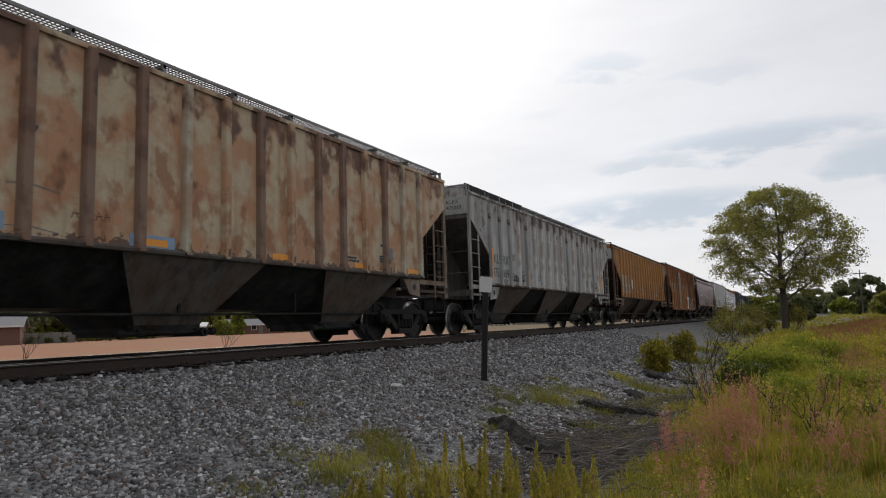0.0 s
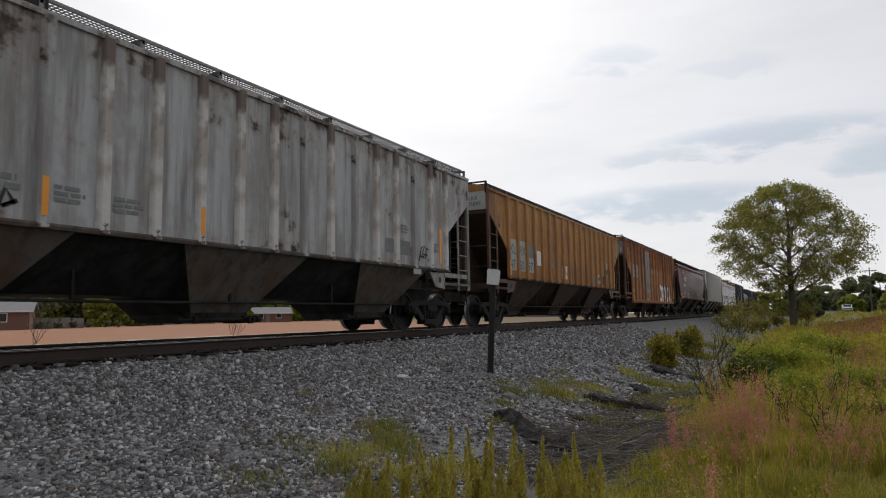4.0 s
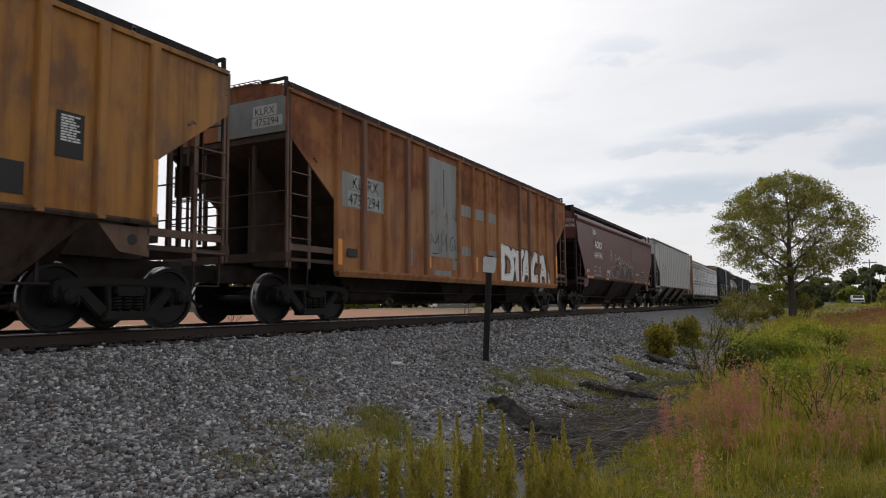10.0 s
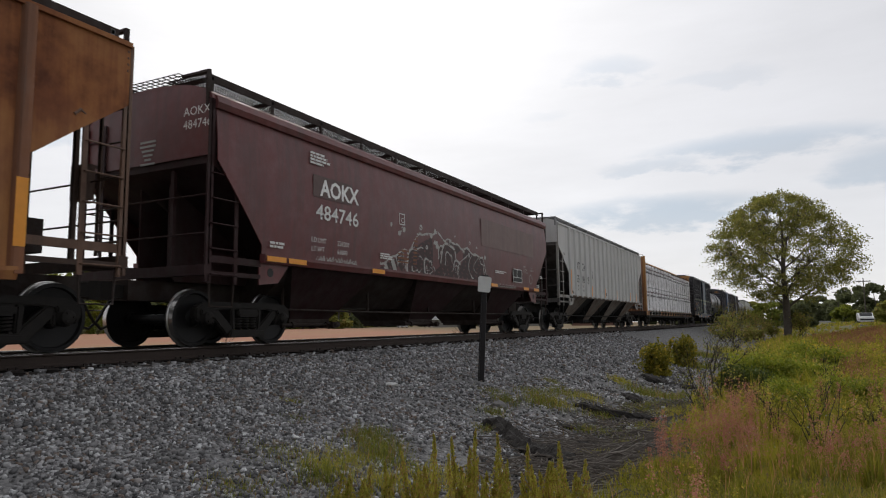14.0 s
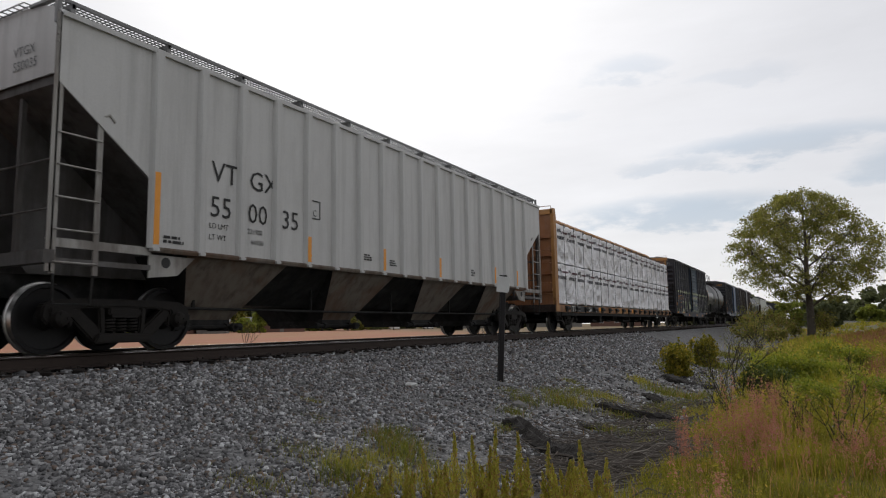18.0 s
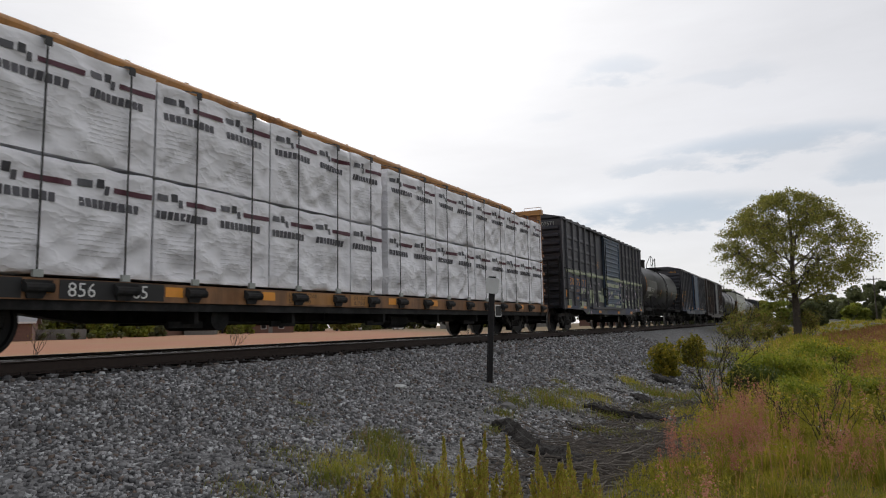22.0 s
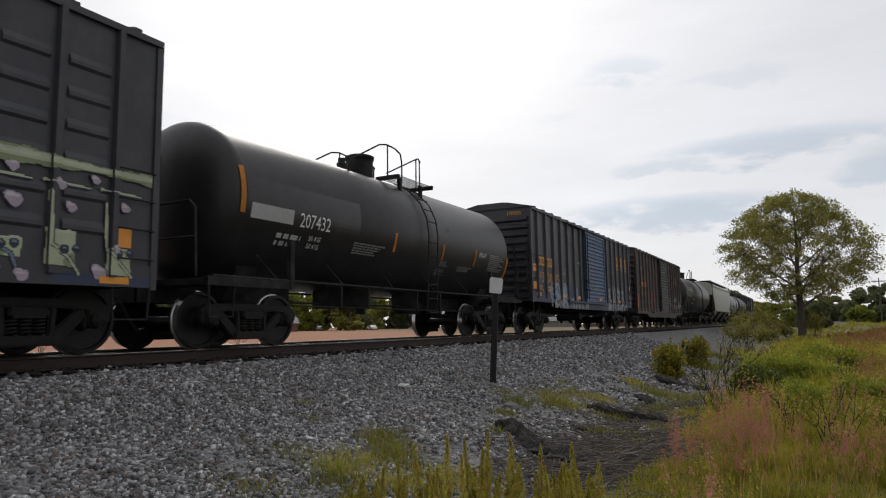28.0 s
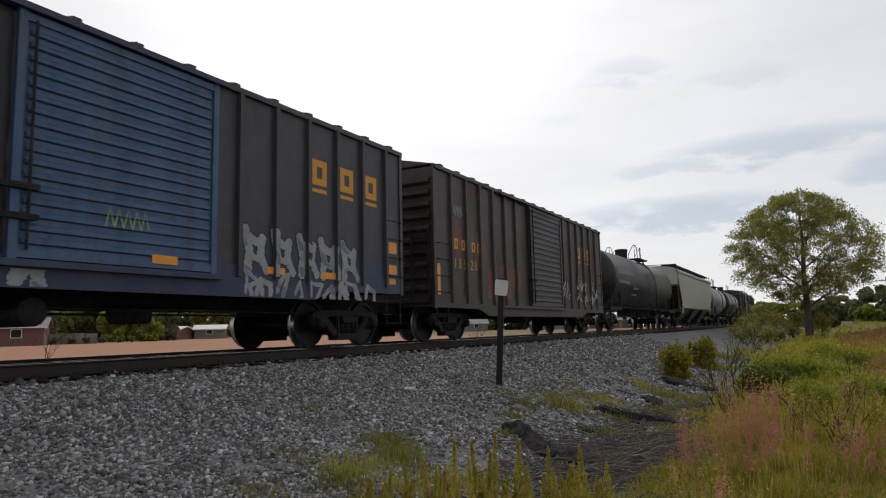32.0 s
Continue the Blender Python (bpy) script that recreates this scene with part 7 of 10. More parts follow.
    def camouflage(Y, Z):
        out = np.full(Y.shape, -1)
        y = Y + c
        low = 0.70 + 0.20 * np.clip((np.abs(Y) - H + 3.0) / 0.6, 0, 1)
        ragged = 0.007 * np.sin(y * 9 + Z * 4) + 0.006 * np.sin(y * 23 - Z * 17)
        out[(Z < 1.02 + ragged) & (np.sin(y * 1.9) + 0.5 * np.sin(y * 4.7) > -0.35)] = 6
        for a, b, z0, z1 in greens:
            hit = (y > a + ragged) & (y < b + ragged) & (Z > z0 - ragged) & (Z < z1 - ragged)
            out[hit] = np.where(np.sin(y[hit] * 6 + 3) * np.sin(Z[hit] * 9 + y[hit]) > 0.45, 4, 0)
            out[hit & (Z > z1 - 0.03)] = 7
        for pts, w, m in pipes:
            d = stroke_field(y, Z, [(pts, w)])
            out[d < 0] = m
            out[(d > -0.012) & (d < 0) & (y > pts[0][0])] = 3
        for a, z0 in dials:
            d = np.hypot(y - a, Z - z0)
            out[d < 0.058] = 3
            out[(d < 0.035) & (Z > z0)] = 5
        for a, z0, r in ovals:
            d = np.hypot(y - a + 0.3 * (Z - z0), (Z - z0) * 1.1) * (1 + 0.12 * np.sin(np.arctan2(Z - z0, y - a) * 3 + a))
            out[d < r * 1.12] = 3
            out[d < r] = 1
            out[(d < r * 0.8) & (Z > z0 + 0.2 * r)] = 2
        out[(y < 132.0) & (Z > 1.76) & (Z < 2.2)] = -1
        out[(y > 130.3) & (y < 130.8) & (Z > 1.2) & (Z < 2.2)] = -1
        band = np.abs(Z - 2.36 - ragged) / (0.075 + 0.025 * np.sin(y * 2.9))
        out[band < 1] = 4
        out[(band < 0.75) & (Z > 2.335)] = 0
        out[(band < 0.5) & (Z > 2.37)] = 7
        out[Z < low] = -1
        return out
    base = rib_depth(left + right, 0.05, W + 0.0335, W + 0.0775)
    d0, d1 = 134.75 - c, 137.65 - c
    depth = lambda Y, Z: np.where((Y > d0 - 0.06) & (Y < d1 + 0.06), W + 0.1125, base(Y, Z))
    layer = lambda Y, Z: np.where(Z < 1.0, W + 0.0245, depth(Y, Z))
    sprayed(car, "graffiti", "pale green, lavender and navy camouflage-like spray paint", -H + 0.3, H - 0.08, 0.70, 2.5, 0.016, camouflage, layer, [M["pale_green"], M["lavender"], M["lilac"], M["night_spray"], M["olive_spray"], M["blue_grey_spray"], M["box_navy"], M["cream_spray"]])
    for a in (-6.9, 131.35 - c, 133.7 - c, 1.1, 3.9, 6.4):
        marks(car, "reflector_strip", "orange_mark", [(a, a + 0.42, 0.73 if abs(a + 0.2) < H - 3.0 else 0.91, 0.85 if abs(a + 0.2) < H - 3.0 else 1.03)], W + 0.0265)
    marks(car, "reflector_strip", "orange_mark", [(-6.95, -6.6, 1.35, 1.6), (6.55, 6.85, 1.4, 1.65)], x)
    box = Shape()
    for q in ((-2.55, -2.05, 3.02, 3.04), (-2.55, -2.05, 2.75, 2.77), (-2.55, -2.53, 2.75, 3.04), (-2.07, -2.05, 2.75, 3.04)):
        box.box(x, x + 0.003, *q)
    part("stencil_frame", box, M["yellow_text"], car)
    small_print(car, "yellow_text", [(-2.5, 2.97, 0.4, 3, 0.04)], x + 0.001)
    small_print(car, "grey_patch", [(-6.35, 1.75, 0.6, 2, 0.07), (-5.45, 1.75, 0.55, 2, 0.07), (-6.2, 1.05, 0.8, 1, 0.05)], x + 0.004)

    # box car with blue door and yellow lettering
    c = 165.22
    left = [158.53 - c + 0.825 * i for i in range(7)]
    right = [167.55 - c + 0.84 * i for i in range(6)]
    car, H, W = box_car("dark box car with a blue sliding door and graffiti", 158.05, 172.4, M["box_black"], M["box_blue"], M["box_navy"], (164.08 - c, 166.98 - c), left, right, 4.28, 1.1, False, rng)
    x = W + 0.004
    for y in (158.66, 158.99, 159.5, 159.82):
        part("owner_mark", hollow(x, y - c, 2.33, 0.26, 0.31, 0.065), M["yellow_text"], car, "plain yellow owner's mark")
    for t, y in (("1", 158.74), ("3", 159.0), ("0", 159.5), ("0", 159.8), ("3", 160.3), ("5", 160.6)):
        lettering("lettering", t, 0.36, M["yellow_text"], car, (x, y - c, 1.77), "x")
    for y in (169.36, 170.2, 171.02):
        y -= c
        part("owner_mark", hollow(x, y, 3.02, 0.42, 0.48, 0.13), M["yellow_text"], car, "large plain yellow block mark")
        part("underline", Shape().box(x, x + 0.003, y, y + 0.42, 2.88, 2.95), M["yellow_text"], car)
    small_print(car, "yellow_text", [(158.75 - c, 1.64, 0.4, 2, 0.07), (159.55 - c, 1.64, 0.35, 2, 0.07)], x)
    for a in (158.4, 161.15, 163.0, 165.9, 168.2, 169.6, 171.7):
        marks(car, "reflector_strip", "orange_mark", [(a - c, a - c + 0.42, 1.28, 1.4)], W + 0.0235 if not 164.7 < a < 167 else W + 0.11)
    marks(car, "reflector_strip", "orange_mark", [(158.15 - c, 158.45 - c, 1.5, 1.75), (158.15 - c, 158.45 - c, 2.1, 2.35), (171.85 - c, 172.2 - c, 1.5, 1.7), (171.85 - c, 172.2 - c, 1.95, 2.2)], x)
    for a, b in zip(sorted(left + right + [-H]), sorted(left + right + [-H])[1:] + [H]):
        if not (a < 164.8 - c and b > 167.2 - c):
            part("repainted_band", Shape().box(x - 0.002, x, a + 0.06, b - 0.06, 1.38, 1.75), M["box_navy"], car, "navy band along the foot of the side")
    def scribble(y0, y1, z0, z1, n, w):
        out = []
        for k in range(n):
            y, z = rng.uniform(y0, y1), rng.uniform(z0, z1)
            out.append(([(y, z), (y + rng.uniform(-0.1, 0.25), z + rng.uniform(0.1, 0.35)), (y + rng.uniform(0.1, 0.35), z + rng.uniform(-0.1, 0.3)), (y + rng.uniform(0.15, 0.4), z - rng.uniform(0, 0.2))], rng.uniform(w * 0.6, w)))
        return out
    for text, y, z in (("LD LMT", 158.78, 1.45), ("LT WT", 158.78, 1.31), ("157700", 159.62, 1.46), ("62300", 159.67, 1.32)):
        lettering("lettering", text, 0.085, M["yellow_text"], car, (x + 0.003, y - c, z), "x", "", 0.9)
    plate = Shape()
    for q in ((161.33, 161.59, 2.37, 2.385), (161.33, 161.59, 2.15, 2.165), (161.33, 161.345, 2.15, 2.385), (161.575, 161.59, 2.15, 2.385)):
        plate.box(x, x + 0.003, q[0] - c, q[1] - c, q[2], q[3])
    part("plate_outline", plate, M["yellow_text"], car)
    lettering("lettering", "B", 0.09, M["yellow_text"], car, (x, 161.43 - c, 2.19), "x")
    marks(car, "repainted_panel", "box_navy", [(161.98 - c, 162.6 - c, 1.42, 1.78)], x + 0.004, "small dark repainted square")
    white_smear = Shape()
    for q in (0.0, 0.07, 0.15):
        ribbon(white_smear, [(163.2 - c + q, 2.72 + q * 0.3), (163.3 - c + q, 2.8 - q), (163.45 - c + q, 2.68 - q)], 0.05, x + 0.004 + q * 0.01)
    ribbon(white_smear, [(163.52 - c, 2.42), (163.55 - c, 2.85)], 0.06, x + 0.006)
    part("paint_smear", white_smear, M["grey_patch"], car, "white smear of paint")

    def arch(y, z, w, h):
        return ([(y - w, z), (y - w * 0.9, z + h * 0.6), (y - w * 0.35, z + h), (y + w * 0.35, z + h), (y + w * 0.9, z + h * 0.6), (y + w, z)], 0.10)
    bubbles = [arch(160.05 - c, 1.28, 0.22, 0.5), arch(160.62 - c, 1.2, 0.28, 0.55), arch(161.4 - c, 1.2, 0.38, 0.6), arch(162.9 - c, 1.2, 0.16, 0.5)]
    hearts = [([(160.05 - c, 1.4), (160.05 - c, 1.6)], 0.26), ([(160.62 - c, 1.32), (160.62 - c, 1.5)], 0.34), ([(161.4 - c, 1.33), (161.4 - c, 1.5)], 0.52), ([(162.9 - c, 1.3), (162.9 - c, 1.5)], 0.18)]
    letters = []
    for y in (167.75, 168.4, 169.05, 169.65, 170.3):
        y -= c
        letters += [([(y, 1.32), (y + 0.06, 1.62), (y - 0.04, 1.98)], 0.17), ([(y - 0.02, 1.9), (y + 0.22, 1.78), (y + 0.36, 1.86)], 0.14), ([(y + 0.34, 1.86), (y + 0.30, 1.6), (y + 0.42, 1.34)], 0.16), ([(y + 0.05, 1.56), (y + 0.32, 1.50)], 0.11)]
    groups10 = [(hearts, 0, -1), (bubbles, 2, 1), (letters, 2, 3), (scribble(-H + 1.6, -0.9, 0.92, 1.02, 22, 0.12), 2, -1), (scribble(2.2, H - 1.3, 0.92, 1.0, 16, 0.10), 2, -1)]

    def tagged_side(Y, Z):
        out = np.full(Y.shape, -1)
        for g, m, edge in groups10:
            d = stroke_field(Y, Z, g)
            if edge >= 0:
                out[d < 0.03] = edge
            out[d < 0.0] = m
            out[(d < -0.02) & (np.sin(Y * 9 + 3 * Z) + np.sin(Z * 13 + Y * 4) > 1.2)] = 4
        return out
    dep = rib_depth(left + right, 0.05, W + 0.006, W + 0.0775)
    depth = lambda Y, Z: np.where(Z < 1.4, np.maximum(dep(Y, Z), W + 0.0245), dep(Y, Z))
    sprayed(car, "graffiti", "pale blue and white graffiti along the foot of the side", -H + 1.4, H - 0.9, 0.90, 2.15, 0.02, tagged_side, depth, [M["sky_spray"], M["box_navy"], M["silver_spray"], M["black_text"], M["blue_grey_spray"]])
    tag = Shape()
    for k in range(5):
        a = 165.2 - c + k * 0.13
        ribbon(tag, [(a, 1.7), (a + 0.06, 1.95), (a + 0.12, 1.72)], 0.025, W + 0.11)
    part("scrawled_tag", tag, M["lime_spray"], car)
    lettering("end_lettering", "130035", 0.13, M["yellow_text"], car, (0.6, -H - 0.025, 4.02), "-y")

    # brown-black box car with faded spray
    c = 181.26
    left = [174.75 - c + 0.85 * i for i in range(6)]
    right = [183.5 - c + 0.84 * i for i in range(6)]
    car, H, W = box_car("dark brown box car with faded red spray and dark door", 173.93, 188.6, M["box_brown"], M["box_black"], M["box_brown"], (180.1 - c, 183.1 - c), left, right, 4.36, 0.85, False, rng)
    x = W + 0.004
    for y in (174.95, 175.35, 175.95, 176.3):
        part("owner_mark", hollow(x, y - c, 2.34, 0.2, 0.27, 0.06), M["yellow_text"], car, "plain yellow owner's mark")
    for y in (185.3, 185.95, 186.6):
        part("owner_mark", hollow(x, y - c, 2.92, 0.38, 0.46, 0.12), M["yellow_text"], car, "large plain yellow block mark")
        part("underline", Shape().box(x, x + 0.003, y - c, y - c + 0.4, 2.76, 2.83), M["yellow_text"], car)
    for t, y in (("1", 174.9), ("3", 175.15), ("5", 175.45), ("2", 175.85), ("8", 176.1), ("1", 176.45)):
        lettering("lettering", t, 0.27, M["yellow_text"], car, (x, y - c, 1.85), "x")
    sa, sb = Shape(), Shape()
    for k in range(9):
        y, z = rng.uniform(-H + 1.0, -1.6), rng.uniform(1.2, 3.4)
        disc(sa, x + 0.001 + 0.0001 * k, y, z, rng.uniform(0.2, 0.38), rng.uniform(0.3, 0.7), 0, 14, 0.3, rng)
    for k in range(30):
        y, z = rng.uniform(1.9, H - 0.4), rng.uniform(0.95, 1.9)
        ribbon(sb, [(y, z), (y + rng.uniform(-0.1, 0.2), z + rng.uniform(0.1, 0.4)), (y + rng.uniform(0.0, 0.3), z + rng.uniform(-0.1, 0.3))], rng.uniform(0.05, 0.1), W + 0.078 + 0.0002 * k)
    for k in range(6):
        y = -H + 0.95 + k * 0.09
        ribbon(sb, [(y, 3.2), (y + 0.05, 3.5), (y + 0.1, 3.25)], 0.03, x + 0.003)
    tagged(part("graffiti_wash", sa, M["salmon_spray"], car, "faded red spray wash"), "faded red spray wash", kind="stuff")
    tagged(part("graffiti_strokes", sb, M["grey_patch"], car, "pale graffiti strokes"), "pale graffiti strokes", kind="stuff")
    marks(car, "reflector_strip", "orange_mark", [(-H + 0.1, -H + 0.25, 1.1, 1.9)], x)


M["lime_spray"] = plain("lime_spray", (0.25, 0.38, 0.12), 0.6, 0.0, 0.2, 8.0, 0.0)
cars_eight_ten_eleven()


# ---- tank cars ----
def tank_car(label, y0, y1, mat, R=1.5, zc=2.58, dome_at=0.0, spare=0.55):
    car, H = new_car("tank_car", label, y0, y1)
    L = H - spare
    rail = 0.55 - spare + 0.15
    prof = [(-L, 0.02)] + [(-L + 0.55 * (1 - math.cos(t)), R * math.sin(t)) for t in (math.pi / 2 * i / 8 for i in range(1, 9))]
    prof += [(-L + 0.62, R), (-L * 0.33, R), (-L * 0.33 + 0.01, R + 0.004), (L * 0.33, R + 0.004), (L * 0.33 + 0.01, R), (L - 0.62, R)]
    prof += [(L - 0.55 * (1 - math.cos(t)), R * math.sin(t)) for t in (math.pi / 2 * i / 8 for i in range(8, 0, -1))] + [(L, 0.02)]
    part("tank_shell", Shape().turned(prof, (0, 0, zc), 56, "y"), mat, car, smooth=35)
    top = zc + R
    d = Shape()
    d.turned([(-0.1, 0.33), (0.45, 0.33), (0.45, 0.36), (0.52, 0.36), (0.55, 0.3), (0.58, 0.05)], (0, dome_at, top), 24, "z")
    part("manway", d, M["dark_steel"], car, smooth=35)
    d = Shape()
    d.turned([(-0.1, 0.12), (0.18, 0.12), (0.2, 0.09), (0.3, 0.09), (0.31, 0.02)], (0.1, dome_at - 0.85, top), 14, "z")
    d.turned([(-0.1, 0.07), (0.22, 0.07), (0.23, 0.02)], (-0.2, dome_at + 0.7, top), 12, "z")
    part("safety_valve", d, M["dark_steel"], car, smooth=35)
    for s in (-1, 1):
        pl = Shape()
        grating(pl, s * 0.45, s * 1.05, dome_at + 0.1, dome_at + 1.75, top - 0.02, 0.1, 6)
        pl.box(s * 0.45 - 0.03, s * 1.05 + 0.03, dome_at + 0.08, dome_at + 0.14, top - 0.1, top)
        pl.box(s * 0.45 - 0.03, s * 1.05 + 0.03, dome_at + 1.7, dome_at + 1.76, top - 0.1, top)
        for y in (0.4, 1.4):
            pl.box(s * 0.9 - 0.04, s * 0.9 + 0.04, dome_at + y - 0.04, dome_at + y + 0.04, top - 0.5, top - 0.04)
        part("loading_platform", pl, M["dark_steel"], car)
    for s in (-1, 1):
        rl = Shape()
        x = s * 0.72
        rl.tube([(x, dome_at + y, top + z) for y, z in ((-1.43, -0.2), (-1.43, 0.0), (-1.35, 0.10), (-0.2, 0.70), (0.12, 0.77), (0.5, 0.75), (0.74, 0.67), (0.8, 0.45), (0.8, -0.05))], 0.02, 7)
        rl.tube([(x, dome_at + 0.15, top + 0.77), (x, dome_at + 0.15, top - 0.1)], 0.018, 6)
        rl.tube([(x, dome_at + y, top + z) for y, z in ((0.1, 0.06), (1.45, 0.68), (1.6, 0.74), (1.72, 0.69), (1.68, 0.62))], 0.018, 6)
        rl.tube([(x, dome_at + 1.5, top + 0.7), (x, dome_at + 1.5, top - 0.1)], 0.018, 6)
        rl.tube([(x, dome_at + 1.68, top + 0.7), (x, dome_at + 1.68, top - 0.1)], 0.018, 6)
        part("platform_railing", rl, M["dark_steel"], car, smooth=50)
    for s in (1, -1):
        lad = Shape()
        for y in (0.72, 1.17):
            lad.tube([(s * (R * math.cos(t) + 0.1), dome_at + y, zc + R * math.sin(t)) for t in (1.25, 0.95, 0.6, 0.3, 0.0)] + [(s * (R + 0.06), dome_at + y, 1.05), (s * (R + 0.02), dome_at + y, 0.6)], 0.018, 6)
        for k in range(11):
            if k < 6:
                z = 0.62 + k * 0.34
                x = s * (R + 0.08)
            else:
                t = (k - 5) * 0.23
                x, z = s * (R * math.cos(t) + 0.12), zc + R * math.sin(t)
            lad.tube([(x, dome_at + 0.72, z), (x, dome_at + 1.17, z)], 0.014, 6)
        part("side_ladder", lad, M["dark_steel"], car, smooth=50)
        run = Shape()
        run.tube([(s * 1.42, -H + 0.1, 1.13), (s * 1.42, H - 0.1, 1.13)], 0.025, 8)
        for i in range(6):
            y = -L + 1.4 + i * (2 * L - 2.8) / 5
            run.tube([(s * 1.42, y, 1.13), (s * 1.2, y - 0.3, 1.55)], 0.016, 6)
        part("side_handrail", run, M["dark_steel"], car, smooth=50)
    for s in (-1, 1):
        sd = Shape()
        sd.prism([(-1.05, 1.7), (-0.75, 1.05), (-0.55, 0.8), (0.55, 0.8), (0.75, 1.05), (1.05, 1.7), (0.8, 1.35), (0.4, 1.15), (-0.4, 1.15), (-0.8, 1.35)], s * (H - 1.35) - 0.25, s * (H - 1.35) + 0.25, "y")
        sd.box(-0.22, 0.22, min(s * (H - 3.2), s * (H + 0.3)), max(s * (H - 3.2), s * (H + 0.3)), 0.74, 1.12)
        part("tank_saddle", sd, M["dark_steel"], car)
        e = Shape()
        e.box(-1.42, 1.42, min(s * (H - 0.5), s * H), max(s * (H - 0.5), s * (H + rail - 0.1)), 1.0, 1.1)
        for x in (-1.4, 1.4):
            e.box(x - 0.04, x + 0.04, min(s * (H - 1.9), s * H), max(s * (H - 1.9), s * H), 0.98, 1.12)
            e.box(x - 0.05, x + 0.05, s * (H - 1.9) - 0.05, s * (H - 1.9) + 0.05, 1.0, 1.85)
        part("end_platform", e, M["dark_steel"], car)
        hr = Shape()
        hr.tube([(-1.4, s * (H - 0.35 + rail), 1.1), (-1.4, s * (H - 0.3 + rail), 2.15), (-1.3, s * (H - 0.28 + rail), 2.25), (1.3, s * (H - 0.28 + rail), 2.25), (1.4, s * (H - 0.3 + rail), 2.15), (1.4, s * (H - 0.35 + rail), 1.1)], 0.022, 7)
        hr.tube([(-1.4, s * (H - 0.3 + rail), 1.7), (1.4, s * (H - 0.3 + rail), 1.7)], 0.016, 6)
        part("end_handrail", hr, M["dark_steel"], car, smooth=50)
        for x in (-1.4, 1.4):
            part("stirrup_step", Shape().tube([(x, s * (H - 0.05), 1.0), (x, s * (H - 0.08), 0.5), (x, s * (H - 0.55), 0.5), (x, s * (H - 0.58), 1.0)], 0.018, 6), M["dark_steel"], car)
    u = Shape()
    u.turned([(-0.12, 0.2), (-0.38, 0.12), (-0.5, 0.12)], (0, dome_at, zc - R + 0.05), 14, "z")
    u.tube([(0.5, -H + 3, 0.8), (0.5, H - 3, 0.8)], 0.02, 6)
    u.tube([(0.9, -H + 2.5, 0.72), (0.9, H - 2.5, 0.70)], 0.016, 6)
    for y in (-2.2, -1.2, 0.9, 2.1):
        u.box(0.2, 0.95, y - 0.03, y + 0.03, 0.7, 1.15)
    part("underside_rigging", u, M["dark_steel"], car)
    part("air_reservoir", Shape().turned([(-0.5, 0.0), (-0.46, 0.17), (0.46, 0.17), (0.5, 0.0)], (0.3, 1.5, 0.78), 14, "y"), M["dark_steel"], car, smooth=40)
    truck(car, -H + 1.3), truck(car, H - 1.3)
    couplers(car, H + 0.05)
    return car, H, L


def bend(me, R, zc):
    """Lays flat lettering onto the tank's round side."""
    for v in me.vertices:
        a = (v.co.z - zc) / R
        v.co.x, v.co.z = (R + 0.012) * math.cos(a), zc + R * math.sin(a)


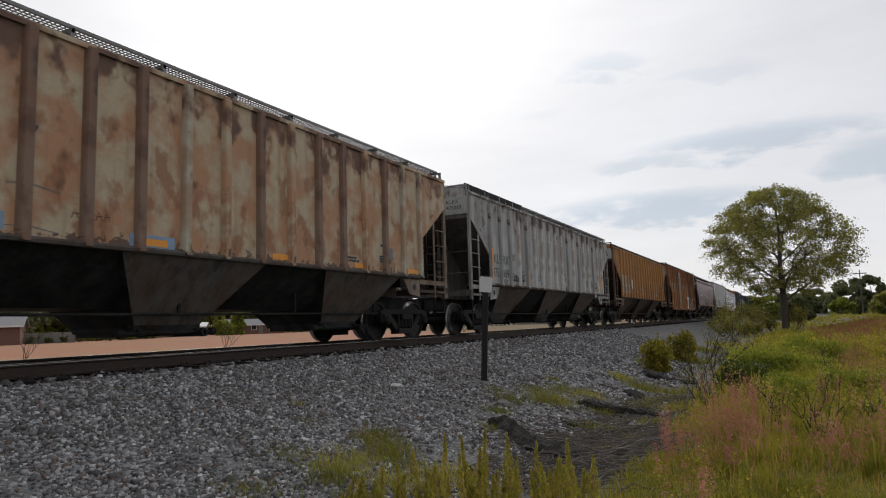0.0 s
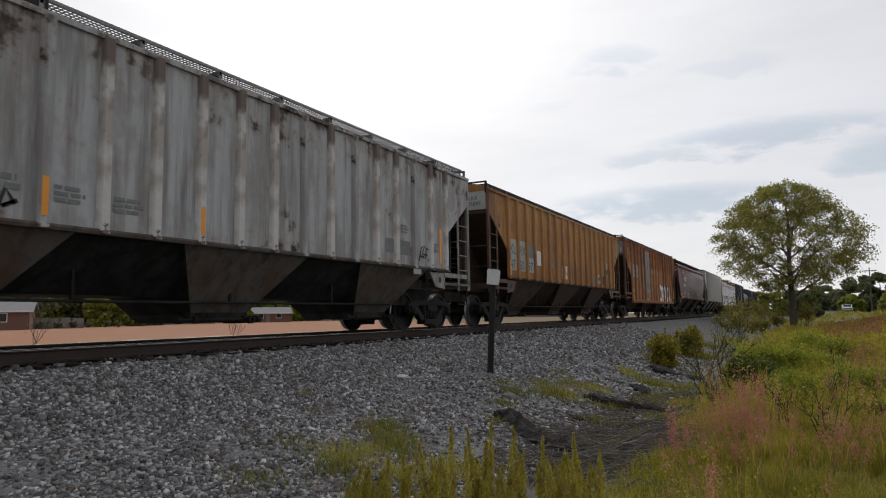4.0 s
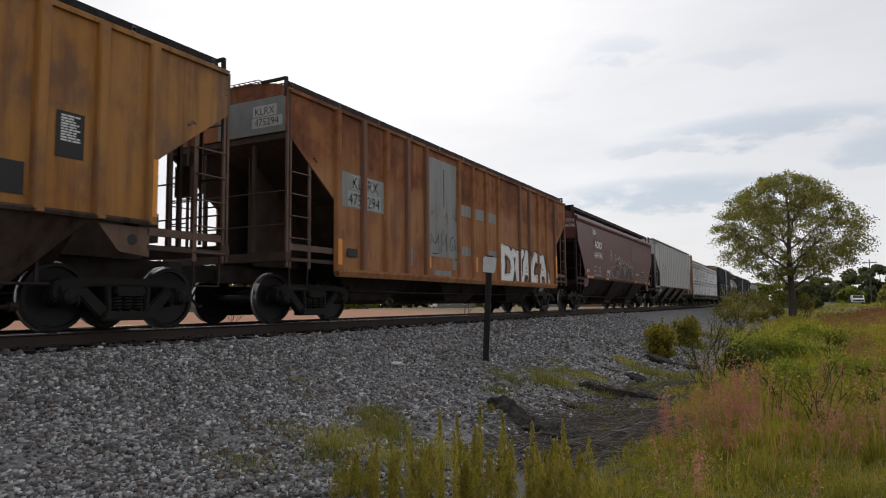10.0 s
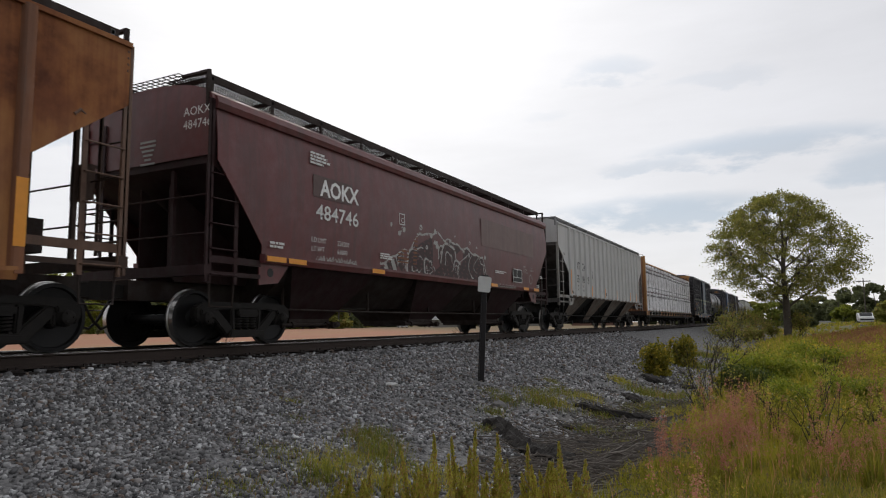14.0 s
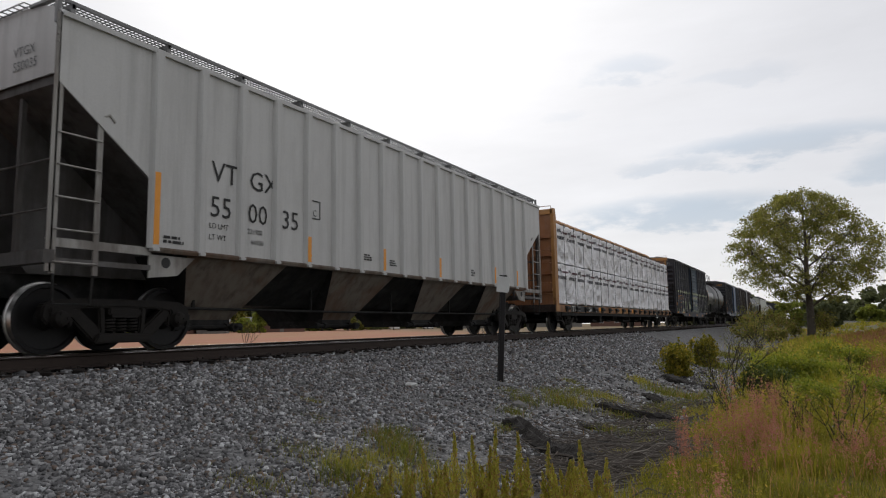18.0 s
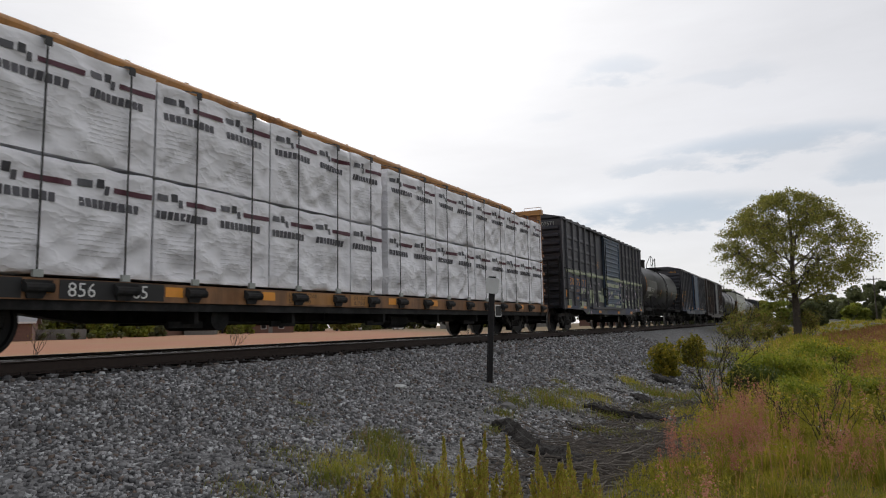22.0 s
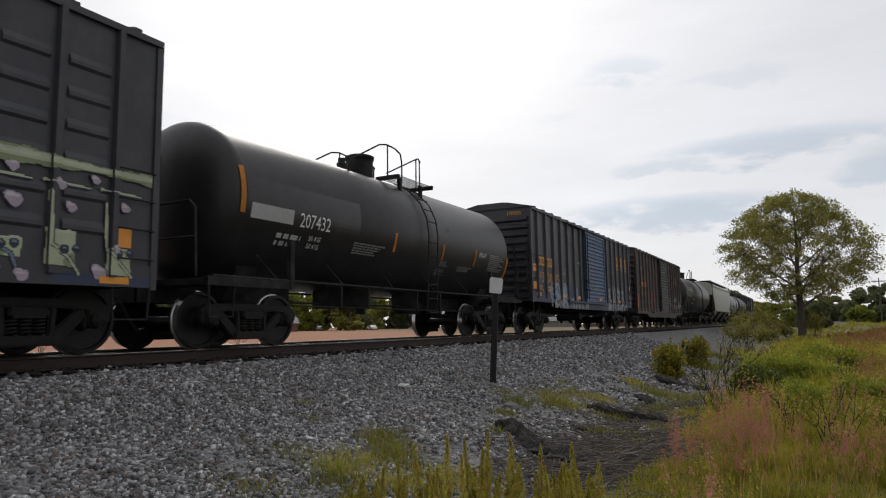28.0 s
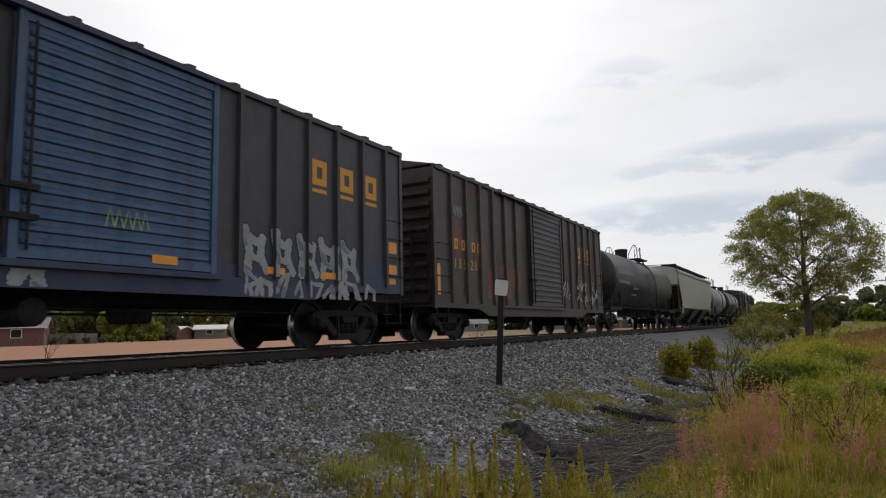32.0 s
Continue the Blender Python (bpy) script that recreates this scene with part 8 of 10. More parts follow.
def tank_cars():
    rng = random.Random(31)
    R, zc = 1.43, 2.49
    c = 150.5
    car, H, L = tank_car("black tank car with white lettering and orange reflector strips", 144.3, 156.7, M["tank_black"], R, zc, -0.24, 0.15)
    o = part("owner_mark", Shape().box(1.43, 1.433, 145.2 - c, 146.25 - c, 2.14, 2.4), M["white"], car, "white owner's mark as a plain bar")
    bend(o.data, R, zc)
    o = lettering("lettering", "207432", 0.27, M["white"], car, (1.43, 146.42 - c, 2.13), "x", "", 0.8)
    bend(o.data, R, zc)
    for text, z in (("50 KG", 1.90), ("50 KG", 1.75)):
        o = lettering("lettering", text, 0.10, M["white"], car, (1.43, 146.75 - c, z), "x", "", 0.95)
        bend(o.data, R, zc)
    o = lettering("lettering", "FRA AIP", 0.15, M["white"], car, (1.5, 154.05 - c, 2.2), "x", "", 0.62)
    bend(o.data, R, zc)
    for y, z, w, n, h, m in ((154.74, 2.34, 1.05, 9, 0.036, "grey_patch"), (148.16, 2.03, 1.2, 5, 0.034, "grey_patch"), (151.9, 1.92, 0.5, 3, 0.03, "grey_patch"), (151.85, 1.70, 0.5, 4, 0.03, "grey_patch"), (152.12, 2.8, 0.35, 3, 0.03, "grey_patch"), (152.92, 1.86, 0.88, 3, 0.035, "grey_patch"), (145.9, 1.96, 0.75, 2, 0.09, "white")):
        o = tagged(part("small_print", bars(Shape(), 1.5, y - c, z, w, n, h, h * 0.55, rng), M[m], car), kind="stuff")
        bend(o.data, R, zc)
    for y, z0, z1, w in ((144.95, 2.2, 3.0, 0.11), (149.63, 1.95, 2.39, 0.09), (151.9, 1.94, 2.36, 0.08), (153.77, 1.92, 2.39, 0.09), (156.0, 1.5, 2.35, 0.10)):
        s = Shape()
        for i in range(6):
            za, zb = z0 + (z1 - z0) * i / 6, z0 + (z1 - z0) * (i + 1) / 6
            s.box(1.5, 1.503, y - c, y - c + w, za, zb)
        o = part("reflector_strip", s, M["orange_mark"], car)
        bend(o.data, R, zc)
    s = Shape()
    s.add([(1.43, 145.1 - c + 3.2 * (k % 2), 1.85 + 0.99 * (k // 2) / 12) for k in range(26)], [(2 * k, 2 * k + 1, 2 * k + 3, 2 * k + 2) for k in range(12)])
    o = part("repainted_panel", s, M["tank_patch"], car, "slightly glossier repainted black panel")
    bend(o.data, R - 0.0075, zc)

    c = 198.2
    car, H, L = tank_car("black tank car with pale blocky mark", 190.1, 206.3, M["tank_black"], 1.52, 2.55, 0.3)
    for y0, y1, z0, z1 in ((-6.6, -3.4, 2.75, 3.1), (-6.6, -4.4, 2.3, 2.45), (-3.5, -2.4, 1.75, 2.2)):
        o = part("owner_mark", Shape().box(1.52, 1.524, y0, y1, z0, z1), M["grey_patch"], car, "pale mark as a plain bar")
        bend(o.data, 1.52, 2.55)
    tank_car("dark grey tank car", 226.0, 238.2, M["tank_grey"], 1.45, 2.5, 0.3)
    tank_car("black tank car behind the brush", 239.7, 252.0, M["tank_black"], 1.45, 2.5, 0.3)
    car, H, I, W = covered_hopper("pale olive-grey smooth covered hopper car", 207.7, 224.6, M["pale_hopper"], M["hopper_grey"], M["dark_steel"], ribs=0, eave=3.9, smooth_side=True, inset=1.15, seed=8, end_mat=M["hopper_brown"], boards="dark_steel", crown=0.4)


M["tank_patch"] = paint("fresh_black_paint", (0.009, 0.009, 0.010), 0.02, (0.05, 0.03, 0.025), 0.03, 0.08, 0.3, 25.0)
tank_cars()
box_car("dark box car far back in the train", 253.6, 268.2, M["box_black"], M["box_black"], M["box_black"], (-1.4, 1.4), [-6.4 + 0.9 * i for i in range(5)], [2.2 + 0.9 * i for i in range(5)], 4.2, 1.0, False, random.Random(3))


# ---- plants ----
def blades(name, label, category, p, height, width, lean, mats, seed, kind="stuff"):
    """Grass: each blade two bent segments. p: rows of x, y; height and width: arrays."""
    rng = np.random.default_rng(seed)
    n = len(p)
    z = np.array([rough_z(a, b) for a, b in p]) - 0.02
    a = rng.uniform(0, 2 * np.pi, n)
    l = rng.normal(0, lean, (n, 2)) * height[:, None]
    side = np.stack([np.cos(a), np.sin(a)], 1) * width[:, None]
    base = np.column_stack([p, z])
    mid = base + np.column_stack([l * 0.35, height * 0.6])
    tip = base + np.column_stack([l, height * (1 - 0.25 * np.minimum(1, np.hypot(l[:, 0], l[:, 1]) / height))])
    s3 = np.column_stack([side, np.zeros(n)])
    v = np.stack([base - s3 * 0.6, base + s3 * 0.6, mid + s3 * 0.5, mid - s3 * 0.5, tip], 1).reshape(-1, 3)
    o = (np.arange(n) * 5)[:, None]
    tris = np.concatenate([o + np.array([0, 1, 2]), o + np.array([0, 2, 3]), o + np.array([3, 2, 4])], 0)
    me = big_mesh(name, v, tris, mats)
    return tagged(new(name, me), label, category, kind=kind)


def scatter(rng, n, x0, x1, y0, y1):
    return np.column_stack([rng.uniform(x0, x1, n), rng.uniform(y0, y1, n)])


def leaf_cards(points, size, rng, flat=0.5):
    """Small diamond leaves at the points, turned at random."""
    n = len(points)
    a = rng.normal(size=(n, 3))
    a /= np.linalg.norm(a, axis=1)[:, None]
    b = np.cross(a, rng.normal(size=(n, 3)))
    b /= np.linalg.norm(b, axis=1)[:, None]
    s = (size * rng.uniform(0.6, 1.4, n))[:, None]
    v = np.stack([points - a * s, points + b * s * flat, points + a * s, points - b * s * flat], 1).reshape(-1, 3)
    f = np.arange(4 * n).reshape(-1, 4)
    return v, f


TUFTS = [(5.23, 6.5, 0.30, 0.28), (4.8, 6.8, 0.3, 0.2), (5.35, 5.3, 0.34, 0.26), (5.84, 5.65, 0.3, 0.22), (5.38, 11.6, 0.42, 0.3), (4.95, 11.0, 0.35, 0.2), (5.15, 9.95, 0.25, 0.18), (7.1, 8.6, 0.22, 0.16), (7.3, 9.4, 0.25, 0.16), (6.6, 12.4, 0.3, 0.2)]


def grass():
    rng = np.random.default_rng(11)
    zones = ((2.2, 7.0, 6.9, 10.6, 560, 0.34, 0.006), (7.0, 15.0, 7.2, 11.8, 480, 0.38, 0.010), (15.0, 30.0, 7.2, 14.0, 240, 0.40, 0.017), (30.0, 62.0, 6.8, 19.0, 60, 0.36, 0.028), (62.0, 130.0, 7.0, 32.0, 7, 0.36, 0.06))
    for i, (y0, y1, x0, x1, per, h, w) in enumerate(zones):
        each = 26 if y1 < 31 else 14
        n = int((y1 - y0) * (x1 - x0) * per / each)
        q = scatter(rng, n, x0, x1, y0, y1)
        e = np.array([noise.noise((a * 0.8, b * 0.5, 3.0)) for a, b in q])
        d = np.array([noise.noise((a * 0.9, b * 0.7, 8.0)) for a, b in q])
        edge = np.interp(q[:, 1], [2, 7, 10, 13, 16, 27, 60], [7.9, 7.9, 7.75, 7.5, 7.5, 7.0, 7.0])
        keep = (q[:, 0] > edge + 0.45 * e) & (q[:, 0] < 10.4 + 0.19 * q[:, 1]) & (d > -0.5)
        q, d = q[keep], d[keep]
        rise = np.clip((q[:, 0] - edge[keep]) / 1.1, 0.4, 1.0)
        tall = h * rise * np.clip(0.70 + 1.6 * d, 0.25, 1.7) * rng.uniform(0.6, 1.3, len(q))
        p = np.repeat(q, each, 0) + rng.normal(0, 0.045 if y1 < 31 else 0.12, (len(q) * each, 2))
        hh = np.repeat(tall, each) * rng.uniform(0.45, 1.15, len(p))
        blades("meadow_grass", "tall yellow-green spring grass beside the track ditch", "grass", p, hh, np.full(len(p), w), 0.24, M["grass"], 20 + i)
    p = scatter(rng, 32000, 7.2, 11.4, 2.4, 12.0)
    p = p[p[:, 0] > np.interp(p[:, 1], [2, 6.2, 7.2], [7.25, 7.35, 7.95]) + 0.3 * np.sin(p[:, 1] * 2.3)]
    blades("short_grass", "short green undergrowth of the meadow", "grass", p, rng.uniform(0.08, 0.24, len(p)), np.full(len(p), 0.006), 0.5, M["grass"], 44)
    # tufts on the shoulder and in the ditch
    spots = [(5.36, 12.1, 0.55, 0.22), (5.0, 6.9, 0.35, 0.17), (4.7, 7.2, 0.3, 0.14), (3.3, 7.3, 0.16, 0.1), (5.2, 5.6, 0.38, 0.15), (5.0, 4.6, 0.34, 0.12), (6.0, 5.0, 0.4, 0.16), (4.4, 11.6, 0.3, 0.12), (5.7, 13.2, 0.35, 0.2), (6.3, 12.0, 0.35, 0.16), (6.7, 13.6, 0.5, 0.18), (6.2, 16.2, 0.5, 0.25), (5.5, 17.2, 0.35, 0.2), (4.6, 14.4, 0.25, 0.14), (6.5, 10.3, 0.35, 0.15), (5.3, 22.0, 0.5, 0.25), (4.9, 27.0, 0.6, 0.25), (6.3, 26.0, 0.8, 0.3), (5.5, 8.7, 0.2, 0.12), (5.9, 32.0, 0.9, 0.35), (6.3, 38.0, 1.0, 0.4), (7.0, 14.3, 0.5, 0.16), (7.3, 11.0, 0.5, 0.14), (6.9, 15.8, 0.6, 0.2), (7.4, 12.9, 0.4, 0.2), (7.0, 10.3, 0.3, 0.12), (4.9, 12.6, 0.5, 0.16), (5.2, 13.3, 0.4, 0.2), (5.1, 6.1, 0.45, 0.15), (5.6, 6.3, 0.4, 0.16), (4.55, 5.6, 0.4, 0.1), (3.8, 6.8, 0.25, 0.08), (6.0, 6.3, 0.35, 0.18)] + TUFTS
    for k, (x, y, r, h) in enumerate(spots):
        n = int(650 * r) + 80
        q = rng.normal(0, r * 0.45, (n, 2)) + (x, y)
        blades("grass_tuft", "sparse green tuft growing in the gravel", "grass", q, h * rng.uniform(0.4, 1.2, n), np.full(n, 0.005 if y < 15 else 0.009), 0.5, M["tuft"] if k % 4 else M["fennel"], 50 + k)
    # red sorrel heads
    for i, (y0, y1, x0, x1, per, h) in enumerate(((6.9, 11.0, 8.0, 8.95, 58, 0.60), (4.5, 13.0, 8.6, 11.0, 24, 0.58), (13.0, 30.0, 9.8, 13.5, 12, 0.5), (24.0, 62.0, 10.8, 20.0, 18, 0.36))):
        n = int((y1 - y0) * (x1 - x0) * per)
        p = scatter(rng, n, x0, x1, y0, y1)
        e = np.array([noise.noise((a * 0.9, b * 0.6, 6.0)) for a, b in p])
        p = p[(e > (0.05 if i == 0 else 0.06 if i < 3 else -0.15)) & (p[:, 0] < 10.6 + 0.19 * p[:, 1])]
        n = len(p)
        z = np.array([rough_z(a, b) for a, b in p])
        hh = h * rng.uniform(0.45, 1.2, n)
        tilt = rng.normal(0, 0.10, (n, 2))
        pts, stalks = [], []
        m = 100 if y0 < 12 else 30
        t = rng.uniform(0.55, 1.0, (n, m))
        c = np.stack([p[:, None, 0] + tilt[:, None, 0] * hh[:, None] * t, p[:, None, 1] + tilt[:, None, 1] * hh[:, None] * t, z[:, None] + hh[:, None] * t], -1)
        c[..., :2] += rng.normal(0, 0.020, (n, m, 2)) * (1.45 - t)[..., None] * 1.4
        size = 0.0075 if y0 < 12 else 0.017 if y0 < 20 else 0.026
        v, f = leaf_cards(c.reshape(-1, 3), size, rng, 0.6)
        tagged(new("sorrel_heads", big_mesh("sorrel_heads", v, f, M["sorrel"] if i < 2 else M["sorrel_dull"])), "reddish seed heads of sorrel standing in the grass", "wild flowers", kind="stuff")
        blades("sorrel_stalks", "thin stalks of sorrel in the grass", "wild flowers", p, hh, np.full(n, 0.003), 0.10, M["sorrel"], 90 + i)


def feathery_weeds():
    """Upright feathery stalks close to the camera."""
    rng = np.random.default_rng(77)
    spots = [(6.73, 4.97, -0.58), (6.88, 5.05, -0.62), (7.01, 5.11, -0.54), (7.22, 5.20, -0.58), (7.42, 5.28, -0.66), (7.68, 5.37, -0.64), (7.85, 5.42, -0.76), (6.55, 4.87, -0.72), (6.27, 4.69, -0.82), (6.40, 4.78, -0.78), (6.06, 4.55, -0.88), (6.69, 4.75, -0.84), (7.1, 4.9, -0.72), (7.3, 5.0, -0.75), (7.55, 5.1, -0.78), (6.95, 4.8, -0.70), (6.5, 5.2, -0.9), (5.95, 4.9, -0.95), (6.2, 5.1, -0.98), (7.75, 5.15, -0.8), (6.8, 5.4, -0.85), (7.5, 5.6, -0.85), (7.05, 5.45, -0.8)]
    for k, (x, y, top) in enumerate(spots):
        plant = thing("feathery_weed", "upright feathery yellow-green weed at the ditch edge", "weed", "feathery weeds at the ditch edge")
        z = rough_z(x, y)
        pts, dry = [], []
        for j in range(3 + k % 3):
            h = (top - z) * (1.0 if j == 0 else rng.uniform(0.5, 0.88))
            bx, by = (x, y) if j == 0 else (x + rng.normal(0, 0.07), y + rng.normal(0, 0.07))
            lx, ly = rng.normal(0, 0.035, 2)
            line = [(bx + lx * t * t, by + ly * t * t, z - 0.03 + (h + 0.03) * t) for t in (0, 0.3, 0.6, 0.85, 1.0)]
            part("stem", Shape().tube(line, 0.005, 4, 0, 0.0012), M["fennel"], plant)
            for t in rng.uniform(0.12, 1.0, int(760 * h)):
                r = 0.042 * min(1.0, (1.02 - t) * 2.2) + 0.004
                a, q = rng.uniform(0, 6.283), rng.uniform(0.1, 1)
                (pts if rng.random() < 0.8 else dry).append((bx + lx * t * t + r * math.cos(a) * q, by + ly * t * t + r * math.sin(a) * q, z + h * t + 0.5 * r * q))
        for name, P, m in (("foliage", pts, "fennel"), ("dry_foliage", dry, "dry_weed")):
            v, f = leaf_cards(np.array(P), 0.017, rng, 0.34)
            v = v.reshape(-1, 4, 3)
            c = v.mean(1, keepdims=True)
            v = c + (v - c) * np.array([0.6, 0.6, 1.5])
            tagged(part(name, big_mesh(name, v.reshape(-1, 3), f, M[m]), None, plant), kind="stuff")


def meadow_weeds():
    """Lush leafy weeds of the meadow: many small leaves up short stalks, in uneven clumps."""
    rng = np.random.default_rng(123)
    for i, (y0, y1, x0, x1, per, h, leaf) in enumerate(((4.0, 9.0, 8.1, 10.8, 16, 0.36, 0.012), (9.0, 16.0, 7.9, 11.6, 26, 0.46, 0.019), (16.0, 32.0, 7.6, 13.0, 12, 0.50, 0.038))):
        n = int((y1 - y0) * (x1 - x0) * per)
        p = scatter(rng, n, x0, x1, y0, y1)
        d = np.array([noise.noise((a * 0.6, b * 0.4, 21.0)) for a, b in p])
        p, d = p[(d > -0.12) & (p[:, 0] < 10.5 + 0.19 * p[:, 1])], d[(d > -0.12) & (p[:, 0] < 10.5 + 0.19 * p[:, 1])]
        n = len(p)
        z = np.array([rough_z(a, b) for a, b in p])
        hh = h * (0.75 + 1.3 * d) * rng.uniform(0.6, 1.25, n)
        m = 34
        t = rng.uniform(0.15, 1.0, (n, m))
        lean = rng.normal(0, 0.16, (n, 2))
        c = np.stack([p[:, None, 0] + lean[:, None, 0] * hh[:, None] * t, p[:, None, 1] + lean[:, None, 1] * hh[:, None] * t, z[:, None] + hh[:, None] * t], -1)
        c[..., :2] += rng.normal(0, 0.05 if i < 2 else 0.08, (n, m, 2)) * (1.2 - t)[..., None]
        v, f = leaf_cards(c.reshape(-1, 3), leaf, rng, 0.45)
        tagged(new("meadow_weeds", big_mesh("meadow_weeds", v, f, M["weed"])), "lush yellow-green leafy weeds of the meadow", "weeds", kind="stuff")
        if i:
            top = np.column_stack([p + lean * hh[:, None], z + hh])[rng.random(n) < (0.25 if i == 2 else 0.08)]
            v, f = leaf_cards(top + rng.normal(0, 0.02, top.shape), 0.016 if i < 2 else 0.022, rng, 0.9)
            tagged(new("yellow_flower_heads", big_mesh("yellow_flower_heads", v, f, M["flower"])), "small yellow flower heads among the weeds", "wild flowers", kind="stuff")


def shrub(name, label, x, y, height, width, mat, leaves, leaf, seed, bare=False, category="shrub", clumps=9, z=None, full=False):
    """Stems that fork, and leaves in loose clumps round their ends."""
    rng = random.Random(seed)
    nr = np.random.default_rng(seed)
    z0 = rough_z(x, y) - 0.03 if z is None else z
    ob = thing(name, label, category)
    ob.location = (x, y, z0)
    stems, tips = Shape(), []

    def grow(p, d, length, r, level):
        q, pts = Vector(p), [Vector(p)]
        for i in range(3):
            d = (d + Vector((rng.uniform(-0.3, 0.3), rng.uniform(-0.3, 0.3), rng.uniform(-0.05, 0.25)))).normalized()
            q = q + d * length / 3
            pts.append(q.copy())
        stems.tube(pts, r, 5, 0, r * 0.5)
        tips.append(pts[-1]), tips.append(pts[2])
        if level:
            for i in range(3):
                b = pts[rng.choice((1, 2, 3, 3))]
                e = (d + Vector((rng.uniform(-0.9, 0.9), rng.uniform(-0.9, 0.9), rng.uniform(-0.1, 0.5)))).normalized()
                grow(b, e, length * rng.uniform(0.5, 0.75), r * 0.54, level - 1)
    for i in range(clumps // 2 if not bare else 5):
        a = rng.uniform(0, 6.283)
        d = Vector((math.cos(a) * width * 0.5, math.sin(a) * width * 0.5, height * 0.8)).normalized()
        grow((rng.uniform(-0.05, 0.05) * width, rng.uniform(-0.05, 0.05) * width, 0), d, height * rng.uniform(0.38, 0.6), max(0.006, height * 0.011) if not bare else max(0.006, height * 0.0095), 2)
    tagged(part("branchwork", stems, M["twig"], ob), kind="stuff")
    if leaves:
        T = np.array([tuple(t) for t in tips])
        T[:, :2] = np.clip(T[:, :2], -width * 0.55, width * 0.55)
        c = T[nr.integers(0, len(T), leaves)]
        pts = c + nr.normal(0, 1, (leaves, 3)) * np.array([width, width, height]) * 0.075
        if full:
            low = nr.random(leaves) < 0.5
            pts[low, 2] *= nr.random(low.sum())
            lim = width * 0.56 * np.sqrt(np.clip(1 - ((pts[:, 2] / height - 0.42) / 0.72) ** 2, 0.03, 1)) * nr.uniform(0.8, 1.12, leaves)
            rad = np.hypot(pts[:, 0], pts[:, 1])
            pts[:, :2] *= np.minimum(1, lim / np.maximum(rad, 1e-4))[:, None]
        pts[:, 2] = np.maximum(pts[:, 2], 0.03)
        v, f = leaf_cards(pts, leaf, nr, 0.55)
        part("leaves", big_mesh("leaves", v, f, mat), None, ob)
    return ob


def tree(name, label, x, y, z, height, half, seed, lobes, leaves, leaf, trunk_r, mat):
    """A broad tree: tapered trunk, forking limbs, and a domed crown of flat leaf sprays with gaps between them."""
    rng = random.Random(seed)
    nr = np.random.default_rng(seed)
    ob = thing(name, label, "tree")
    ob.location = (x, y, z)
    wood = Shape()
    line = [Vector((0.10 * math.sin(i * 1.3) * i / 6, 0.1 * math.cos(i) * i / 6, height * 0.88 * i / 8)) for i in range(9)]
    wood.tube([line[0] + Vector((0, 0, -0.2))] + line[1:], trunk_r, 10, 0, trunk_r * 0.12)

    def trunk_at(f):
        k = min(7.99, f / 0.88 * 8)
        return line[int(k)].lerp(line[int(k) + 1], k - int(k))

    def outline(e, a):
        bump = 1 + 0.10 * noise.noise((math.cos(a) * 1.6, math.sin(a) * 1.6, e * 5.0)) + (0.16 * (0.5 - e)) * math.cos(a)
        return half * bump * float(np.interp(e, [0.27, 0.34, 0.45, 0.60, 0.70, 0.80, 0.90, 0.98], [0.30, 0.62, 0.90, 1.0, 0.98, 0.82, 0.55, 0.20]))
    limbs = []
    for i in range(15):                      # main limbs, which the sprays hang on
        e, a = 0.42 + 0.5 * i / 14, i * 2.4 + rng.uniform(-0.3, 0.3)
        p, reach = trunk_at(max(0.2, e - 0.24)), outline(e, a) * 0.74
        end = Vector((math.cos(a) * reach, math.sin(a) * reach, height * e))
        pts = [p.lerp(end, t) + Vector((rng.uniform(-1, 1), rng.uniform(-1, 1), rng.uniform(-0.5, 1.0))) * 0.22 * min(1, 6 * t * (1 - t)) for t in (0, 0.2, 0.4, 0.6, 0.8, 1.0)]
        wood.tube(pts, trunk_r * 0.30 * (1.2 - 0.6 * e), 6, 0, 0.03)
        limbs += pts[1:]
    limbs += [trunk_at(0.3 + 0.058 * i) for i in range(10)]
    L = np.array([tuple(q) for q in limbs])
    P, N = [], []
    for i in range(lobes):
        a = rng.uniform(0, 2 * math.pi)
        e = 0.27 + 0.70 * rng.random() ** 0.85
        r = outline(e, a) * rng.random() ** 0.42
        c = Vector((math.cos(a) * r, math.sin(a) * r, height * e + 0.25 * math.sin(a * 3) - 0.03 * r))
        b = Vector(L[np.argmin(np.sum((L - np.array(c)) ** 2, 1) + np.where(L[:, 2] > c.z + 0.3, 4.0, 0.0))])
        mid = b.lerp(c, 0.55) + Vector((rng.uniform(-0.2, 0.2), rng.uniform(-0.2, 0.2), rng.uniform(-0.05, 0.25)))
        wood.tube([b, mid, c], 0.026, 4, 0, 0.008)
        w = rng.uniform(0.42, 0.85) * (1.0 if r > half * 0.5 else 0.8)
        k = int(leaves * w * w / 0.4)
        q = nr.normal(0, 1, (k, 3)) * np.array([w * 0.50, w * 0.50, w * 0.30])
        q[:, 2] -= 0.16 * (q[:, 0] ** 2 + q[:, 1] ** 2) / max(0.1, w)
        P.append(q + np.array(c))
        for j in range(5):
            t = Vector(q[rng.randrange(k)]) if k else Vector()
            wood.tube([c, c + t * 0.9], 0.009, 3, 0, 0.003)
    part("trunk", wood, M["bark"], ob, "grey-brown trunk with spreading limbs", 60)
    v, f = leaf_cards(np.concatenate(P), leaf, nr, 0.62)
    part("crown", big_mesh("crown", v, f, mat), None, ob, "airy crown of young green leaves")
    return ob


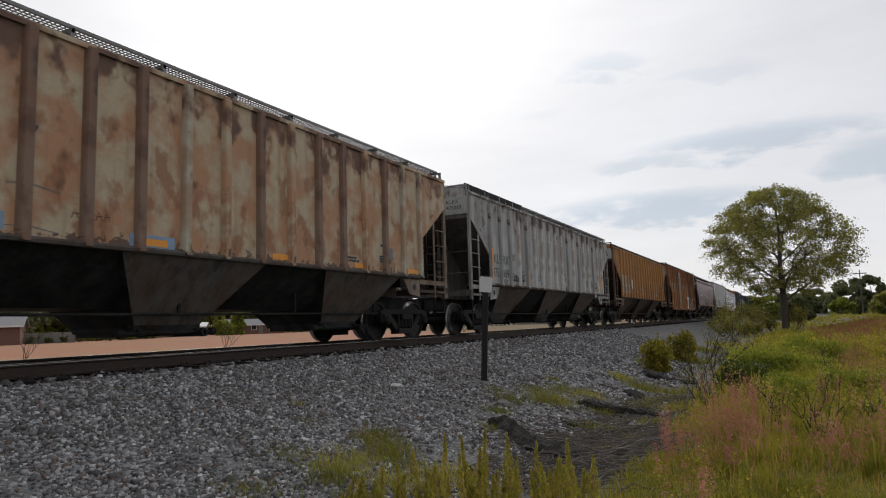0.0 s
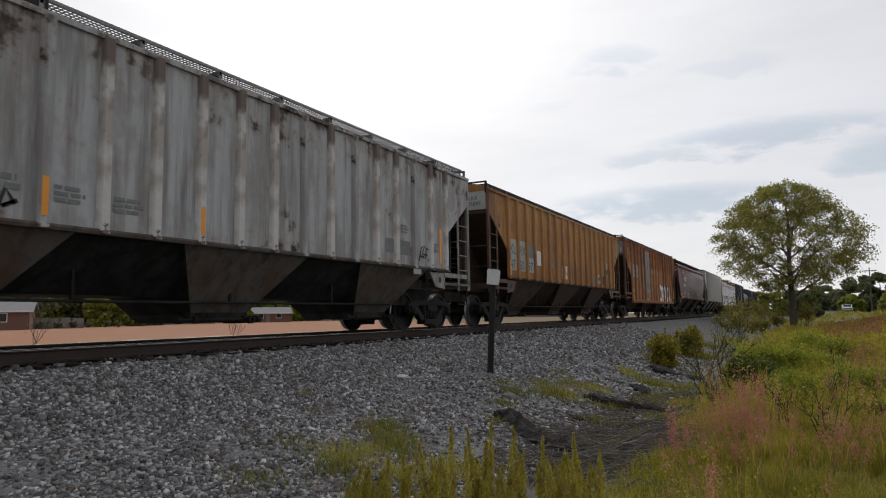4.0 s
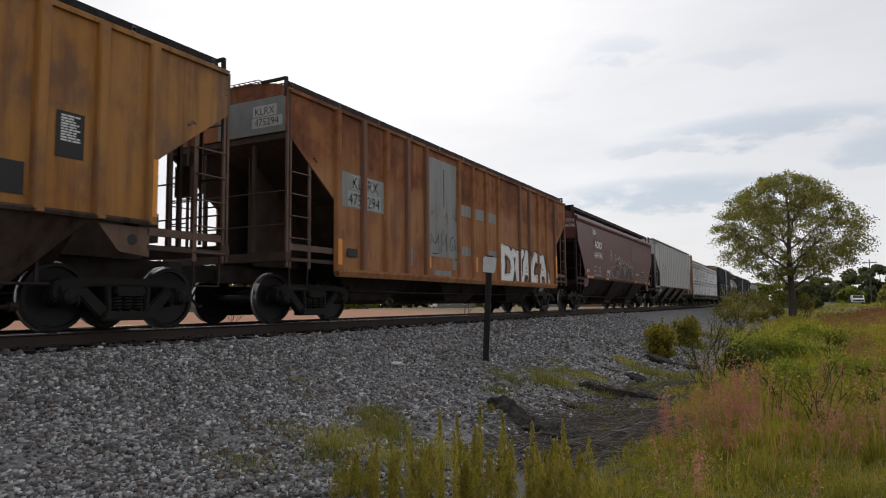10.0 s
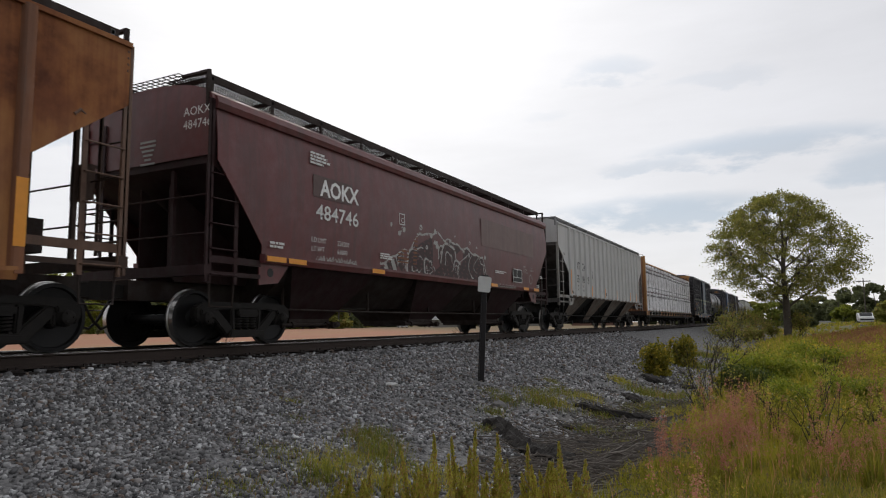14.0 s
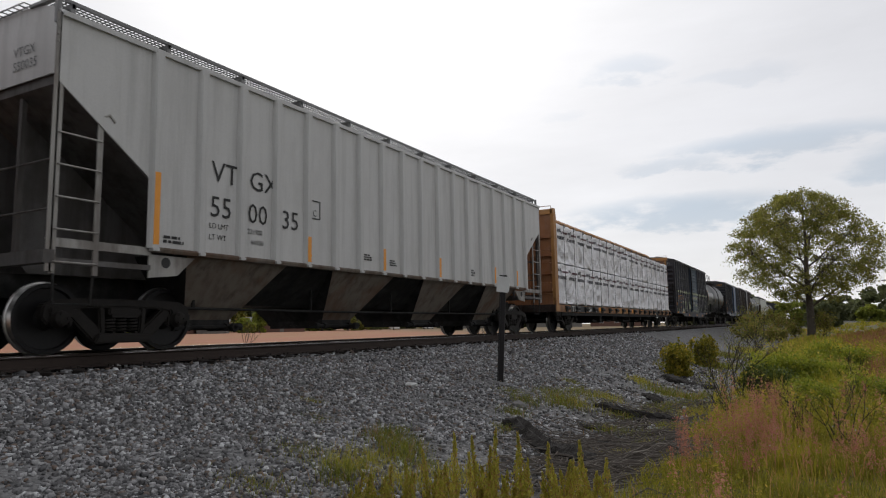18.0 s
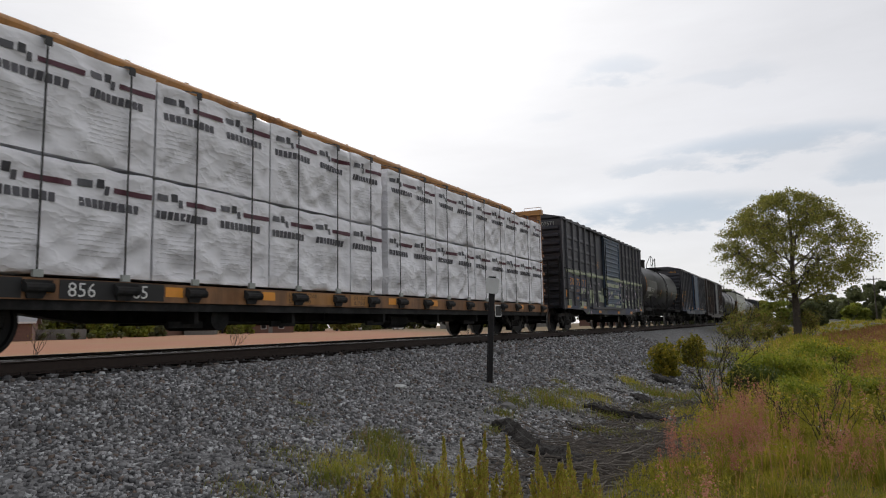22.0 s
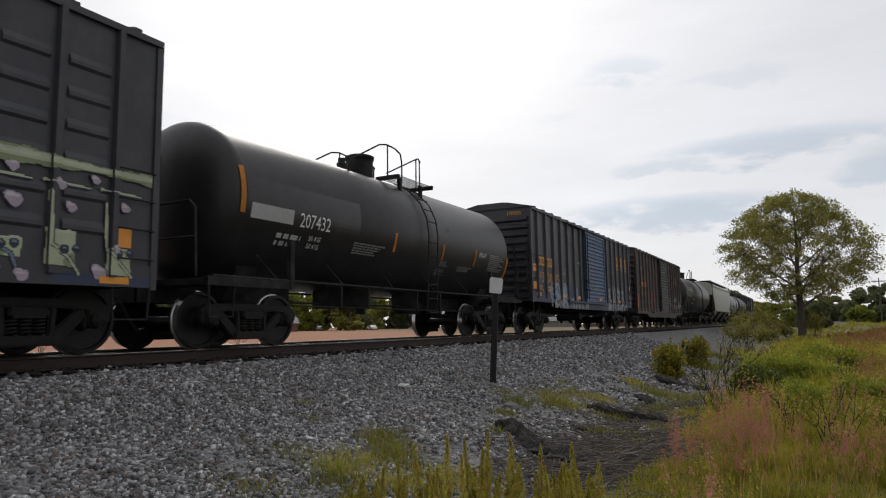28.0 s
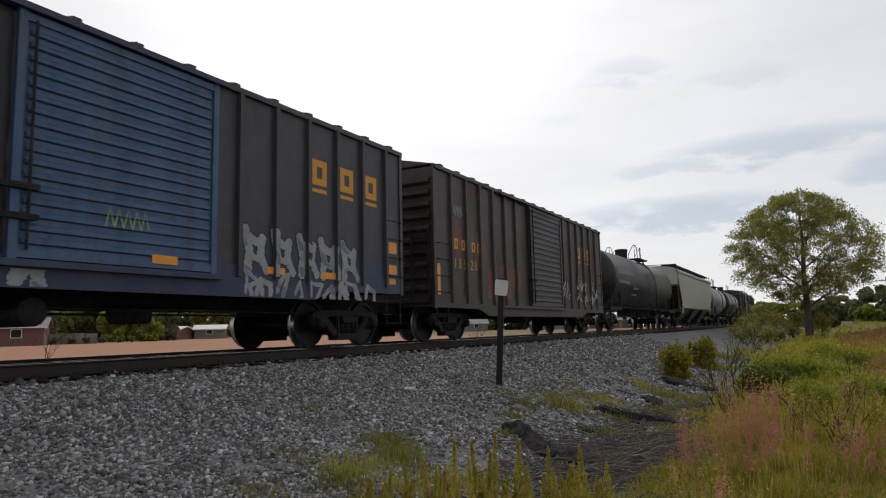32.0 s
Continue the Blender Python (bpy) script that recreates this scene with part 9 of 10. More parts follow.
def lumpy_tree(name, label, x, y, z, height, width, seed, mat, n, leaf, trunk=True, category="tree", low=0.04):
    """A tree seen far off: trunk and a crown of leaf sprays on uneven lobes."""
    nr = np.random.default_rng(seed)
    ob = thing(name, label, category)
    ob.location = (x, y, z)
    if trunk:
        part("trunk", Shape().tube([(0, 0, -0.3), (0.05 * width, 0, height * 0.4), (0, 0, height * 0.8)], height * 0.03, 7, 0, 0.03), M["bark"], ob)
    k = 26
    u = nr.random(k)
    zc = height * (low + (0.92 - low) * u)
    prof = np.sqrt(np.maximum(0.08, 1 - ((u - 0.4) / 0.62) ** 2))
    a = nr.uniform(0, 6.283, k)
    r = width * 0.34 * prof
    lob = np.column_stack([np.cos(a) * r, np.sin(a) * r, zc])
    size = np.array([0.19, 0.19, 0.13]) * np.array([width, width, height]) * 0.75
    d = nr.normal(size=(n, 3))
    d /= np.linalg.norm(d, axis=1)[:, None]
    pts = lob[nr.integers(0, k, n)] + d * size * nr.uniform(0.55, 1.1, (n, 1))
    pts[:, 2] = np.maximum(pts[:, 2], 0.1)
    v, f = leaf_cards(pts, leaf, nr, 0.7)
    part("crown", big_mesh("crown", v, f, mat), None, ob)
    return ob


def plants():
    grass()
    meadow_weeds()
    feathery_weeds()
    shrub("leafy_bush", "rounded yellow-green bush on the ditch bank", 5.80, 20.5, 0.88, 0.9, M["gold_bush"], 3600, 0.046, 1, clumps=22, full=True)
    shrub("leafy_bush", "yellow-green bush with golden tips on the ditch bank", 5.85, 25.6, 1.1, 0.95, M["gold_bush"], 3000, 0.052, 2, clumps=20, full=True)
    shrub("bare_shrub", "bare grey twiggy shrub standing in the ditch", 8.0, 14.9, 1.35, 0.9, M["bush"], 320, 0.02, 3, bare=True)
    shrub("bare_shrub", "bare twiggy shrub among the grass", 7.75, 13.3, 0.9, 0.5, M["bush"], 160, 0.02, 4, bare=True)
    shrub("bare_shrub", "thin leafless shrub in the meadow", 9.57, 8.8, 0.85, 0.6, M["bush"], 160, 0.014, 5, bare=True)
    shrub("young_sapling", "small sapling with reddish young leaves", 8.64, 19.6, 1.25, 0.75, M["fennel"], 700, 0.026, 6)
    shrub("leafy_bush", "low dark green bush in the meadow", 8.5, 14.9, 0.62, 1.2, M["dark_bush"], 4200, 0.034, 7, clumps=16)
    shrub("leafy_bush", "low fresh green bush beside the ditch", 8.7, 17.5, 0.85, 1.6, M["lime_bush"], 6000, 0.032, 8, clumps=18)
    shrub("leafy_bush", "spreading green weeds with small yellow flowers", 9.9, 22.0, 0.9, 2.4, M["lime_bush"], 8000, 0.036, 9, clumps=22)
    shrub("leafy_bush", "lush mound of fresh green weeds in the meadow", 9.6, 17.2, 0.75, 2.2, M["lime_bush"], 7500, 0.03, 13, clumps=20)
    shrub("leafy_bush", "lush mound of fresh green weeds in the meadow", 9.2, 12.6, 0.6, 1.5, M["lime_bush"], 5000, 0.024, 14, clumps=18)
    shrub("leafy_bush", "lush mound of fresh green weeds in the meadow", 10.3, 13.8, 0.6, 1.7, M["lime_bush"], 5200, 0.025, 15, clumps=18)
    for x, y, h, w, q in ((9.17, 9.4, 0.75, 0.5, 71), (8.95, 10.9, 0.8, 0.6, 72), (9.75, 11.4, 0.8, 0.5, 73), (8.45, 12.2, 0.85, 0.6, 74), (10.2, 10.2, 0.6, 0.4, 75), (9.9, 15.5, 0.9, 0.6, 76), (6.9, 31.0, 1.6, 1.2, 80)):
        shrub("bare_shrub", "thin brown leafless weed shrub among the grass", x, y, h, w, M["fennel"], 110, 0.02, q, bare=True)
    shrub("bare_shrub", "bare dark twiggy shrub at the meadow edge", 8.2, 11.2, 0.8, 0.6, M["bush"], 120, 0.016, 16, bare=True)
    shrub("bare_shrub", "grey leafless shrub in the ditch", 7.45, 15.9, 1.5, 1.0, M["bush"], 260, 0.02, 17, bare=True)
    shrub("yellow_flowers", "patch of small yellow wild flowers", 9.9, 22.2, 1.1, 2.4, M["flower"], 800, 0.022, 10, clumps=16, category="wild flowers")
    shrub("bare_shrub", "bare twiggy shrub beyond the bushes", 6.4, 44.0, 2.2, 1.8, M["bush"], 200, 0.03, 11, bare=True)
    shrub("bare_shrub", "bare twiggy bush near the track", 7.3, 27.0, 1.3, 1.2, M["bush"], 260, 0.025, 12, bare=True)
    for i, (x, y, h, w) in enumerate(((5.3, 50.0, 1.5, 1.8), (6.3, 54.0, 1.3, 1.9), (6.9, 58.5, 1.3, 1.8), (5.2, 58.0, 2.1, 2.4), (7.9, 66.5, 1.4, 1.9), (5.0, 66.0, 2.9, 3.2), (6.9, 68.0, 2.9, 3.2), (10.1, 66.5, 2.2, 1.8))):
        shrub("roadside_brush", "scrubby olive-green brush beside the railway", x, y, h, w, M["brush"], 1150, 0.07, 30 + i, clumps=16)
    tree("broad_tree", "broad solitary tree with fresh spring leaves in the field", 9.1, 66.0, -1.35, 13.2, 6.2, 42, 610, 98, 0.078, 0.36, M["tree"])
    # pale specks of flowers in the grass
    rng = np.random.default_rng(3)
    p = np.column_stack([rng.uniform(7.9, 10.6, 50), rng.uniform(6.5, 14, 50)])
    pts = np.array([(a, b, rough_z(a, b) + rng.uniform(0.25, 0.42)) for a, b in p])
    v, f = leaf_cards(pts, 0.009, rng, 0.9)
    tagged(new("meadow_flowers", big_mesh("meadow_flowers", v, f, M["pale_flower"])), "tiny pale wild flowers scattered in the grass", "wild flowers", kind="stuff")
    # litter of twigs in the ditch
    tw = Shape()
    r2 = random.Random(8)
    for i in range(800):
        x, y = r2.gauss(7.0, 0.5), r2.uniform(6.6, 14.5)
        a, l = r2.gauss(0.5, 0.9), r2.uniform(0.12, 0.6)
        z = rough_z(x, y)
        dx, dy = math.cos(a) * l / 2, math.sin(a) * l / 2
        tw.tube([(x - dx, y - dy, rough_z(x - dx, y - dy) + 0.015), (x, y, z + r2.uniform(0.02, 0.11)), (x + dx, y + dy, rough_z(x + dx, y + dy) + 0.015)], r2.uniform(0.004, 0.012), 4)
    for i in range(320):       # the raked heap of dry stalks
        x, y = r2.gauss(7.15, 0.35), r2.gauss(8.5, 0.75)
        a, l = r2.gauss(0.45, 0.3), r2.uniform(0.35, 1.0)
        dx, dy = math.cos(a) * l / 2, math.sin(a) * l / 2
        tw.tube([(x - dx, y - dy, rough_z(x - dx, y - dy) + 0.02), (x, y - 0.06 * l, rough_z(x, y) + r2.uniform(0.03, 0.12)), (x + dx, y + dy, rough_z(x + dx, y + dy) + r2.uniform(0.02, 0.06))], r2.uniform(0.005, 0.014), 4)
    tagged(new("ditch_twigs", tw.mesh("ditch_twigs", M["dry_twig"])), "tangle of dry twigs and stalks lying in the ditch", "dead twigs", kind="stuff")
    # a few dry shrubs on the far side of the line
    for i, (x, y) in enumerate(((-19.0, 28.2), (-24, 20), (-10.5, 41.0))):
        shrub("bare_shrub", "bare twiggy shrub in the red field", x, y, 1.7, 1.4, M["bush"], 60, 0.03, 60 + i, bare=True)


M["dry_weed"] = leafy("dry_weed_leaves", (0.34, 0.22, 0.06), (0.42, 0.27, 0.08), (0.3, 0.2, 0.06), 0.1, 0.45)
M["dark_bush"] = leafy("dark_green_leaves", (0.05, 0.078, 0.012), (0.12, 0.15, 0.022), (0.12, 0.14, 0.03), 0.08, 0.35)
M["lime_bush"] = leafy("fresh_green_leaves", (0.15, 0.20, 0.018), (0.36, 0.38, 0.035), (0.45, 0.36, 0.05), 0.06, 0.5)
M["tuft"] = leafy("tuft_blades", (0.13, 0.165, 0.02), (0.30, 0.30, 0.04), (0.36, 0.22, 0.09), 0.2, 0.45)
M["dry_twig"] = plain("dry_grey_twigs", (0.135, 0.118, 0.103), 0.95, 0.0, 0.5, 12.0)
plants()


# ---- small things on the shoulder ----
def old_tie(a, b, w, h, seed, lift=0.0):
    """A discarded rotten tie from a to b, split and worn."""
    a, b = Vector((*a, rough_z(*a) + lift)), Vector((*b, rough_z(*b)))
    d = (b - a).normalized()
    s = Vector((-d.y, d.x, 0)).normalized()
    up = s.cross(d) if s.cross(d).z > 0 else d.cross(s)
    rings = []
    for i in range(33):
        f = i / 32
        p = a.lerp(b, f)
        ring = []
        for k, (x, z) in enumerate(((-0.5, -0.4), (0.5, -0.4), (0.53, 0.0), (0.5, 0.42), (0.28, 0.58), (0.08, 0.44), (-0.12, 0.60), (-0.36, 0.5), (-0.52, 0.3), (-0.55, 0.0))):
            q = 1 + 0.32 * noise.noise((f * (b - a).length * 5.0 + seed * 3.1, k * 0.9, seed)) + 0.22 * noise.noise((f * (b - a).length * 19.0, k * 1.7, seed + 5.0))
            q *= 0.55 + 0.45 * min(1.0, f * 9, (1 - f) * 9)
            ring.append(p + s * w * x * q + up * (h * z * q + 0.05 * w * math.sin(f * 5 + seed)))
        rings.append(ring)
    ob = tagged(new("old_tie", Shape().loft(rings).mesh("old_tie", M["old_wood"])), "dark rotten discarded wooden tie lying in the ditch", "wood tie", "discarded ties along the ditch")
    return ob


def small_things():
    for a, b, w, h, seed in (((5.38, 9.22), (6.22, 8.48), 0.30, 0.22, 1), ((6.12, 8.58), (6.90, 8.12), 0.34, 0.20, 11), ((5.70, 12.40), (7.25, 12.12), 0.17, 0.15, 2), ((6.45, 12.0), (7.1, 12.05), 0.22, 0.12, 3), ((5.38, 15.42), (5.84, 14.88), 0.13, 0.08, 4), ((5.98, 15.15), (6.50, 14.48), 0.24, 0.16, 5), ((5.60, 19.45), (6.42, 18.35), 0.26, 0.22, 6), ((6.3, 18.9), (7.1, 18.3), 0.22, 0.14, 7), ((6.05, 10.25), (6.58, 10.50), 0.13, 0.09, 8), ((6.60, 9.35), (7.24, 9.30), 0.13, 0.10, 9), ((5.9, 10.9), (6.15, 10.1), 0.08, 0.06, 12)):
        old_tie(a, b, w, h, seed)
    post = thing("sign_post", "dark slim steel post with a pale blank sign plate", "sign post")
    z = rough_z(3.88, 12.28)
    s = Shape()
    for a, b, c, d in ((-0.035, 0.035, -0.02, -0.008), (-0.012, 0.012, -0.008, 0.05), (-0.035, -0.023, -0.045, -0.02), (0.023, 0.035, -0.045, -0.02)):
        s.box(a * 1.7, b * 1.7, c, d, -0.3, 2.06)
    q = part("post", s, M["post"], post)
    part("mounting_bolt", Shape().turned([(-0.06, 0.012), (-0.045, 0.012)], (0, 0, 1.9), 8, "y"), M["post"], post)
    pl = Shape().prism([(-0.12, 1.76), (0.10, 1.74), (0.13, 1.77), (0.15, 2.02), (0.12, 2.05), (-0.09, 2.07), (-0.12, 2.04)], -0.062, -0.056, "y")
    part("sign_plate", pl, M["plate"], post, "pale grey blank sign plate, slightly tilted")
    part("cap", Shape().box(-0.07, 0.07, -0.05, 0.05, 2.06, 2.09), M["post"], post)
    post.matrix_world = pose(3.88, 12.28, z, 0, 3.0, 14)
    rng = random.Random(6)
    for name, label, x, y, r, m in (("pale_stone", "flat pale stone lying on the gravel", 3.33, 9.8, 0.11, "plate"), ("grey_stone", "large grey stone at the foot of the gravel", 4.99, 10.5, 0.13, "cast_stone"), ("pale_stone", "pale stone among the gravel", 4.3, 6.2, 0.05, "plate")):
        bm = bmesh.new()
        bmesh.ops.create_icosphere(bm, subdivisions=2, radius=1)
        for v in bm.verts:
            k = 1 + 0.35 * noise.noise(v.co * 1.3 + Vector((x, y, 0)))
            v.co = Vector((v.co.x * r * k * 1.2, v.co.y * r * k * 0.8, v.co.z * r * k * (0.35 if m == "plate" else 0.75)))
        me = bpy.data.meshes.new(name)
        bm.to_mesh(me)
        bm.free()
        me.materials.append(M[m])
        o = tagged(new(name, me), label, "stone")
        o.location = (x, y, rough_z(x, y) + r * 0.3)


M["cast_stone"] = plain("grey_stone", (0.17, 0.165, 0.16), 0.9, 0.0, 0.5, 9.0, 0.01)
small_things()


# ---- distance ----
def house(name, label, x, y, z, w, d, h, ridge, turn, wall, roof, windows=3, seed=1):
    ob = thing(name, label, "house")
    ob.matrix_world = pose(x, y, z, 0, 0, turn)
    wl = part("wall", Shape().box(-w / 2, w / 2, -d / 2, d / 2, -0.5, h), M[wall], ob)
    o = 0.45
    part("roof", Shape().prism([(-d / 2 - o, h - 0.1), (-d / 2 - o, h + 0.08), (0, h + ridge), (d / 2 + o, h + 0.08), (d / 2 + o, h - 0.1), (0, h + ridge - 0.2)], -w / 2 - o, w / 2 + o), M[roof], ob)
    part("gable", Shape().prism([(-d / 2, h), (d / 2, h), (0, h + ridge - 0.2)], -w / 2, w / 2), M[wall], ob)
    part("fascia", Shape().box(-w / 2 - o, w / 2 + o, -d / 2 - o - 0.03, -d / 2 - o, h - 0.12, h + 0.1), M["white_wall"], ob)
    for i in range(windows):
        a = -w / 2 + (i + 0.7) * w / (windows + 0.4)
        wn = part("window", Shape().box(a - 0.65, a + 0.65, -d / 2 - 0.06, -d / 2 - 0.01, 0.9, 2.1), M["white_wall"], wl)
        part("pane", Shape().box(a - 0.55, a + 0.55, -d / 2 - 0.075, -d / 2 - 0.062, 1.0, 2.0), M["car_glass"], wn)
    part("door", Shape().box(w * 0.08, w * 0.08 + 0.95, -d / 2 - 0.05, -d / 2 - 0.01, 0.0, 2.05), M["fence_wood"], wl)
    return ob


DRIVERS = []


def distance():
    house("brick_house", "low brown brick house with a grey hipped roof", -87.0, 48.7, -0.6, 15, 9, 2.3, 1.4, 55, "brick_wall", "roof_grey", 3)
    house("pale_roofed_house", "small brick house with a pale metal roof", -108.0, 94.5, -0.65, 9, 8, 1.6, 1.1, 20, "brick_wall", "white_wall", 2)
    house("low_house", "low grey-roofed house across the field", -106.5, 124.0, -0.65, 14, 8, 2.1, 1.5, 48, "brick_wall", "roof_grey", 3)
    house("low_house", "small pale-roofed outbuilding across the field", -103.0, 102.0, -0.65, 6, 5, 1.9, 1.0, 40, "fence_wood", "white_wall", 1)
    house("grey_house", "grey house far across the field", -80.0, 178.0, -0.6, 11, 8, 2.2, 1.3, 30, "fence_wood", "roof_grey", 2)
    house("grey_house", "grey farm building far across the field", -62.0, 205.0, -0.6, 14, 7, 2.0, 1.2, 25, "fence_wood", "roof_grey", 2)
    house("low_house", "dark low building far across the field", -46.0, 215.0, -0.6, 16, 7, 2.4, 1.3, 15, "brick_wall", "roof_grey", 3)
    fence = thing("board_fence", "grey weathered board fence beside the house", "fence")
    rng = random.Random(2)
    a, b = Vector((-84.5, 54.0, -0.65)), Vector((-82.0, 61.5, -0.65))
    board = Shape().box(-0.28, 0.28, -0.02, 0.02, -0.1, 1.45).mesh("board", M["fence_wood"])
    n = 22
    for i in range(n):
        o = part("board", board, None, fence)
        o.location = a.lerp(b, i / (n - 1))
        o.location.z += rng.uniform(-0.04, 0.04)
        o.rotation_euler.z = math.atan2(b.y - a.y, b.x - a.x)
    rng = random.Random(12)
    for i in range(9):
        t = i / 8
        shrub("clipped_shrub", "dark rounded garden shrub in front of the fence", -84.5 + 5 * t + rng.uniform(-0.5, 0.5), 50.0 + 16 * t, rng.uniform(0.7, 1.1), 1.4, M["wood_far"], 320, 0.14, 100 + i, z=-0.7)
    # woods behind the houses, each tree its own
    k = 0
    for az in np.arange(20.0, 71.0, 1.75):
        for row in range(2):
            dist = (150 if az > 52 else 190 if az > 35 else 250) + 22 * row + rng.uniform(-8, 8)
            t = radians(az + rng.uniform(-0.7, 0.7))
            h = rng.uniform(9, 14) * (1.0 if row == 0 else 1.25) * (1.0 if az > 35 else 1.15)
            mat = "wood_far" if rng.random() < 0.6 else ("tree" if rng.random() < 0.6 else "lime")
            lumpy_tree("woodland_tree", "tree of the wood edge beyond the field", 9.35 - math.sin(t) * dist, math.cos(t) * dist, -0.8, h, h * rng.uniform(0.75, 1.1), 200 + k, M[mat], 2200, 0.52 if az > 35 else 0.7)
            k += 1
    for x, y, h, w, m in ((-93.0, 72.5, 6.0, 6.5, "lime"), (-90.0, 76.0, 4.5, 6.0, "lime"), (-106.0, 99.0, 2.4, 2.4, "wood_far"), (-104.0, 105.0, 2.6, 2.4, "wood_far"), (-100.0, 108.0, 3.2, 5.0, "lime"), (-101.5, 114.0, 5.5, 3.5, "lime"), (-96.0, 62.0, 8.0, 9.0, "wood_far"), (-99.0, 50.0, 9.0, 10.0, "wood_far"), (-98.0, 84.0, 9.0, 9.0, "wood_far")):
        lumpy_tree("garden_tree", "leafy tree beside the houses", x, y, -0.75, h, w, 400 + k, M[m], 2400, 0.34)
        k += 1
    # trees along the line ahead and the road on the right
    for az, dist, h, w, m in ((7.5, 215, 15, 13, "wood_far"), (5.0, 235, 16, 12, "wood_far"), (9.5, 260, 15, 12, "wood_far"), (3.0, 190, 9, 9, "tree"), (1.5, 170, 8, 8, "lime"), (0.0, 200, 9, 10, "wood_far"), (4.0, 150, 7, 7, "tree"), (12.5, 280, 13, 12, "wood_far"), (15.5, 270, 12, 12, "wood_far"), (-0.6, 120, 6.5, 5.5, "wood_far"),
                              (-1.9, 330, 12, 16, "wood_far"), (-0.3, 330, 12, 14, "wood_far"), (-3.2, 260, 7, 9, "wood_far"), (-4.2, 190, 9.5, 10, "wood_far"), (-5.4, 185, 9.5, 10, "wood_far"), (-3.6, 175, 4.5, 6, "lime"), (-6.6, 160, 5.0, 8, "tree"), (-7.8, 165, 5.5, 9, "lime"), (-9.2, 170, 7, 9, "wood_far"), (-10.5, 175, 8, 9, "wood_far"), (-2.6, 300, 9, 14, "wood_far"), (-1.0, 300, 9, 14, "wood_far")):
        t = radians(az)
        h *= 0.7 if -1 < az < 13 else 1.0
        lumpy_tree("roadside_tree", "dark leafy tree in the distance along the line", 9.35 - math.sin(t) * dist, math.cos(t) * dist, -1.0, h, w, 500 + k, M[m], 2400, 0.42 if dist < 200 else 0.62)
        k += 1
    road = Shape()
    road.loft([[(16.3, y, -0.7), (16.3, y, float(ground_z(18, y)) + 0.04), (19.9, y, float(ground_z(18, y)) + 0.04), (19.9, y, -0.7)] for y in (-200, -60, 20, 60, 80, 100, 120, 140, 160, 250, 500)])
    tagged(new("road", road.mesh("road", M["asphalt"])), "narrow asphalt road along the edge of the field", "road", kind="structure")
    # white van that comes along the road
    van = thing("white_van", "white van driving on the road beside the field", "van")
    part("body", Shape().prism([(-2.3, 0.3), (-2.3, 0.85), (-1.4, 0.98), (-0.75, 1.5), (2.0, 1.52), (2.3, 1.0), (2.3, 0.35)], -0.88, 0.88), M["car_white"], van)
    part("windscreen", Shape().prism([(-1.38, 1.02), (-0.8, 1.47), (-0.78, 1.45), (-1.34, 1.0)], -0.75, 0.75), M["car_glass"], van)
    part("grille", Shape().box(-0.8, 0.8, -2.33, -2.3, 0.45, 0.68), M["car_glass"], van)
    for sx in (-1, 1):
        part("headlight", Shape().box(sx * 0.6 - 0.15, sx * 0.6 + 0.15, -2.345, -2.305, 0.66, 0.82), M["plate"], van)
        for y in (-1.5, 1.5):
            part("wheel", Shape().turned([(-0.1, 0.0), (-0.1, 0.34), (0.1, 0.34), (0.1, 0.0)], (sx * 0.82, y, 0.34), 16), M["strap"], van)
    DRIVERS.append((van, [(0, 19.1, 191.0), (2, 19.1, 179.7), (9, 18.85, 141.0), (13, 18.7, 118.0), (14.5, 18.7, 108.0), (20, 18.3, 72.0), (32, 17.8, -10.0)], 0.0))
    for label, rows in (("white car crossing beyond the red field", ((0, 22.7), (6, 26.2), (32, 41.0))), ("white car driving on the far road", ((0, 22.0), (9, 26.4), (13, 28.1), (32, 36.0)))):
        c = thing("white_car", label, "car")
        part("body", Shape().prism([(-2.1, 0.3), (-2.15, 0.8), (-1.2, 0.95), (-0.6, 1.42), (1.0, 1.45), (1.7, 1.0), (2.15, 0.9), (2.15, 0.3)], -0.85, 0.85), M["car_white"], c)
        part("side_glass", Shape().prism([(-1.05, 0.97), (-0.55, 1.36), (0.95, 1.38), (1.45, 1.0)], -0.86, 0.86), M["car_glass"], c)
        for sx in (-1, 1):
            for y in (-1.3, 1.3):
                part("wheel", Shape().turned([(-0.1, 0.0), (-0.1, 0.32), (0.1, 0.32), (0.1, 0.0)], (sx * 0.8, y, 0.32), 14), M["strap"], c)
        DRIVERS.append((c, [(t, 9.35 - math.sin(radians(a)) * 200, math.cos(radians(a)) * 200) for t, a in rows], 55.0))
    for x, y, h in ((22.1, 150.0, 8.5), (20.2, 195.0, 8.0), (30.0, 120.0, 8.5)):
        p = thing("utility_pole", "wooden utility pole with a crossarm", "utility pole")
        part("pole", Shape().tube([(0, 0, -0.5), (0, 0, h)], 0.12, 8, 0, 0.08), M["bark"], p, smooth=40)
        part("crossarm", Shape().box(-1.2, 1.2, -0.06, 0.06, h - 0.7, h - 0.55), M["bark"], p)
        for x2 in (-1.0, -0.5, 0.5, 1.0):
            part("insulator", Shape().turned([(0, 0.04), (0.08, 0.06), (0.16, 0.03)], (x2, 0, h - 0.55), 8, "z"), M["plate"], p)
        p.location = (x, y, float(ground_z(x, y)))


distance()


# ---- what moves ----
def travel(t):
    for (a, s0), (b, s1) in zip(TRAVEL, TRAVEL[1:]):
        if t <= b:
            return s0 + (s1 - s0) * (t - a) / (b - a)
    return TRAVEL[-1][1]


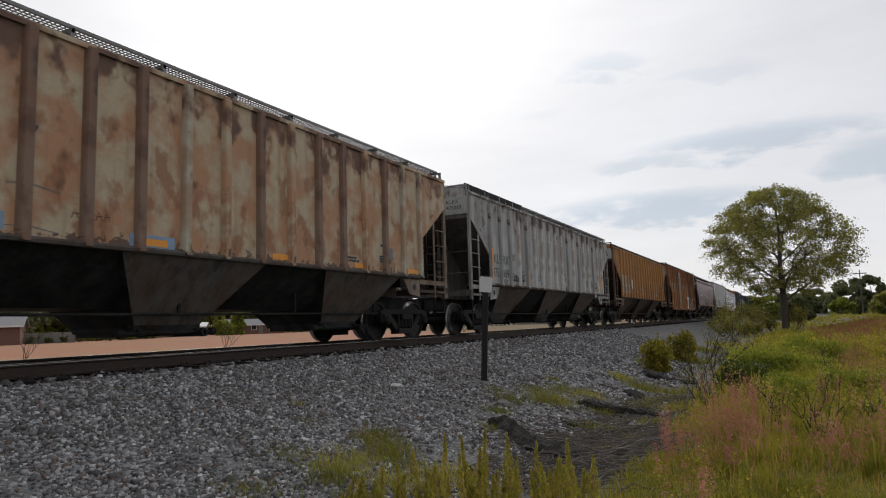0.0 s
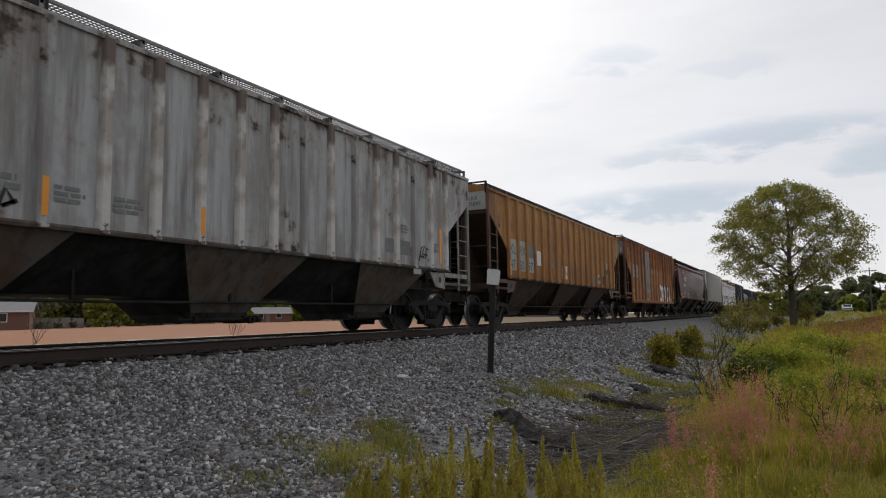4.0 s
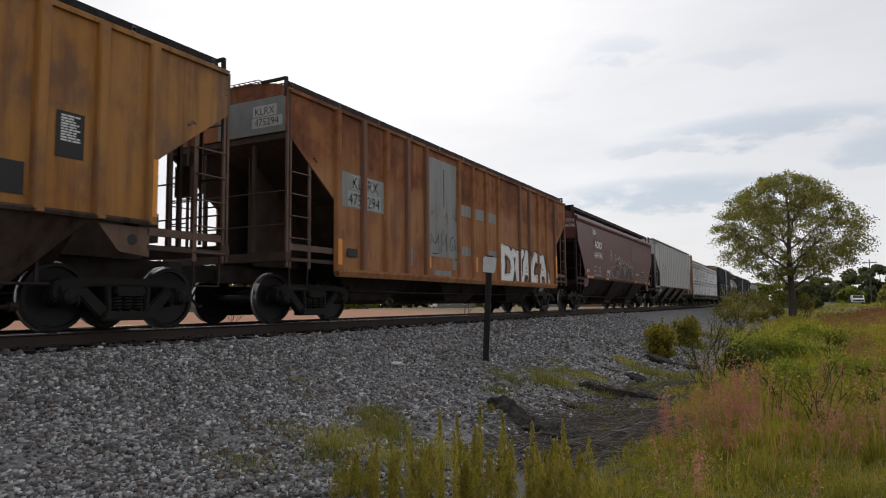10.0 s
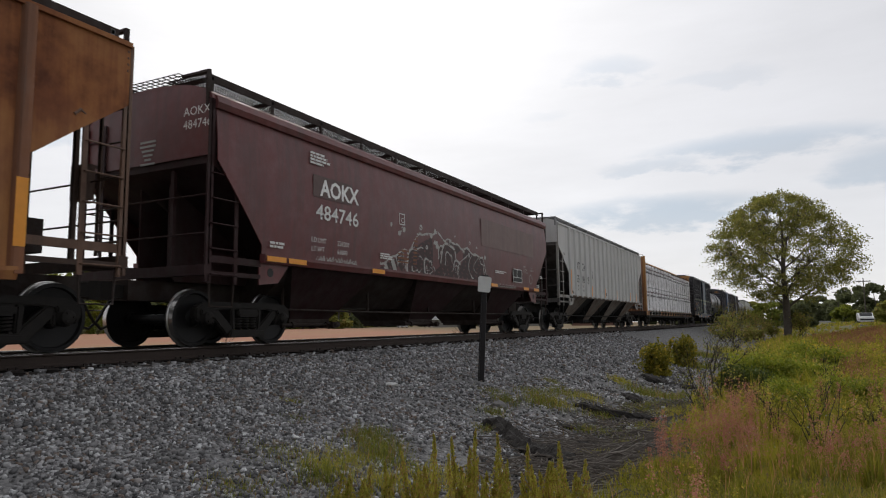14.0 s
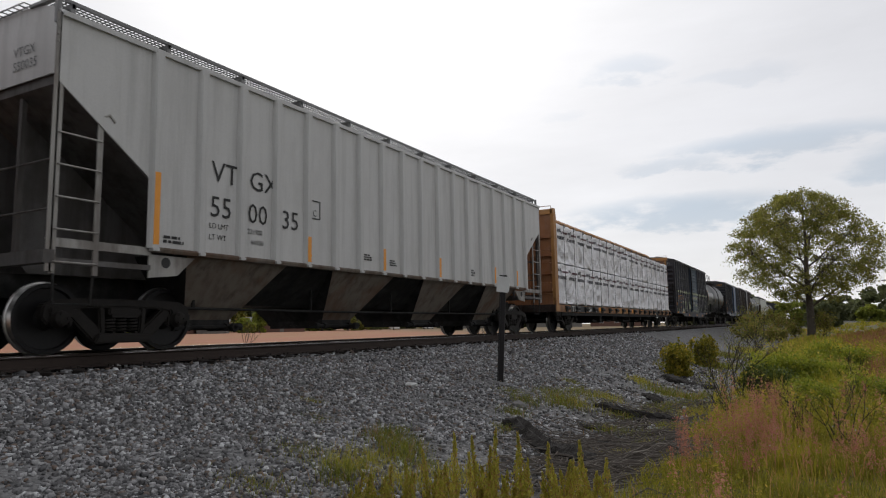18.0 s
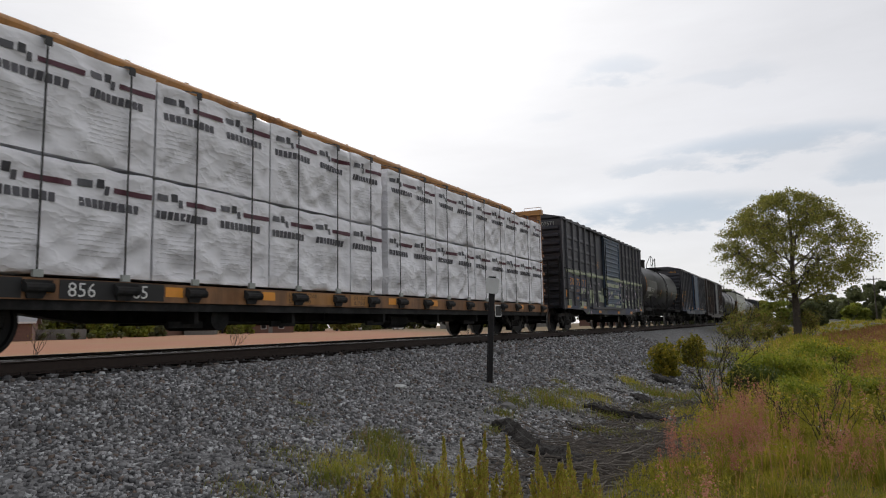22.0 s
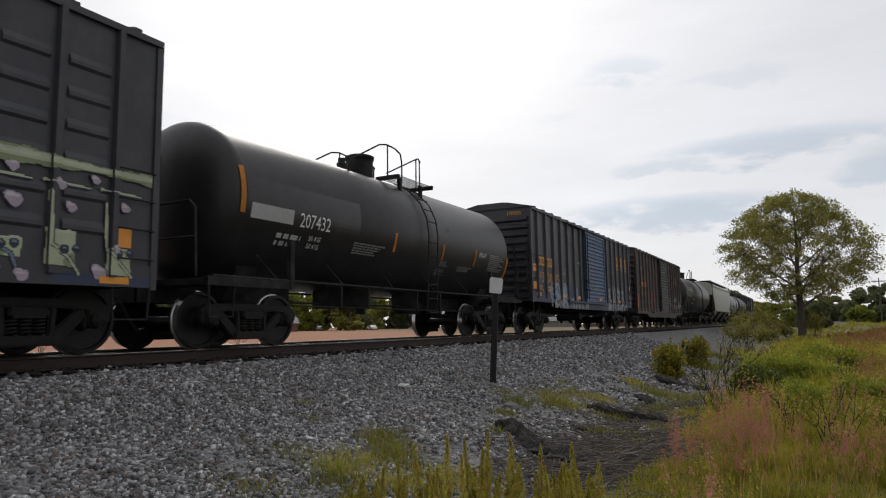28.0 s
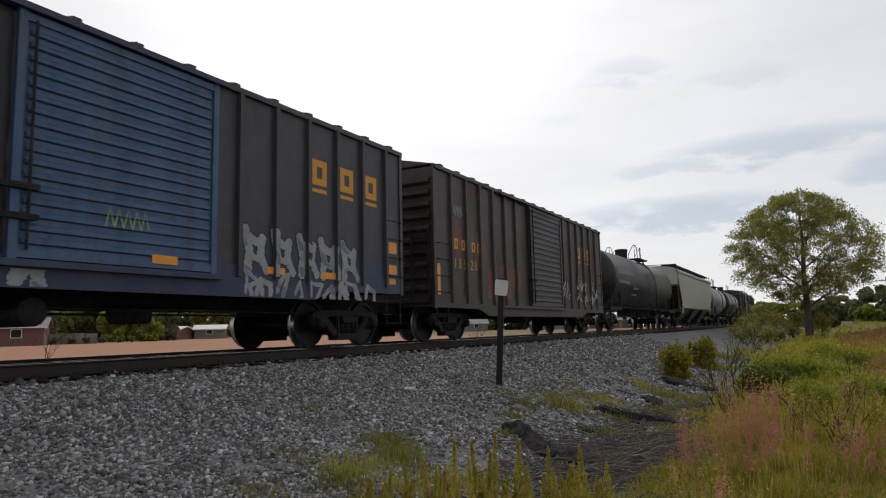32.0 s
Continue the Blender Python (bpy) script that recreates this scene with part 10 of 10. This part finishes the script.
def motions():
    """The whole train rolls towards -y; every wheelset turns with it."""
    for car, y in CARS + LOADS:
        walk(car, [(t, pose(0, y - s, 0)) for t, s in TRAVEL])
    for car, rows, turn in DRIVERS:
        walk(car, [(t, pose(x, y, float(ground_z(x, y)) + (0.04 if x > 0 else 0.0), 0, 0, turn)) for t, x, y in rows])
    turns = []
    n = 320
    for i in range(n + 1):
        t = 32.0 * i / n
        turns.append((t, math.degrees(travel(t) / WHEEL_R)))
    for wheel, y in WHEELS:
        walk(wheel, [(t, pose(0, y, WHEEL_R, a)) for t, a in turns])


motions()
